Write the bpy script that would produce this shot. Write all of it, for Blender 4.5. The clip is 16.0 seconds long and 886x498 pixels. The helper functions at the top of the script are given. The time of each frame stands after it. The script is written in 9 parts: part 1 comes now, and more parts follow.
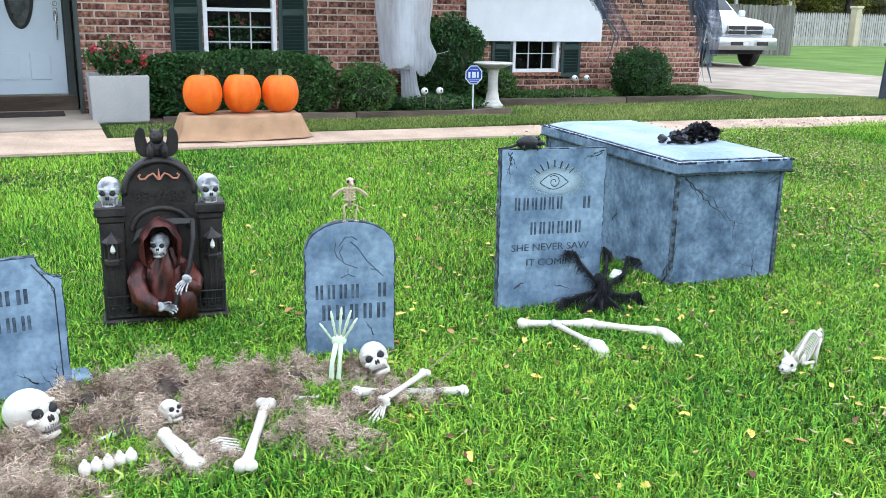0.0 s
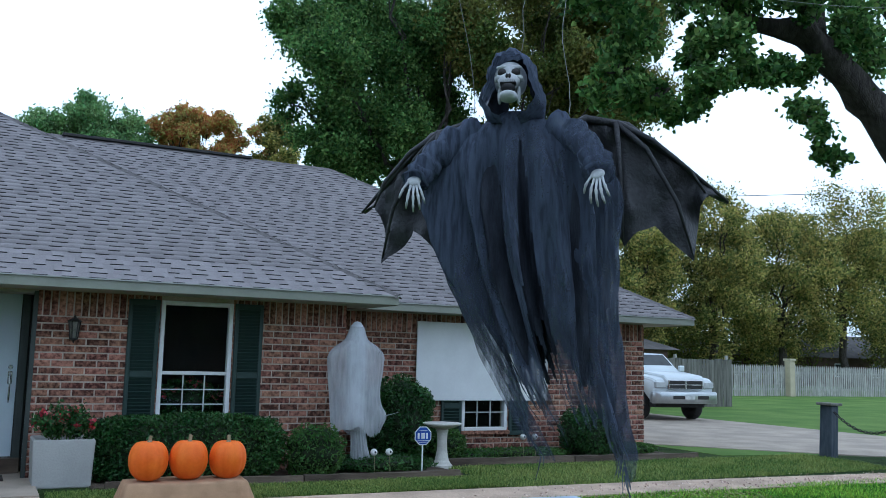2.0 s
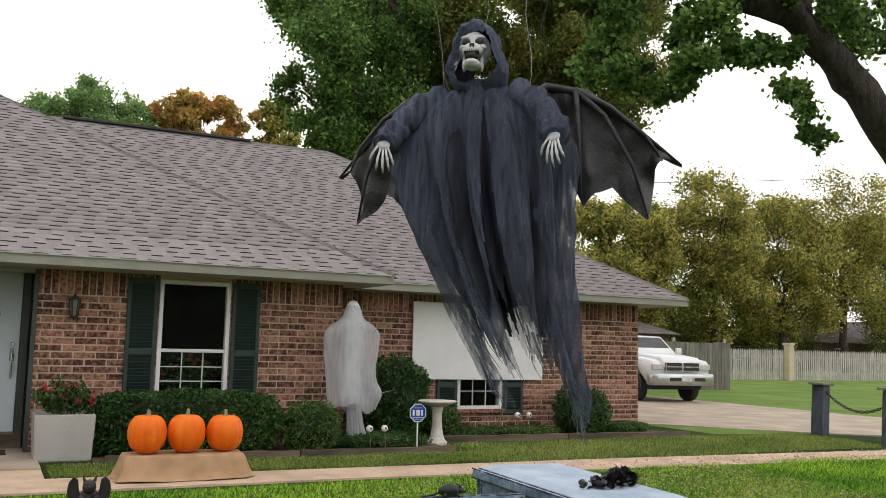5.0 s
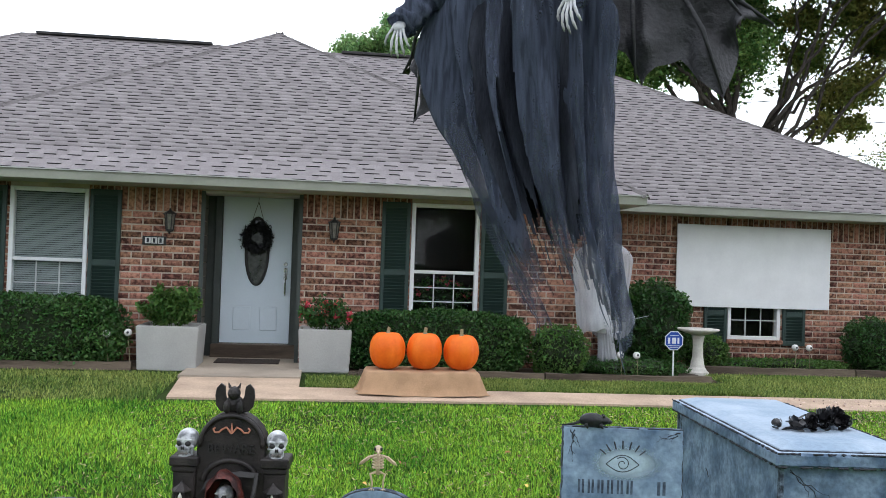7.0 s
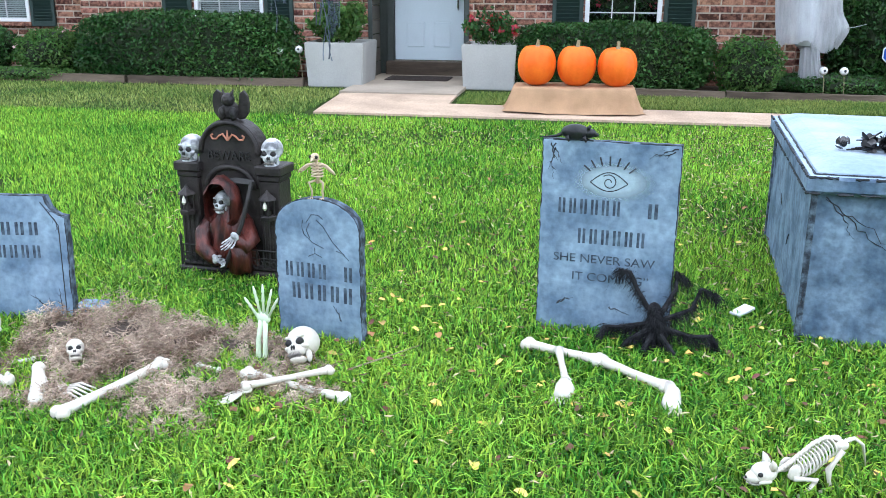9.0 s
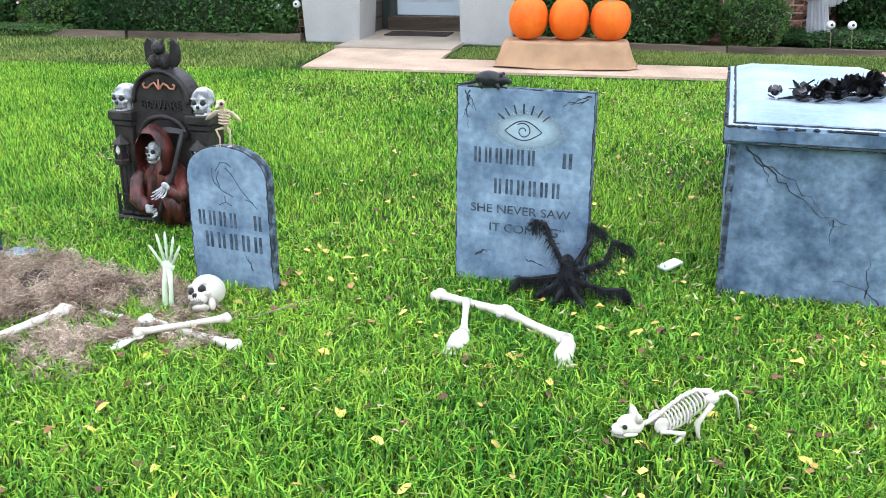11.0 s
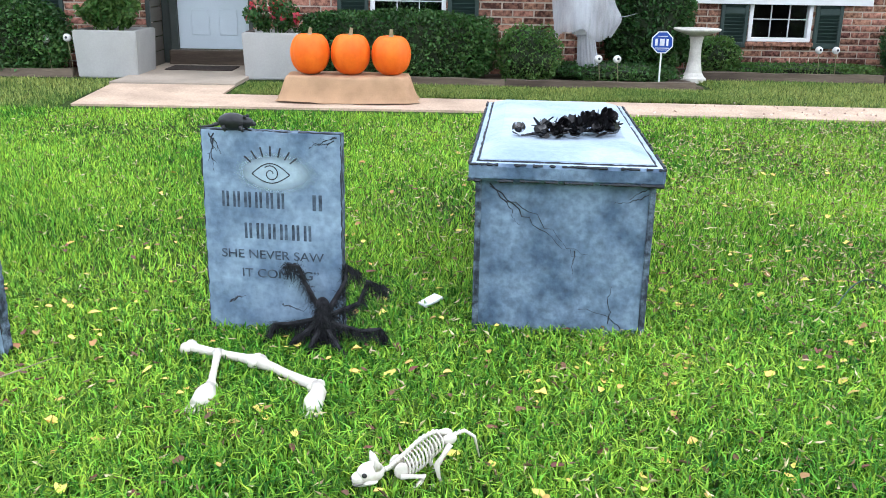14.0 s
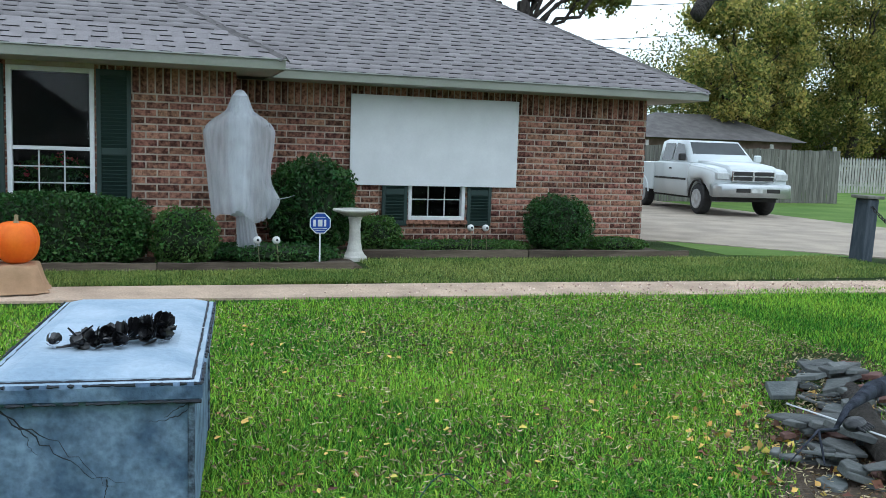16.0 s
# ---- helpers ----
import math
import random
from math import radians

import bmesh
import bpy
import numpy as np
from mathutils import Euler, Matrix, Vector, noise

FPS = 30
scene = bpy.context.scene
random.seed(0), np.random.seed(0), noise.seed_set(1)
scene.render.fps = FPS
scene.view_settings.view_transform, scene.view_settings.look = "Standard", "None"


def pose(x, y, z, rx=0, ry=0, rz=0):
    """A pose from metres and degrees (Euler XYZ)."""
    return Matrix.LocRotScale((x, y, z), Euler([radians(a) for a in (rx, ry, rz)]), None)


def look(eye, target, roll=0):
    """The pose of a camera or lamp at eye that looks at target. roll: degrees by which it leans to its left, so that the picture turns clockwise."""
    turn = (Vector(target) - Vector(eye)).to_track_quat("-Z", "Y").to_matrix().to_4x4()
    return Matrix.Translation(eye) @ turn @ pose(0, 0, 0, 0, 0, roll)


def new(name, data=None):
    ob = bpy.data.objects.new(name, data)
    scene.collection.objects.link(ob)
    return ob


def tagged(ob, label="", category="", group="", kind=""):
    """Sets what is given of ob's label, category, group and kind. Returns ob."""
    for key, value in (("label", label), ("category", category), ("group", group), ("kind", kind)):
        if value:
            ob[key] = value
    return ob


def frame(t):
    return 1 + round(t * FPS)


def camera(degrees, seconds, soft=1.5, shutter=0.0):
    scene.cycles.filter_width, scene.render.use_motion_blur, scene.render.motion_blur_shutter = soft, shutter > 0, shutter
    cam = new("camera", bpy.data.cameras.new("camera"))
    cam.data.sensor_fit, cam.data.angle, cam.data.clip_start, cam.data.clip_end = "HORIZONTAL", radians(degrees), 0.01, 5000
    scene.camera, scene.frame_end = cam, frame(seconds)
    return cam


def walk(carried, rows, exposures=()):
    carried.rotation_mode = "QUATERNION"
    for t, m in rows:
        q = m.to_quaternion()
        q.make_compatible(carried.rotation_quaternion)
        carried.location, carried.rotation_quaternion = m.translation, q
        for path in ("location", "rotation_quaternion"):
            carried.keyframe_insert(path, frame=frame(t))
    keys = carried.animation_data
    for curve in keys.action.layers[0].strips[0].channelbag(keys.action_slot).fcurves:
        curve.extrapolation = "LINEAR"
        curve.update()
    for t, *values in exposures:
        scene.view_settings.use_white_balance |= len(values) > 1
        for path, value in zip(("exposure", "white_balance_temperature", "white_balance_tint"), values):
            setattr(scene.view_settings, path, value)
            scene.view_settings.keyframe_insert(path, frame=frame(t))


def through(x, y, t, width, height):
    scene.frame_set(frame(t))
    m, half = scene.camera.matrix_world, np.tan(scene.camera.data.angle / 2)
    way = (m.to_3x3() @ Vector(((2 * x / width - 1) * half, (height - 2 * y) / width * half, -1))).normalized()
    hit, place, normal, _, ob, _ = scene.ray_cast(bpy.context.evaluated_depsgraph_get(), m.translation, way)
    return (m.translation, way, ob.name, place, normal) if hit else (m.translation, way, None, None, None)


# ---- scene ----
cam = camera(52.5, 16.0, soft=0.4)
PATH = [
    (0, (0.242, 0.257, 1.439), (1.052, 2.013, 0.93), 1.2),
    (0.5, (0.258, 0.245, 1.46), (1.085, 1.998, 0.97), 1.7),
    (1, (0.225, 0.237, 1.512), (1.119, 2.02, 1.369), 2.0),
    (1.5, (0.2, 0.187, 1.601), (1.124, 1.96, 1.636), 1.5),
    (2, (0.215, 0.101, 1.668), (1.123, 1.866, 1.913), 1.4),
    (2.5, (0.226, 0.001, 1.71), (1.146, 1.747, 2.036), 1.2),
    (3, (0.246, -0.042, 1.716), (1.165, 1.704, 2.043), 1.2),
    (5.5, (0.24, -0.138, 1.53), (1.119, 1.653, 1.678), 1.3),
    (6, (0.542, -0.207, 1.517), (1.056, 1.725, 1.585), 2.8),
    (6.5, (0.839, -0.143, 1.519), (1.27, 1.81, 1.574), 2.6),
    (7, (1.155, -0.01, 1.536), (1.416, 1.973, 1.569), 2.0),
    (7.5, (1.538, 0.048, 1.503), (1.641, 2.041, 1.372), 1.2),
    (8, (1.915, 0.07, 1.475), (1.744, 2.037, 1.159), 1.1),
    (8.5, (2.222, 0.253, 1.434), (1.934, 2.182, 0.991), -0.0),
    (8.7, (2.324, 0.314, 1.439), (2.026, 2.218, 0.902), 0.0),
    (11, (2.945, 0.512, 1.376), (2.554, 2.359, 0.715), -0.1),
    (11.5, (3.006, 0.512, 1.389), (2.75, 2.381, 0.723), 0.1),
    (12, (3.017, 0.487, 1.392), (2.797, 2.361, 0.73), -0.0),
    (12.5, (3.052, 0.493, 1.399), (2.912, 2.377, 0.74), 0.6),
    (13, (3.093, 0.511, 1.4), (3.029, 2.401, 0.751), 1.0),
    (13.5, (3.11, 0.518, 1.413), (3.062, 2.414, 0.781), 0.9),
    (14, (3.178, 0.603, 1.41), (3.189, 2.512, 0.814), 1.0),
    (14.5, (3.318, 0.73, 1.439), (3.464, 2.673, 0.988), 1.3),
    (15, (3.444, 0.778, 1.52), (3.625, 2.753, 1.266), 0.8),
    (15.5, (3.663, 0.805, 1.535), (3.92, 2.779, 1.341), 2.0),
    (16, (3.87, 0.77, 1.522), (4.484, 2.661, 1.306), 1.8),
]
EXPOSURES = [(0, 0.0, 5700, 10), (0.6, 0.0, 5700, 10), (1.0, -0.32, 5650, 8), (1.5, -0.7, 5400, 5), (2.0, -1.2, 5050, 5), (2.5, -2.1, 5430, 6), (3.2, -2.1, 5430, 6), (5.3, -0.77, 7300, 14), (5.7, -0.77, 7300, 14), (6.5, -0.62, 6600, 12), (7.0, -0.57, 6200, 12), (7.5, -0.5, 5750, 10), (8.0, -0.18, 5700, 3), (8.5, 0.02, 5650, 9), (11.0, 0.09, 5900, 12), (14.2, 0.05, 5950, 12), (15.0, -0.58, 5700, 3), (16.0, -0.76, 5600, 3)]
walk(cam, [(t, look(eye, target, roll)) for t, eye, target, roll in PATH], EXPOSURES)


# ---- sky and light ----
def build_sky():
    world = bpy.data.worlds.new("overcast_sky")
    world.use_nodes = True
    scene.world = world
    nt = world.node_tree
    N, L = nt.nodes, nt.links
    N.clear()
    sky = N.new("ShaderNodeTexSky")
    sky.sky_type, sky.sun_disc = "NISHITA", False
    sky.sun_elevation, sky.sun_rotation = radians(50), radians(150)
    dim = N.new("ShaderNodeVectorMath")
    dim.operation = "SCALE"
    dim.inputs["Scale"].default_value = 0.12
    L.new(sky.outputs[0], dim.inputs[0])
    co = N.new("ShaderNodeTexCoord")
    ns = N.new("ShaderNodeTexNoise")
    ns.inputs["Scale"].default_value, ns.inputs["Detail"].default_value = 1.5, 7.0
    L.new(co.outputs["Generated"], ns.inputs["Vector"])
    ramp = N.new("ShaderNodeValToRGB")
    ramp.color_ramp.elements[0].position, ramp.color_ramp.elements[1].position = 0.42, 0.66
    ramp.color_ramp.elements[0].color, ramp.color_ramp.elements[1].color = (0.56, 0.56, 0.56, 1), (1, 1, 1, 1)
    L.new(ns.outputs["Fac"], ramp.inputs["Fac"])
    mix = N.new("ShaderNodeMix")
    mix.data_type = "RGBA"
    mix.inputs[7].default_value = (3.7, 3.8, 3.95, 1)
    L.new(ramp.outputs["Color"], mix.inputs[0])
    L.new(dim.outputs[0], mix.inputs[6])
    bg = N.new("ShaderNodeBackground")
    bg.inputs["Strength"].default_value = 1.0
    out = N.new("ShaderNodeOutputWorld")
    L.new(mix.outputs[2], bg.inputs["Color"])
    L.new(bg.outputs[0], out.inputs["Surface"])
    sun = new("sun", bpy.data.lights.new("sun", "SUN"))
    sun.data.energy, sun.data.angle, sun.data.color = 0.35, radians(22), (1.0, 0.96, 0.9)
    sun.matrix_world = look((0, 0, 30), (-6.0, 12.0, 8.0))


build_sky()


# ---- materials ----
def mat(name, a, b=None, rough=0.7, scale=6.0, fine=70.0, bump=0.25, metal=0.0, island=0.0, rnd=0.0, spec=0.4, lo=0.35, hi=0.65, grain=0.25, stretch=(1, 1, 1), bdist=0.01, mixk=0.0):
    """Two-scale procedural surface: a and b mixed by a soft noise, a finer grain on top, with relief from the grain."""
    m = bpy.data.materials.new(name)
    m.use_nodes = True
    nt = m.node_tree
    N, L = nt.nodes, nt.links
    p = N["Principled BSDF"]
    b = b or tuple(c * 0.7 for c in a)
    co, mp = N.new("ShaderNodeTexCoord"), N.new("ShaderNodeMapping")
    mp.inputs["Scale"].default_value = stretch
    L.new(co.outputs["Object"], mp.inputs["Vector"])
    if rnd:
        far = N.new("ShaderNodeMath")
        far.operation = "MULTIPLY"
        far.inputs[1].default_value = 57.0
        L.new(N.new("ShaderNodeObjectInfo").outputs["Random"], far.inputs[0])
        L.new(far.outputs[0], mp.inputs["Location"])
    n1, n2 = N.new("ShaderNodeTexNoise"), N.new("ShaderNodeTexNoise")
    n1.inputs["Scale"].default_value, n1.inputs["Detail"].default_value = scale, 5.0
    n2.inputs["Scale"].default_value, n2.inputs["Detail"].default_value = fine, 3.0
    for n in (n1, n2):
        L.new(mp.outputs[0], n.inputs["Vector"])
    ramp = N.new("ShaderNodeValToRGB")
    ramp.color_ramp.elements[0].position, ramp.color_ramp.elements[1].position = lo, hi
    ramp.color_ramp.elements[0].color, ramp.color_ramp.elements[1].color = (*a, 1), (*b, 1)
    fac = n1.outputs["Fac"]
    if mixk:
        rs = N.new("ShaderNodeNewGeometry").outputs["Random Per Island"] if island else N.new("ShaderNodeObjectInfo").outputs["Random"]
        ma = N.new("ShaderNodeMath")
        ma.operation = "MULTIPLY_ADD"
        ma.inputs[1].default_value = mixk
        sub = N.new("ShaderNodeMath")
        sub.operation = "SUBTRACT"
        sub.inputs[1].default_value = 0.5
        L.new(rs, sub.inputs[0])
        L.new(sub.outputs[0], ma.inputs[0])
        L.new(fac, ma.inputs[2])
        fac = ma.outputs[0]
    L.new(fac, ramp.inputs["Fac"])
    col = ramp.outputs["Color"]
    hsv = N.new("ShaderNodeHueSaturation")
    gr = N.new("ShaderNodeMapRange")
    gr.inputs[3].default_value, gr.inputs[4].default_value = 1 - grain, 1 + grain
    L.new(n2.outputs["Fac"], gr.inputs[0])
    val = gr.outputs[0]
    k = island or rnd
    if k:
        src = N.new("ShaderNodeNewGeometry").outputs["Random Per Island"] if island else N.new("ShaderNodeObjectInfo").outputs["Random"]
        mr, mul = N.new("ShaderNodeMapRange"), N.new("ShaderNodeMath")
        mr.inputs[3].default_value, mr.inputs[4].default_value = 1 - k, 1 + k
        L.new(src, mr.inputs[0])
        mul.operation = "MULTIPLY"
        L.new(mr.outputs[0], mul.inputs[0])
        L.new(val, mul.inputs[1])
        val = mul.outputs[0]
        h = N.new("ShaderNodeMapRange")
        h.inputs[3].default_value, h.inputs[4].default_value = 0.5 - k * 0.05, 0.5 + k * 0.05
        wn = N.new("ShaderNodeTexWhiteNoise")
        wn.noise_dimensions = "1D"
        L.new(src, wn.inputs["W"])
        L.new(wn.outputs["Value"], h.inputs[0])
        L.new(h.outputs[0], hsv.inputs["Hue"])
    L.new(val, hsv.inputs["Value"])
    L.new(col, hsv.inputs["Color"])
    L.new(hsv.outputs[0], p.inputs["Base Color"])
    p.inputs["Roughness"].default_value, p.inputs["Metallic"].default_value = rough, metal
    p.inputs["Specular IOR Level"].default_value = spec
    if bump:
        bp = N.new("ShaderNodeBump")
        bp.inputs["Strength"].default_value, bp.inputs["Distance"].default_value = bump, bdist
        L.new(n2.outputs["Fac"], bp.inputs["Height"])
        L.new(bp.outputs[0], p.inputs["Normal"])
    return m


def leafy(name, a, b, island=0.35, rough=0.55, through=0.35, mixk=0.0):
    """Leaf surface: colour varies from leaf to leaf, some light passes through."""
    m = mat(name, a, b, rough=rough, scale=0.9, fine=30, bump=0, island=island, grain=0.1, spec=0.25, mixk=mixk, lo=0.35 - mixk * 0.2, hi=0.65 + mixk * 0.2)
    nt = m.node_tree
    N, L = nt.nodes, nt.links
    p, out = N["Principled BSDF"], N["Material Output"]
    tr, mx = N.new("ShaderNodeBsdfTranslucent"), N.new("ShaderNodeMixShader")
    L.new(p.inputs["Base Color"].links[0].from_socket, tr.inputs["Color"])
    mx.inputs[0].default_value = through
    L.new(p.outputs[0], mx.inputs[1])
    L.new(tr.outputs[0], mx.inputs[2])
    L.new(mx.outputs[0], out.inputs["Surface"])
    return m


def gauze(name, col, open_lo, open_hi, scale, rough=0.9, thread=0.25, fade=None, streak=0.4):
    """Loosely woven cloth: upright threads with see-through gaps that widen in patches; fade=(z0, z1, more) thins it towards the hem."""
    m = bpy.data.materials.new(name)
    m.use_nodes = True
    nt = m.node_tree
    N, L = nt.nodes, nt.links
    p, out = N["Principled BSDF"], N["Material Output"]
    p.inputs["Roughness"].default_value = rough
    p.inputs["Specular IOR Level"].default_value = 0.1
    co = N.new("ShaderNodeTexCoord")

    def tex(sc, detail, stretch):
        n, mp = N.new("ShaderNodeTexNoise"), N.new("ShaderNodeMapping")
        n.inputs["Scale"].default_value, n.inputs["Detail"].default_value = sc, detail
        mp.inputs["Scale"].default_value = stretch
        L.new(co.outputs["Object"], mp.inputs["Vector"])
        L.new(mp.outputs[0], n.inputs["Vector"])
        return n.outputs["Fac"]

    def span(src, a, b, c, d):
        r = N.new("ShaderNodeMapRange")
        for i, v in enumerate((a, b, c, d)):
            r.inputs[i + 1].default_value = v
        L.new(src, r.inputs[0])
        return r.outputs[0]

    def plus(a, b, clamp=False):
        ad = N.new("ShaderNodeMath")
        ad.operation, ad.use_clamp = "ADD", clamp
        L.new(a, ad.inputs[0])
        L.new(b, ad.inputs[1])
        return ad.outputs[0]

    patch, fine = tex(scale, 4.0, (1, 1, 0.4)), tex(scale * 16, 3.0, (1, 1, 0.12))
    weave = tex(scale * 60, 1.0, (1, 1, 1))
    total = plus(span(patch, 0.35, 0.7, open_lo, open_hi), span(fine, 0.35, 0.65, -thread, thread))
    if fade:
        sp = N.new("ShaderNodeSeparateXYZ")
        L.new(co.outputs["Object"], sp.inputs[0])
        total = plus(total, span(sp.outputs["Z"], fade[0], fade[1], 0.0, fade[2]))
    total = plus(total, span(weave, 0.3, 0.7, -0.05, 0.05), True)
    ramp = N.new("ShaderNodeValToRGB")
    ramp.color_ramp.elements[0].color, ramp.color_ramp.elements[1].color = (*[c * (1 - streak) for c in col], 1), (*[min(0.9, c * (1 + streak * 0.8)) for c in col], 1)
    ramp.color_ramp.elements[0].position, ramp.color_ramp.elements[1].position = 0.36, 0.64
    L.new(fine, ramp.inputs["Fac"])
    L.new(ramp.outputs[0], p.inputs["Base Color"])
    tr, mx = N.new("ShaderNodeBsdfTransparent"), N.new("ShaderNodeMixShader")
    tl, mx2 = N.new("ShaderNodeBsdfTranslucent"), N.new("ShaderNodeMixShader")
    L.new(ramp.outputs[0], tl.inputs["Color"])
    mx2.inputs[0].default_value = 0.3
    bmp = N.new("ShaderNodeBump")
    bmp.inputs["Strength"].default_value, bmp.inputs["Distance"].default_value = 0.6, 0.01
    L.new(fine, bmp.inputs["Height"])
    L.new(bmp.outputs[0], p.inputs["Normal"])
    L.new(p.outputs[0], mx2.inputs[1])
    L.new(tl.outputs[0], mx2.inputs[2])
    L.new(total, mx.inputs[0])
    L.new(mx2.outputs[0], mx.inputs[1])
    L.new(tr.outputs[0], mx.inputs[2])
    L.new(mx.outputs[0], out.inputs["Surface"])
    return m


def glass(name, tint=(0.9, 0.95, 0.95)):
    m = bpy.data.materials.new(name)
    m.use_nodes = True
    p = m.node_tree.nodes["Principled BSDF"]
    p.inputs["Base Color"].default_value = (*tint, 1)
    p.inputs["Transmission Weight"].default_value, p.inputs["Roughness"].default_value, p.inputs["IOR"].default_value = 1.0, 0.02, 1.22
    return m


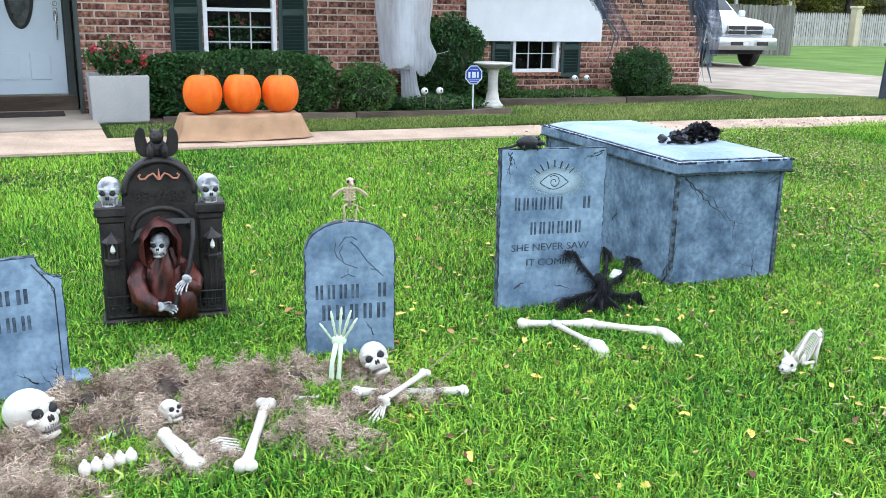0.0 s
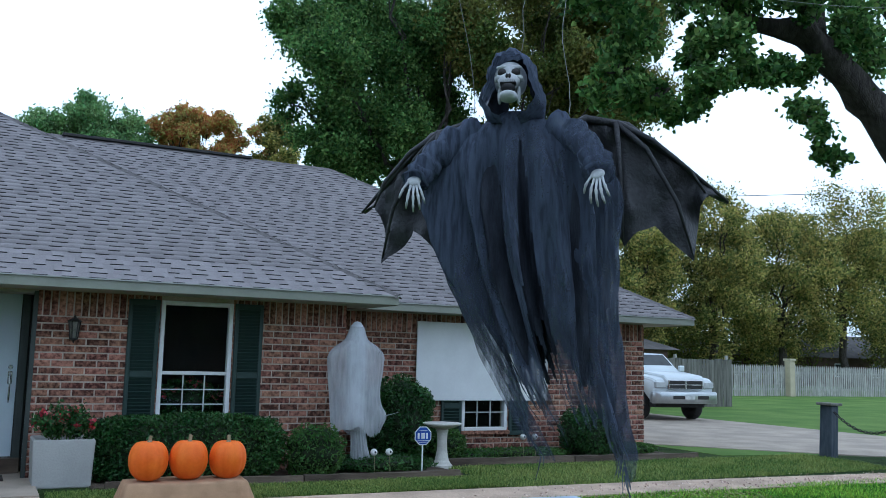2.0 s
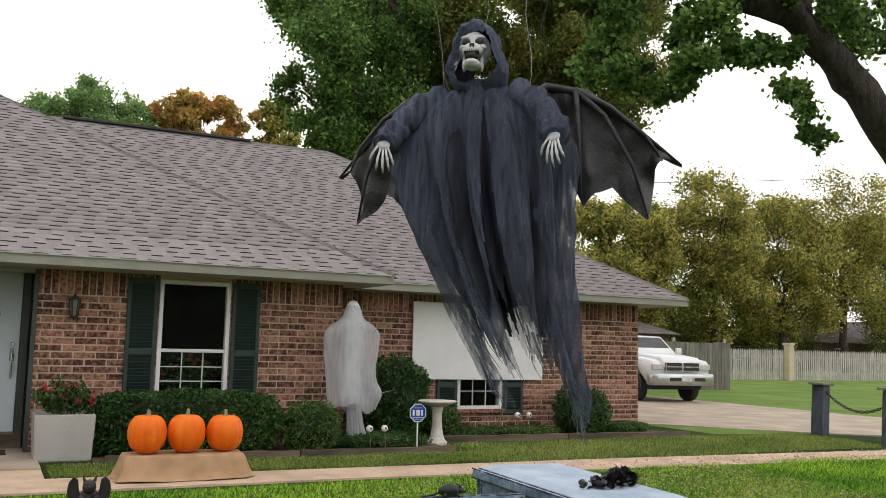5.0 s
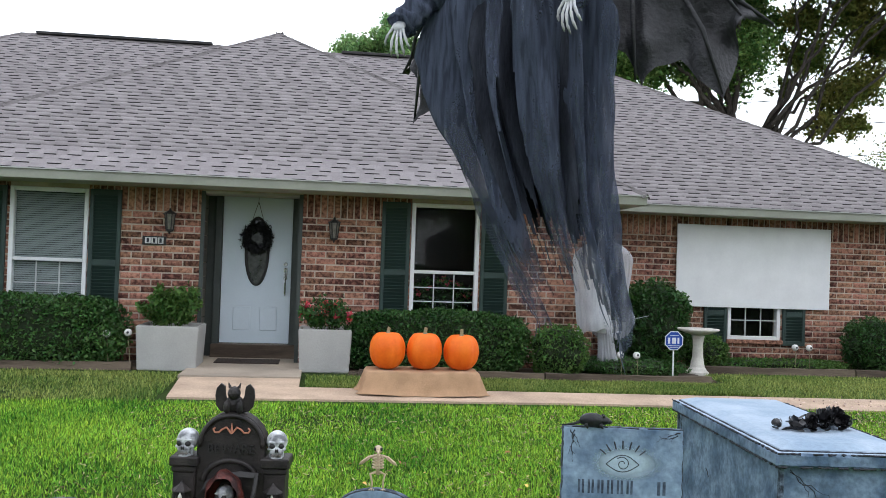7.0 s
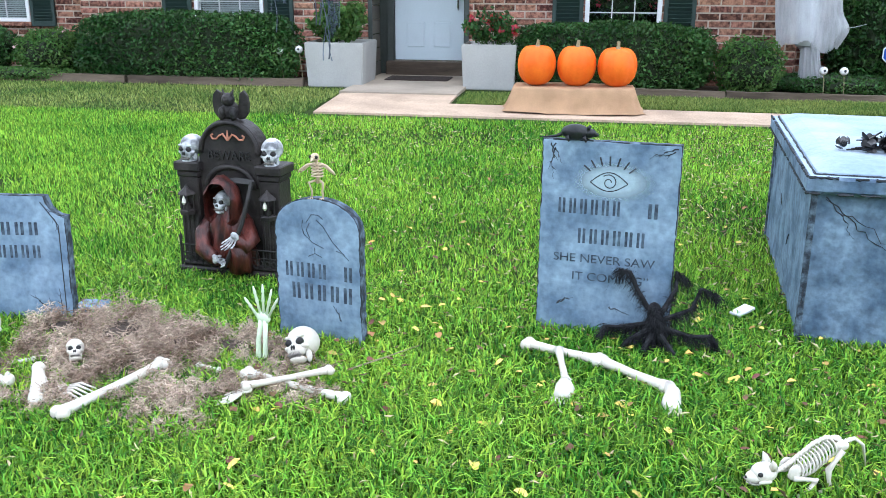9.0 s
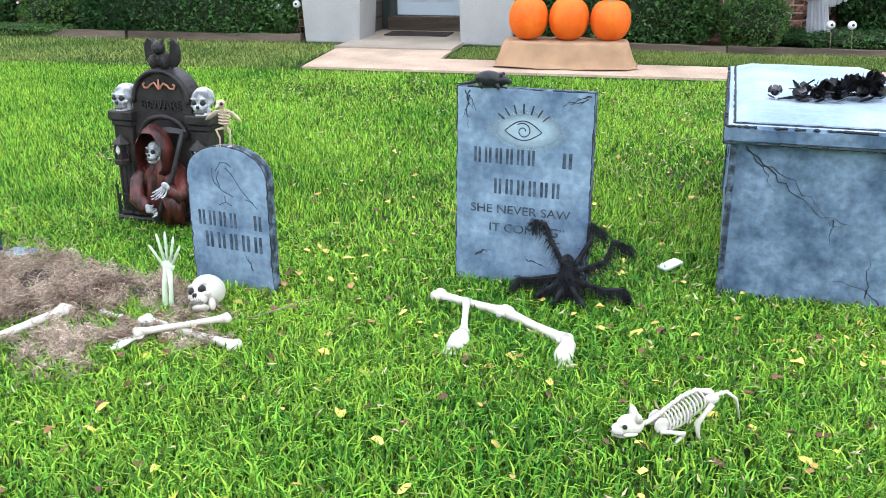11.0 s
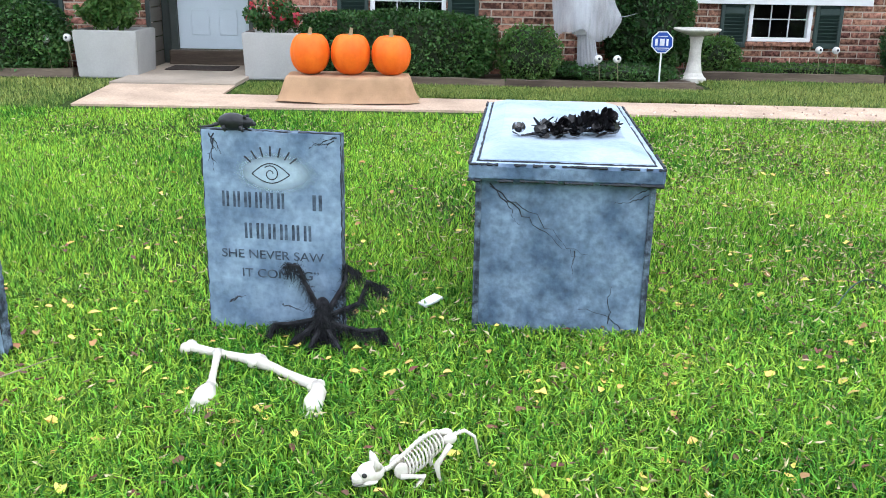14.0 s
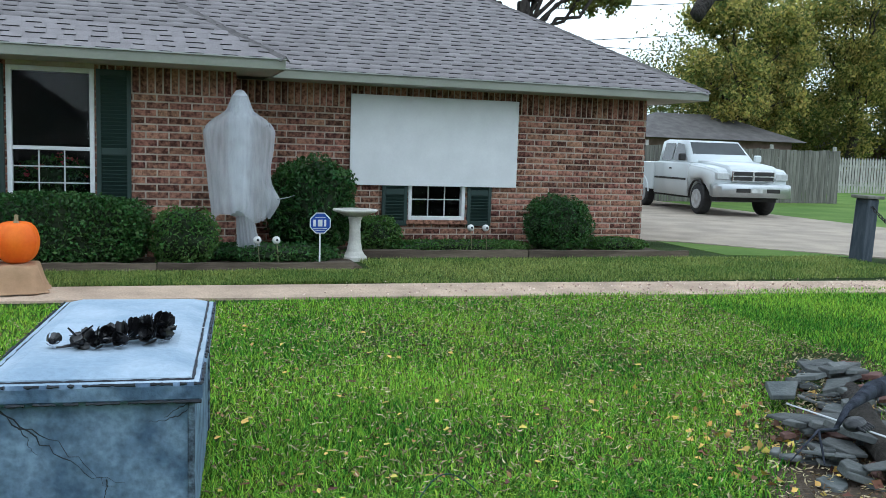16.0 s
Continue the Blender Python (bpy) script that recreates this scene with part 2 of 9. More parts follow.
M = {
    # Soil colour kept extra dark to paint the shade between grass blades.
    "lawn": mat("shaded_lawn_soil", (0.018, 0.036, 0.008), (0.045, 0.07, 0.018), rough=0.95, scale=1.3, fine=45, bump=0.9, grain=0.5, spec=0.1, bdist=0.03),
    "blade": leafy("grass_blade", (0.056, 0.215, 0.013), (0.30, 0.50, 0.050), island=0.6, rough=0.6, through=0.36, mixk=0.45),
    "farlawn": mat("far_lawn", (0.085, 0.155, 0.032), (0.14, 0.215, 0.05), rough=0.95, scale=0.6, fine=9, bump=0.2, grain=0.2, spec=0.1, bdist=0.03),
    "drip": mat("drip_edge_metal", (0.42, 0.43, 0.41), (0.36, 0.37, 0.35), rough=0.5, scale=3, fine=40, bump=0.05, grain=0.06),
    "dryblade": mat("dry_grass_blade", (0.20, 0.13, 0.07), (0.50, 0.42, 0.25), rough=0.8, scale=3, fine=20, bump=0, island=0.4, mixk=0.8),
    "dullblade": leafy("dull_grass_blade", (0.09, 0.185, 0.03), (0.29, 0.335, 0.09), island=0.45, through=0.35, mixk=0.4),
    "paleleaf": mat("pale_leaf_litter", (0.55, 0.38, 0.32), (0.72, 0.60, 0.50), rough=0.8, scale=3, fine=20, bump=0.1, island=0.3, mixk=0.9),
    "muntin": mat("dull_muntin", (0.54, 0.55, 0.56), (0.48, 0.49, 0.5), rough=0.5, scale=3, fine=40, bump=0.05, grain=0.05),
    "dryleaf": mat("fallen_leaf", (0.20, 0.085, 0.05), (0.56, 0.38, 0.09), rough=0.7, scale=3, fine=20, bump=0.1, island=0.5, mixk=0.9),
    "brick": mat("brick", (0.074, 0.029, 0.022), (0.385, 0.195, 0.136), rough=0.9, scale=22, fine=90, bump=0.6, rnd=0.22, mixk=0.20, grain=0.5, lo=0.34, hi=0.66, spec=0.2),
    "bricks": mat("brick_joined", (0.074, 0.029, 0.022), (0.385, 0.195, 0.136), rough=0.9, scale=22, fine=90, bump=0.6, island=0.22, mixk=0.20, grain=0.5, lo=0.34, hi=0.66, spec=0.2),
    "mortar": mat("mortar", (0.53, 0.45, 0.37), (0.38, 0.32, 0.26), rough=0.95, scale=4, fine=90, bump=0.5),
    "shingle": mat("asphalt_shingle", (0.205, 0.188, 0.192), (0.29, 0.268, 0.270), rough=0.95, scale=3, fine=130, bump=0.6, rnd=0.03, mixk=0.06, lo=0.25, hi=0.75, grain=0.35, spec=0.15),
    "shingles": mat("asphalt_shingles", (0.205, 0.188, 0.192), (0.29, 0.268, 0.270), rough=0.95, scale=3, fine=130, bump=0.6, island=0.03, mixk=0.06, lo=0.25, hi=0.75, grain=0.35, spec=0.15),
    "capshingle": mat("ridge_cap_shingle", (0.12, 0.11, 0.11), (0.18, 0.165, 0.165), rough=0.95, scale=5, fine=100, bump=0.5, grain=0.35, spec=0.15),
    # Dark cut asphalt edge that also paints the shadow under raised tabs.
    "edgeshade": mat("shingle_cut_edge_shade", (0.022, 0.02, 0.022), (0.045, 0.042, 0.043), rough=0.95, scale=6, fine=80, bump=0.3),
    "fascia": mat("painted_fascia", (0.27, 0.28, 0.235), (0.23, 0.24, 0.20), rough=0.6, scale=2, fine=30, bump=0.1, grain=0.08),
    "soffit": mat("painted_soffit", (0.45, 0.44, 0.40), (0.38, 0.37, 0.33), rough=0.7, scale=2, fine=30, bump=0.1, grain=0.08),
    "white": mat("white_paint", (0.74, 0.75, 0.76), (0.68, 0.69, 0.70), rough=0.45, scale=3, fine=40, bump=0.05, grain=0.04),
    "door": mat("door_paint", (0.56, 0.64, 0.70), (0.52, 0.60, 0.66), rough=0.4, scale=2, fine=40, bump=0.05, grain=0.04),
    "shutter": mat("green_shutter", (0.028, 0.052, 0.046), (0.02, 0.038, 0.034), rough=0.55, scale=4, fine=50, bump=0.1, grain=0.12),
    "glass": glass("window_glass"),
    # Near-black inside surfaces: the lack of light indoors is in the colour.
    "dark": mat("unlit_room", (0.02, 0.02, 0.022), (0.03, 0.028, 0.026), rough=0.9, scale=2, bump=0),
    "blind": mat("blind_slat", (0.30, 0.32, 0.32), (0.26, 0.28, 0.28), rough=0.6, scale=3, fine=30, bump=0.05, grain=0.05),
    "concrete": mat("concrete", (0.43, 0.36, 0.285), (0.31, 0.265, 0.215), rough=0.92, scale=1.5, fine=55, bump=0.5, grain=0.2, spec=0.2),
    "path": mat("pebbly_path", (0.56, 0.42, 0.31), (0.40, 0.30, 0.22), rough=0.92, scale=2.5, fine=60, bump=0.7, grain=0.45, spec=0.2),
    "planter": mat("planter_plaster", (0.40, 0.40, 0.385), (0.35, 0.35, 0.335), rough=0.8, scale=2.5, fine=50, bump=0.25, grain=0.1),
    "timber": mat("weathered_timber", (0.055, 0.04, 0.029), (0.145, 0.112, 0.08), rough=0.9, scale=3, fine=40, bump=0.7, stretch=(0.3, 2, 2), grain=0.3),
    "fencewood": mat("grey_fence_wood", (0.19, 0.185, 0.16), (0.11, 0.105, 0.09), rough=0.9, scale=3, fine=40, bump=0.5, stretch=(3, 3, 0.4), rnd=0.2, grain=0.25),
    "picket": mat("pale_picket", (0.44, 0.43, 0.39), (0.32, 0.31, 0.28), rough=0.85, scale=3, fine=30, bump=0.3, rnd=0.12),
    "post": mat("blue_grey_post", (0.035, 0.048, 0.065), (0.075, 0.09, 0.11), rough=0.85, scale=5, fine=50, bump=0.6, stretch=(3, 3, 0.5), grain=0.3),
    "bark": mat("bark", (0.03, 0.025, 0.021), (0.075, 0.064, 0.054), rough=0.95, scale=6, fine=40, bump=1.0, stretch=(3, 3, 0.6), grain=0.4, bdist=0.03),
    "oak": leafy("oak_leaf", (0.055, 0.14, 0.03), (0.15, 0.25, 0.065), mixk=0.5, island=0.5, through=0.45),
    "olive": leafy("olive_leaf", (0.085, 0.14, 0.028), (0.22, 0.21, 0.05), island=0.5, through=0.45),
    "oakfar": leafy("far_leaf_green", (0.16, 0.29, 0.11), (0.30, 0.44, 0.18), island=0.5, through=0.5),
    "yellow": leafy("far_leaf_yellow", (0.15, 0.215, 0.06), (0.46, 0.39, 0.11), island=0.45, through=0.55, mixk=0.5),
    "orange": leafy("far_leaf_orange", (0.72, 0.30, 0.10), (0.36, 0.37, 0.11), mixk=0.8, island=0.45, through=0.5),
    "hedge": leafy("hedge_leaf", (0.016, 0.055, 0.012), (0.062, 0.14, 0.034), island=0.5, rough=0.4, through=0.15),
    # Near-black filler of the shrubs: the shade between leaves, put into colour.
    "hedgeshade": mat("hedge_inner_shade", (0.012, 0.022, 0.008), (0.02, 0.03, 0.012), rough=0.95, scale=8, bump=0),
    "lightleaf": leafy("light_leaf", (0.05, 0.125, 0.025), (0.11, 0.20, 0.05), island=0.45),
    "redflower": mat("red_petal", (0.45, 0.03, 0.05), (0.55, 0.08, 0.10), rough=0.5, scale=9, bump=0, island=0.3),
    "pinkflower": mat("pink_petal", (0.75, 0.45, 0.5), (0.8, 0.6, 0.62), rough=0.5, scale=9, bump=0, island=0.2),
    "black": mat("black_metal", (0.012, 0.012, 0.013), (0.024, 0.022, 0.02), rough=0.55, scale=6, fine=60, bump=0.15),
    "chrome": mat("brushed_metal", (0.5, 0.5, 0.5), (0.42, 0.42, 0.42), rough=0.25, metal=1.0, scale=4, bump=0.03, grain=0.05),
    "mulch": mat("bed_soil", (0.06, 0.042, 0.03), (0.10, 0.075, 0.05), rough=0.95, scale=6, fine=50, bump=1.0, grain=0.5, bdist=0.03),
}


# ---- mesh helpers ----
def part(name, bm, material, parent=None, label="", smooth=False):
    me = bpy.data.meshes.new(name)
    bm.normal_update()
    bm.to_mesh(me)
    bm.free()
    return part_mesh(name, me, material, parent, label, smooth)


def part_mesh(name, me, material, parent=None, label="", smooth=False):
    if material is not None and not me.materials:
        me.materials.append(material)
    if smooth:
        me.polygons.foreach_set("use_smooth", [True] * len(me.polygons))
    ob = new(name, me)
    ob.parent = parent
    if label:
        tagged(ob, label)
    return ob


def thing(name, m, label, category, group="", kind=""):
    ob = new(name)
    ob.empty_display_size = 0.1
    ob.matrix_world = m
    return tagged(ob, label, category, group, kind)


def arrays(name, verts, faces):
    """A mesh from numpy arrays: verts (n, 3), faces (m, 3 or 4)."""
    me = bpy.data.meshes.new(name)
    n, m, k = len(verts), len(faces), faces.shape[1]
    me.vertices.add(n)
    me.vertices.foreach_set("co", np.asarray(verts, dtype=np.float32).ravel())
    me.loops.add(m * k)
    me.loops.foreach_set("vertex_index", np.asarray(faces, dtype=np.int32).ravel())
    me.polygons.add(m)
    me.polygons.foreach_set("loop_start", np.arange(0, m * k, k, dtype=np.int32))
    me.update(calc_edges=True)
    return me


def box(bm, x0, x1, y0, y1, z0, z1, bev=0.0, seg=1, m=None):
    r = bmesh.ops.create_cube(bm, size=1.0, matrix=Matrix.Translation(((x0 + x1) / 2, (y0 + y1) / 2, (z0 + z1) / 2)) @ Matrix.Diagonal((x1 - x0, y1 - y0, z1 - z0, 1)))
    vs = r["verts"]
    if m is not None:
        bmesh.ops.transform(bm, matrix=m, verts=vs)
    if bev:
        es = list({e for v in vs for e in v.link_edges})
        bmesh.ops.bevel(bm, geom=es, offset=bev, segments=seg, affect="EDGES", profile=0.5)
    return bm


def boxes(*args, bev=0.0):
    bm = bmesh.new()
    for a in args:
        box(bm, *a, bev=bev)
    return bm


def tube(bm, pts, radii, n=8, caps=True):
    pts = [Vector(p) for p in pts]
    if not hasattr(radii, "__len__"):
        radii = [radii] * len(pts)
    rings, up = [], None
    for i, p in enumerate(pts):
        d = (pts[min(i + 1, len(pts) - 1)] - pts[max(i - 1, 0)]).normalized()
        if up is None:
            up = d.orthogonal().normalized()
        up = (up - d * up.dot(d)).normalized()
        side = d.cross(up)
        rings.append([bm.verts.new(p + (up * math.cos(a) + side * math.sin(a)) * radii[i]) for a in (2 * math.pi * k / n for k in range(n))])
    for r0, r1 in zip(rings, rings[1:]):
        for k in range(n):
            bm.faces.new((r0[k], r0[(k + 1) % n], r1[(k + 1) % n], r1[k]))
    if caps:
        bm.faces.new(rings[0][::-1])
        bm.faces.new(rings[-1])
    return bm


def lathe(bm, prof, n=24, c=(0, 0, 0), lobes=0, depth=0.0):
    rings = []
    for r, z in prof:
        rings.append([bm.verts.new((c[0] + r * (1 - depth * abs(math.cos(lobes * a / 2)) ** 6 if lobes else r) / (1 if lobes else r or 1) * math.cos(a) if r else c[0],
                                    c[1] + r * (1 - depth * abs(math.cos(lobes * a / 2)) ** 6 if lobes else r) / (1 if lobes else r or 1) * math.sin(a) if r else c[1], c[2] + z)) for a in (2 * math.pi * k / n for k in range(n))])
    for r0, r1 in zip(rings, rings[1:]):
        for k in range(n):
            bm.faces.new((r0[k], r0[(k + 1) % n], r1[(k + 1) % n], r1[k]))
    bm.faces.new(rings[0][::-1])
    bm.faces.new(rings[-1])
    return bm


def ball(bm, c, r, sub=2, rot=None):
    if not hasattr(r, "__len__"):
        r = (r, r, r)
    m = Matrix.Translation(c) @ (rot.to_4x4() if rot else Matrix()) @ Matrix.Diagonal((*r, 1))
    return bmesh.ops.create_icosphere(bm, subdivisions=sub, radius=1.0, matrix=m)["verts"]


def prism(bm, outline, y0, y1, bev=0.0):
    """An outline in x and z, given depth from y0 to y1."""
    a = [bm.verts.new((x, y0, z)) for x, z in outline]
    b = [bm.verts.new((x, y1, z)) for x, z in outline]
    fs = [bm.faces.new(a), bm.faces.new(b[::-1])]
    n = len(a)
    for i in range(n):
        bm.faces.new((a[i], b[i], b[(i + 1) % n], a[(i + 1) % n]))
    bmesh.ops.recalc_face_normals(bm, faces=bm.faces)
    if bev:
        es = [e for e in bm.edges if len({round(v.co.y, 5) for v in e.verts}) == 1]
        bmesh.ops.bevel(bm, geom=es, offset=bev, segments=2, affect="EDGES", profile=0.5)
    return bm


def ground_z(y):
    return float(np.interp(y, [5.0, 10.5], [0.0, 0.13]))


def leaves_mesh(name, centres, size, rng, flat=0.0, ratio=0.55):
    """Many small folded leaves, each two triangles, at the given centres."""
    n = len(centres)
    d = rng.normal(size=(n, 3))
    d[:, 2] *= 1 - flat
    d /= np.linalg.norm(d, axis=1)[:, None]
    s = rng.normal(size=(n, 3))
    s -= d * (s * d).sum(1)[:, None]
    s /= np.linalg.norm(s, axis=1)[:, None]
    k = size * rng.uniform(0.65, 1.3, n)[:, None]
    up = np.cross(d, s) * 0.18
    v = np.stack([centres - d * k * 0.5, centres + (s * ratio * 0.5 + up) * k, centres + d * k * 0.5, centres - (s * ratio * 0.5 - up) * k], axis=1).reshape(-1, 3)
    i = np.arange(n)[:, None] * 4
    f = np.concatenate([i + [0, 1, 2], i + [0, 2, 3]], axis=0)
    return arrays(name, v, f)


def curled_leaves(name, centres, size, rng):
    """Dead leaves lying about: each a small lobed blade with a raised rim, curled along its rib."""
    n, k = len(centres), 9
    a = np.linspace(0, 2 * np.pi, k, endpoint=False)
    turn, tip, roll = rng.uniform(0, 2 * np.pi, n)[:, None], rng.normal(size=n)[:, None] * 0.3, rng.normal(size=n)[:, None] * 0.35
    r = size * rng.uniform(0.5, 1.15, n)[:, None] * 0.5 * (1 + rng.uniform(-0.25, 0.25, (n, k)))
    u, v = r * np.cos(a) * 1.35, r * np.sin(a) * rng.uniform(0.55, 0.95, n)[:, None]
    z = rng.uniform(0.3, 1.8, n)[:, None] * v * v / size + u * tip * 0.5 + v * roll * 0.6
    x, y = u * np.cos(turn) - v * np.sin(turn), u * np.sin(turn) + v * np.cos(turn)
    rim = np.stack([x, y, z], 2) + centres[:, None, :]
    verts = np.concatenate([centres[:, None, :], rim], 1).reshape(-1, 3)
    base = np.arange(n)[:, None] * (k + 1)
    faces = np.concatenate([base + [0, 1 + i, 1 + (i + 1) % k] for i in range(k)], 0)
    return arrays(name, verts, faces)


# ---- ground ----
def build_ground():
    xs = [-400, -60, -15, -5, 0, 5, 10, 20, 60, 400]
    ys = [-400, -60, -10, 0, 2.5, 5, 6.5, 8, 9.2, 10.5, 14, 25, 60, 400]
    v = np.array([(x, y, ground_z(y)) for y in ys for x in xs], dtype=float)
    w = len(xs)
    f = np.array([(j * w + i, j * w + i + 1, (j + 1) * w + i + 1, (j + 1) * w + i) for j in range(len(ys) - 1) for i in range(w - 1)])
    tagged(part_mesh("ground", arrays("ground", v, f), M["lawn"]), "mown lawn with thin soil darkened for shade between the blades", "ground", kind="structure")
    rng = np.random.default_rng(3)

    def scatter(n, x0, x1, y0, y1, h, w):
        x, y = rng.uniform(x0, x1, n), rng.uniform(y0, y1, n)
        patch = np.array([noise.noise((a * 0.8, b * 0.8, 0.0)) for a, b in zip(x, y)])
        f = np.clip(((x - 7.05) * 1.45 + (y - 4.2) * 1.75) / (1.45 ** 2 + 1.75 ** 2), -0.15, 1.2)
        bare = np.hypot(x - 7.05 - 1.45 * f, y - 4.2 - 1.75 * f) < rng.uniform(0.15, 0.75, n)
        keep = (rng.uniform(-1.0, 0.12, n) < patch * 0.7) & ~bare
        return x[keep], y[keep], h, w, patch[keep]

    fields = [("grass", "blade", "bright green mown lawn grass with broad short blades", ((135000, -0.8, 6.8, 1.7, 3.3, 0.054, 0.0066), (110000, -0.8, 6.8, 3.3, 4.5, 0.052, 0.0074), (40000, 6.8, 9.5, 2.4, 4.5, 0.05, 0.0105), (130000, -1.5, 9.5, 4.5, 6.2, 0.052, 0.012), (110000, -3.5, 11.0, 6.2, 7.6, 0.048, 0.0145), (105000, -4.5, 12.5, 7.6, 9.0, 0.048, 0.0155), (30000, -6.0, 12.0, -3.5, 1.7, 0.05, 0.022), (24000, -6.0, -0.8, 1.7, 4.6, 0.05, 0.014), (44000, -7.0, -0.8, 4.6, 9.0, 0.05, 0.014))),
              ("verge_grass", "dullblade", "patchy duller grass between the path and the flower bed", ((15000, 1.0, 2.9, 10.0, 10.85, 0.05, 0.015), (42000, 2.9, 6.3, 9.92, 10.75, 0.05, 0.015), (60000, 6.3, 13.5, 9.75, 11.7, 0.05, 0.015), (44000, -9.0, -0.45, 9.0, 10.95, 0.05, 0.015)))]
    for field, key, label, rows in fields:
        vs, fs, base = [], [], 0
        for n, x0, x1, y0, y1, h, w in rows:
            x, y, h, w, p = scatter(n, x0, x1, y0, y1, h, w)
            k = len(x)
            z = np.interp(y, [5.0, 10.5], [0.0, 0.13])
            a, lean = rng.uniform(0, 2 * np.pi, k), rng.uniform(0.2, 1.3, k)
            hh = h * rng.uniform(0.5, 1.25, k) * (1 + 0.3 * p)
            dx, dy = np.cos(a), np.sin(a)
            ww = w * rng.uniform(0.6, 1.2, k)
            px, py = -dy * ww / 2, dx * ww / 2
            mx, my, mz = x + dx * hh * lean * 0.3, y + dy * hh * lean * 0.3, z + hh * 0.6
            tx, ty, tz = x + dx * hh * lean, y + dy * hh * lean, z + hh * (1.05 - 0.3 * lean)
            lo0, lo1 = np.stack([x - px, y - py, z - 0.005], 1), np.stack([x + px, y + py, z - 0.005], 1)
            tip = np.stack([tx, ty, tz], 1)
            if y0 < 4.5:
                vs.append(np.stack([lo0, lo1, np.stack([mx + px, my + py, mz], 1), np.stack([mx - px, my - py, mz], 1), tip], 1).reshape(-1, 3))
                i = base + np.arange(k)[:, None] * 5
                fs.append(np.concatenate([i + [0, 1, 2], i + [0, 2, 3], i + [3, 2, 4]], 0))
                base += 5 * k
            else:
                vs.append(np.stack([lo0, lo1, tip], 1).reshape(-1, 3))
                fs.append(base + np.arange(k)[:, None] * 3 + [0, 1, 2])
                base += 3 * k
        ob = part_mesh(field, arrays(field, np.concatenate(vs), np.concatenate(fs)), M[key])
        tagged(ob, label, "grass", kind="stuff")
    k = 52000
    x, y = rng.uniform(-0.5, 9.0, k), rng.uniform(1.8, 8.8, k)
    thin = rng.uniform(0, 1, k) < np.clip(0.26 + 0.16 * (x - 2.5) - 0.04 * np.abs(y - 4.5), 0.15, 0.95)
    c = np.stack([x, y, np.interp(y, [5.0, 10.5], [0.0, 0.13]) + rng.uniform(0.015, 0.05, k)], 1)[thin]
    tagged(part_mesh("dry_blades", leaves_mesh("dry_blades", c, 0.038, rng, flat=0.5, ratio=0.16), M["dryblade"]), "straw-coloured dry blades scattered in the lawn", "grass", kind="stuff")
    n = 2100
    x, y = rng.uniform(1.2, 7.5, n), rng.uniform(1.9, 8.0, n)
    keep = rng.uniform(0, 1, n) < np.clip(1.15 - np.abs(y - 3.2) * 0.2 - np.abs(x - 4.3) * 0.12, 0.05, 1)
    c = np.stack([x, y, np.interp(y, [5.0, 10.5], [0.0, 0.13]) + 0.03 + rng.uniform(0, 0.015, n)], 1)[keep]
    n = 900
    px = rng.uniform(5.0, 13.0, n)
    py = np.interp(px, [4, 8, 12], [9.5, 9.32, 9.08]) + rng.normal(size=n) * 0.2
    litter = np.stack([px, py, np.interp(py, [5.0, 10.5], [0.0, 0.13]) + 0.03], 1)[rng.uniform(4, 11, n) < px]
    tagged(part_mesh("leaf_litter", leaves_mesh("leaf_litter", litter, 0.03, rng, flat=0.7, ratio=0.8), M["paleleaf"]), "pale dry leaf litter scattered on the path", "leaves", kind="stuff")
    ob = part_mesh("fallen_leaves", curled_leaves("fallen_leaves", c, 0.033, rng), M["dryleaf"])
    tagged(ob, "scattered yellow, red and brown fallen leaves on the grass", "leaves", kind="stuff")


def slab(name, outline, z0, thick, label, category, kind="structure", follow=False):
    bm = bmesh.new()
    t = [bm.verts.new((x, y, (ground_z(y) if follow else 0) + z0)) for x, y in outline]
    b = [bm.verts.new((x, y, (ground_z(y) if follow else 0) + z0 - thick)) for x, y in outline]
    bm.faces.new(t)
    n = len(t)
    for i in range(n):
        bm.faces.new((t[i], b[i], b[(i + 1) % n], t[(i + 1) % n]))
    bmesh.ops.recalc_face_normals(bm, faces=bm.faces)
    return tagged(part(name, bm, M["concrete"]), label, category, kind=kind)


build_ground()
path = slab("pavement", [(-0.35, 9.2), (4, 9.17), (8, 8.93), (12, 8.7), (16, 8.45), (16, 9.1), (12, 9.45), (8, 9.7), (4, 9.84), (0.93, 9.92), (0.93, 10.52), (-0.42, 10.52)], 0.022, 0.1, "pale concrete garden path crossing the lawn", "path", follow=True)
path.data.materials[0] = M["path"]
slab("porch_slab", [(-0.45, 10.53), (0.93, 10.53), (0.93, 11.99), (0.85, 12.0), (0.85, 12.62), (-0.45, 12.62), (-0.45, 12.0)], 0.168, 0.17, "grey concrete porch slab in front of the door", "slab")
side = slab("side_lawn", [(11.9, 12.0), (20, 10.5), (120, 10.5), (120, 120), (-60, 120), (-60, 24), (11.9, 24)], 0.137, 0.03, "lawn beside and beyond the driveway", "lawn")
side.data.materials[0] = M["farlawn"]
slab("driveway", [(11.16, 14.3), (12.2, 13.8), (13.2, 12.6), (14.4, 11.3), (17, 9.6), (30, 4), (34, 8), (22, 12), (19.2, 14.2), (19.3, 17), (19.4, 30), (11.16, 30)], 0.15, 0.1, "worn pale concrete driveway beside the house", "driveway")

# ---- house ----
WALL_A, WALL_B, WALL_C = 12.0, 13.15, 12.85
HOUSE_L, AX0, AX1, HOUSE_R = -9.4, -4.45, 4.83, 11.12
TOP, BASE = 2.40, 0.05


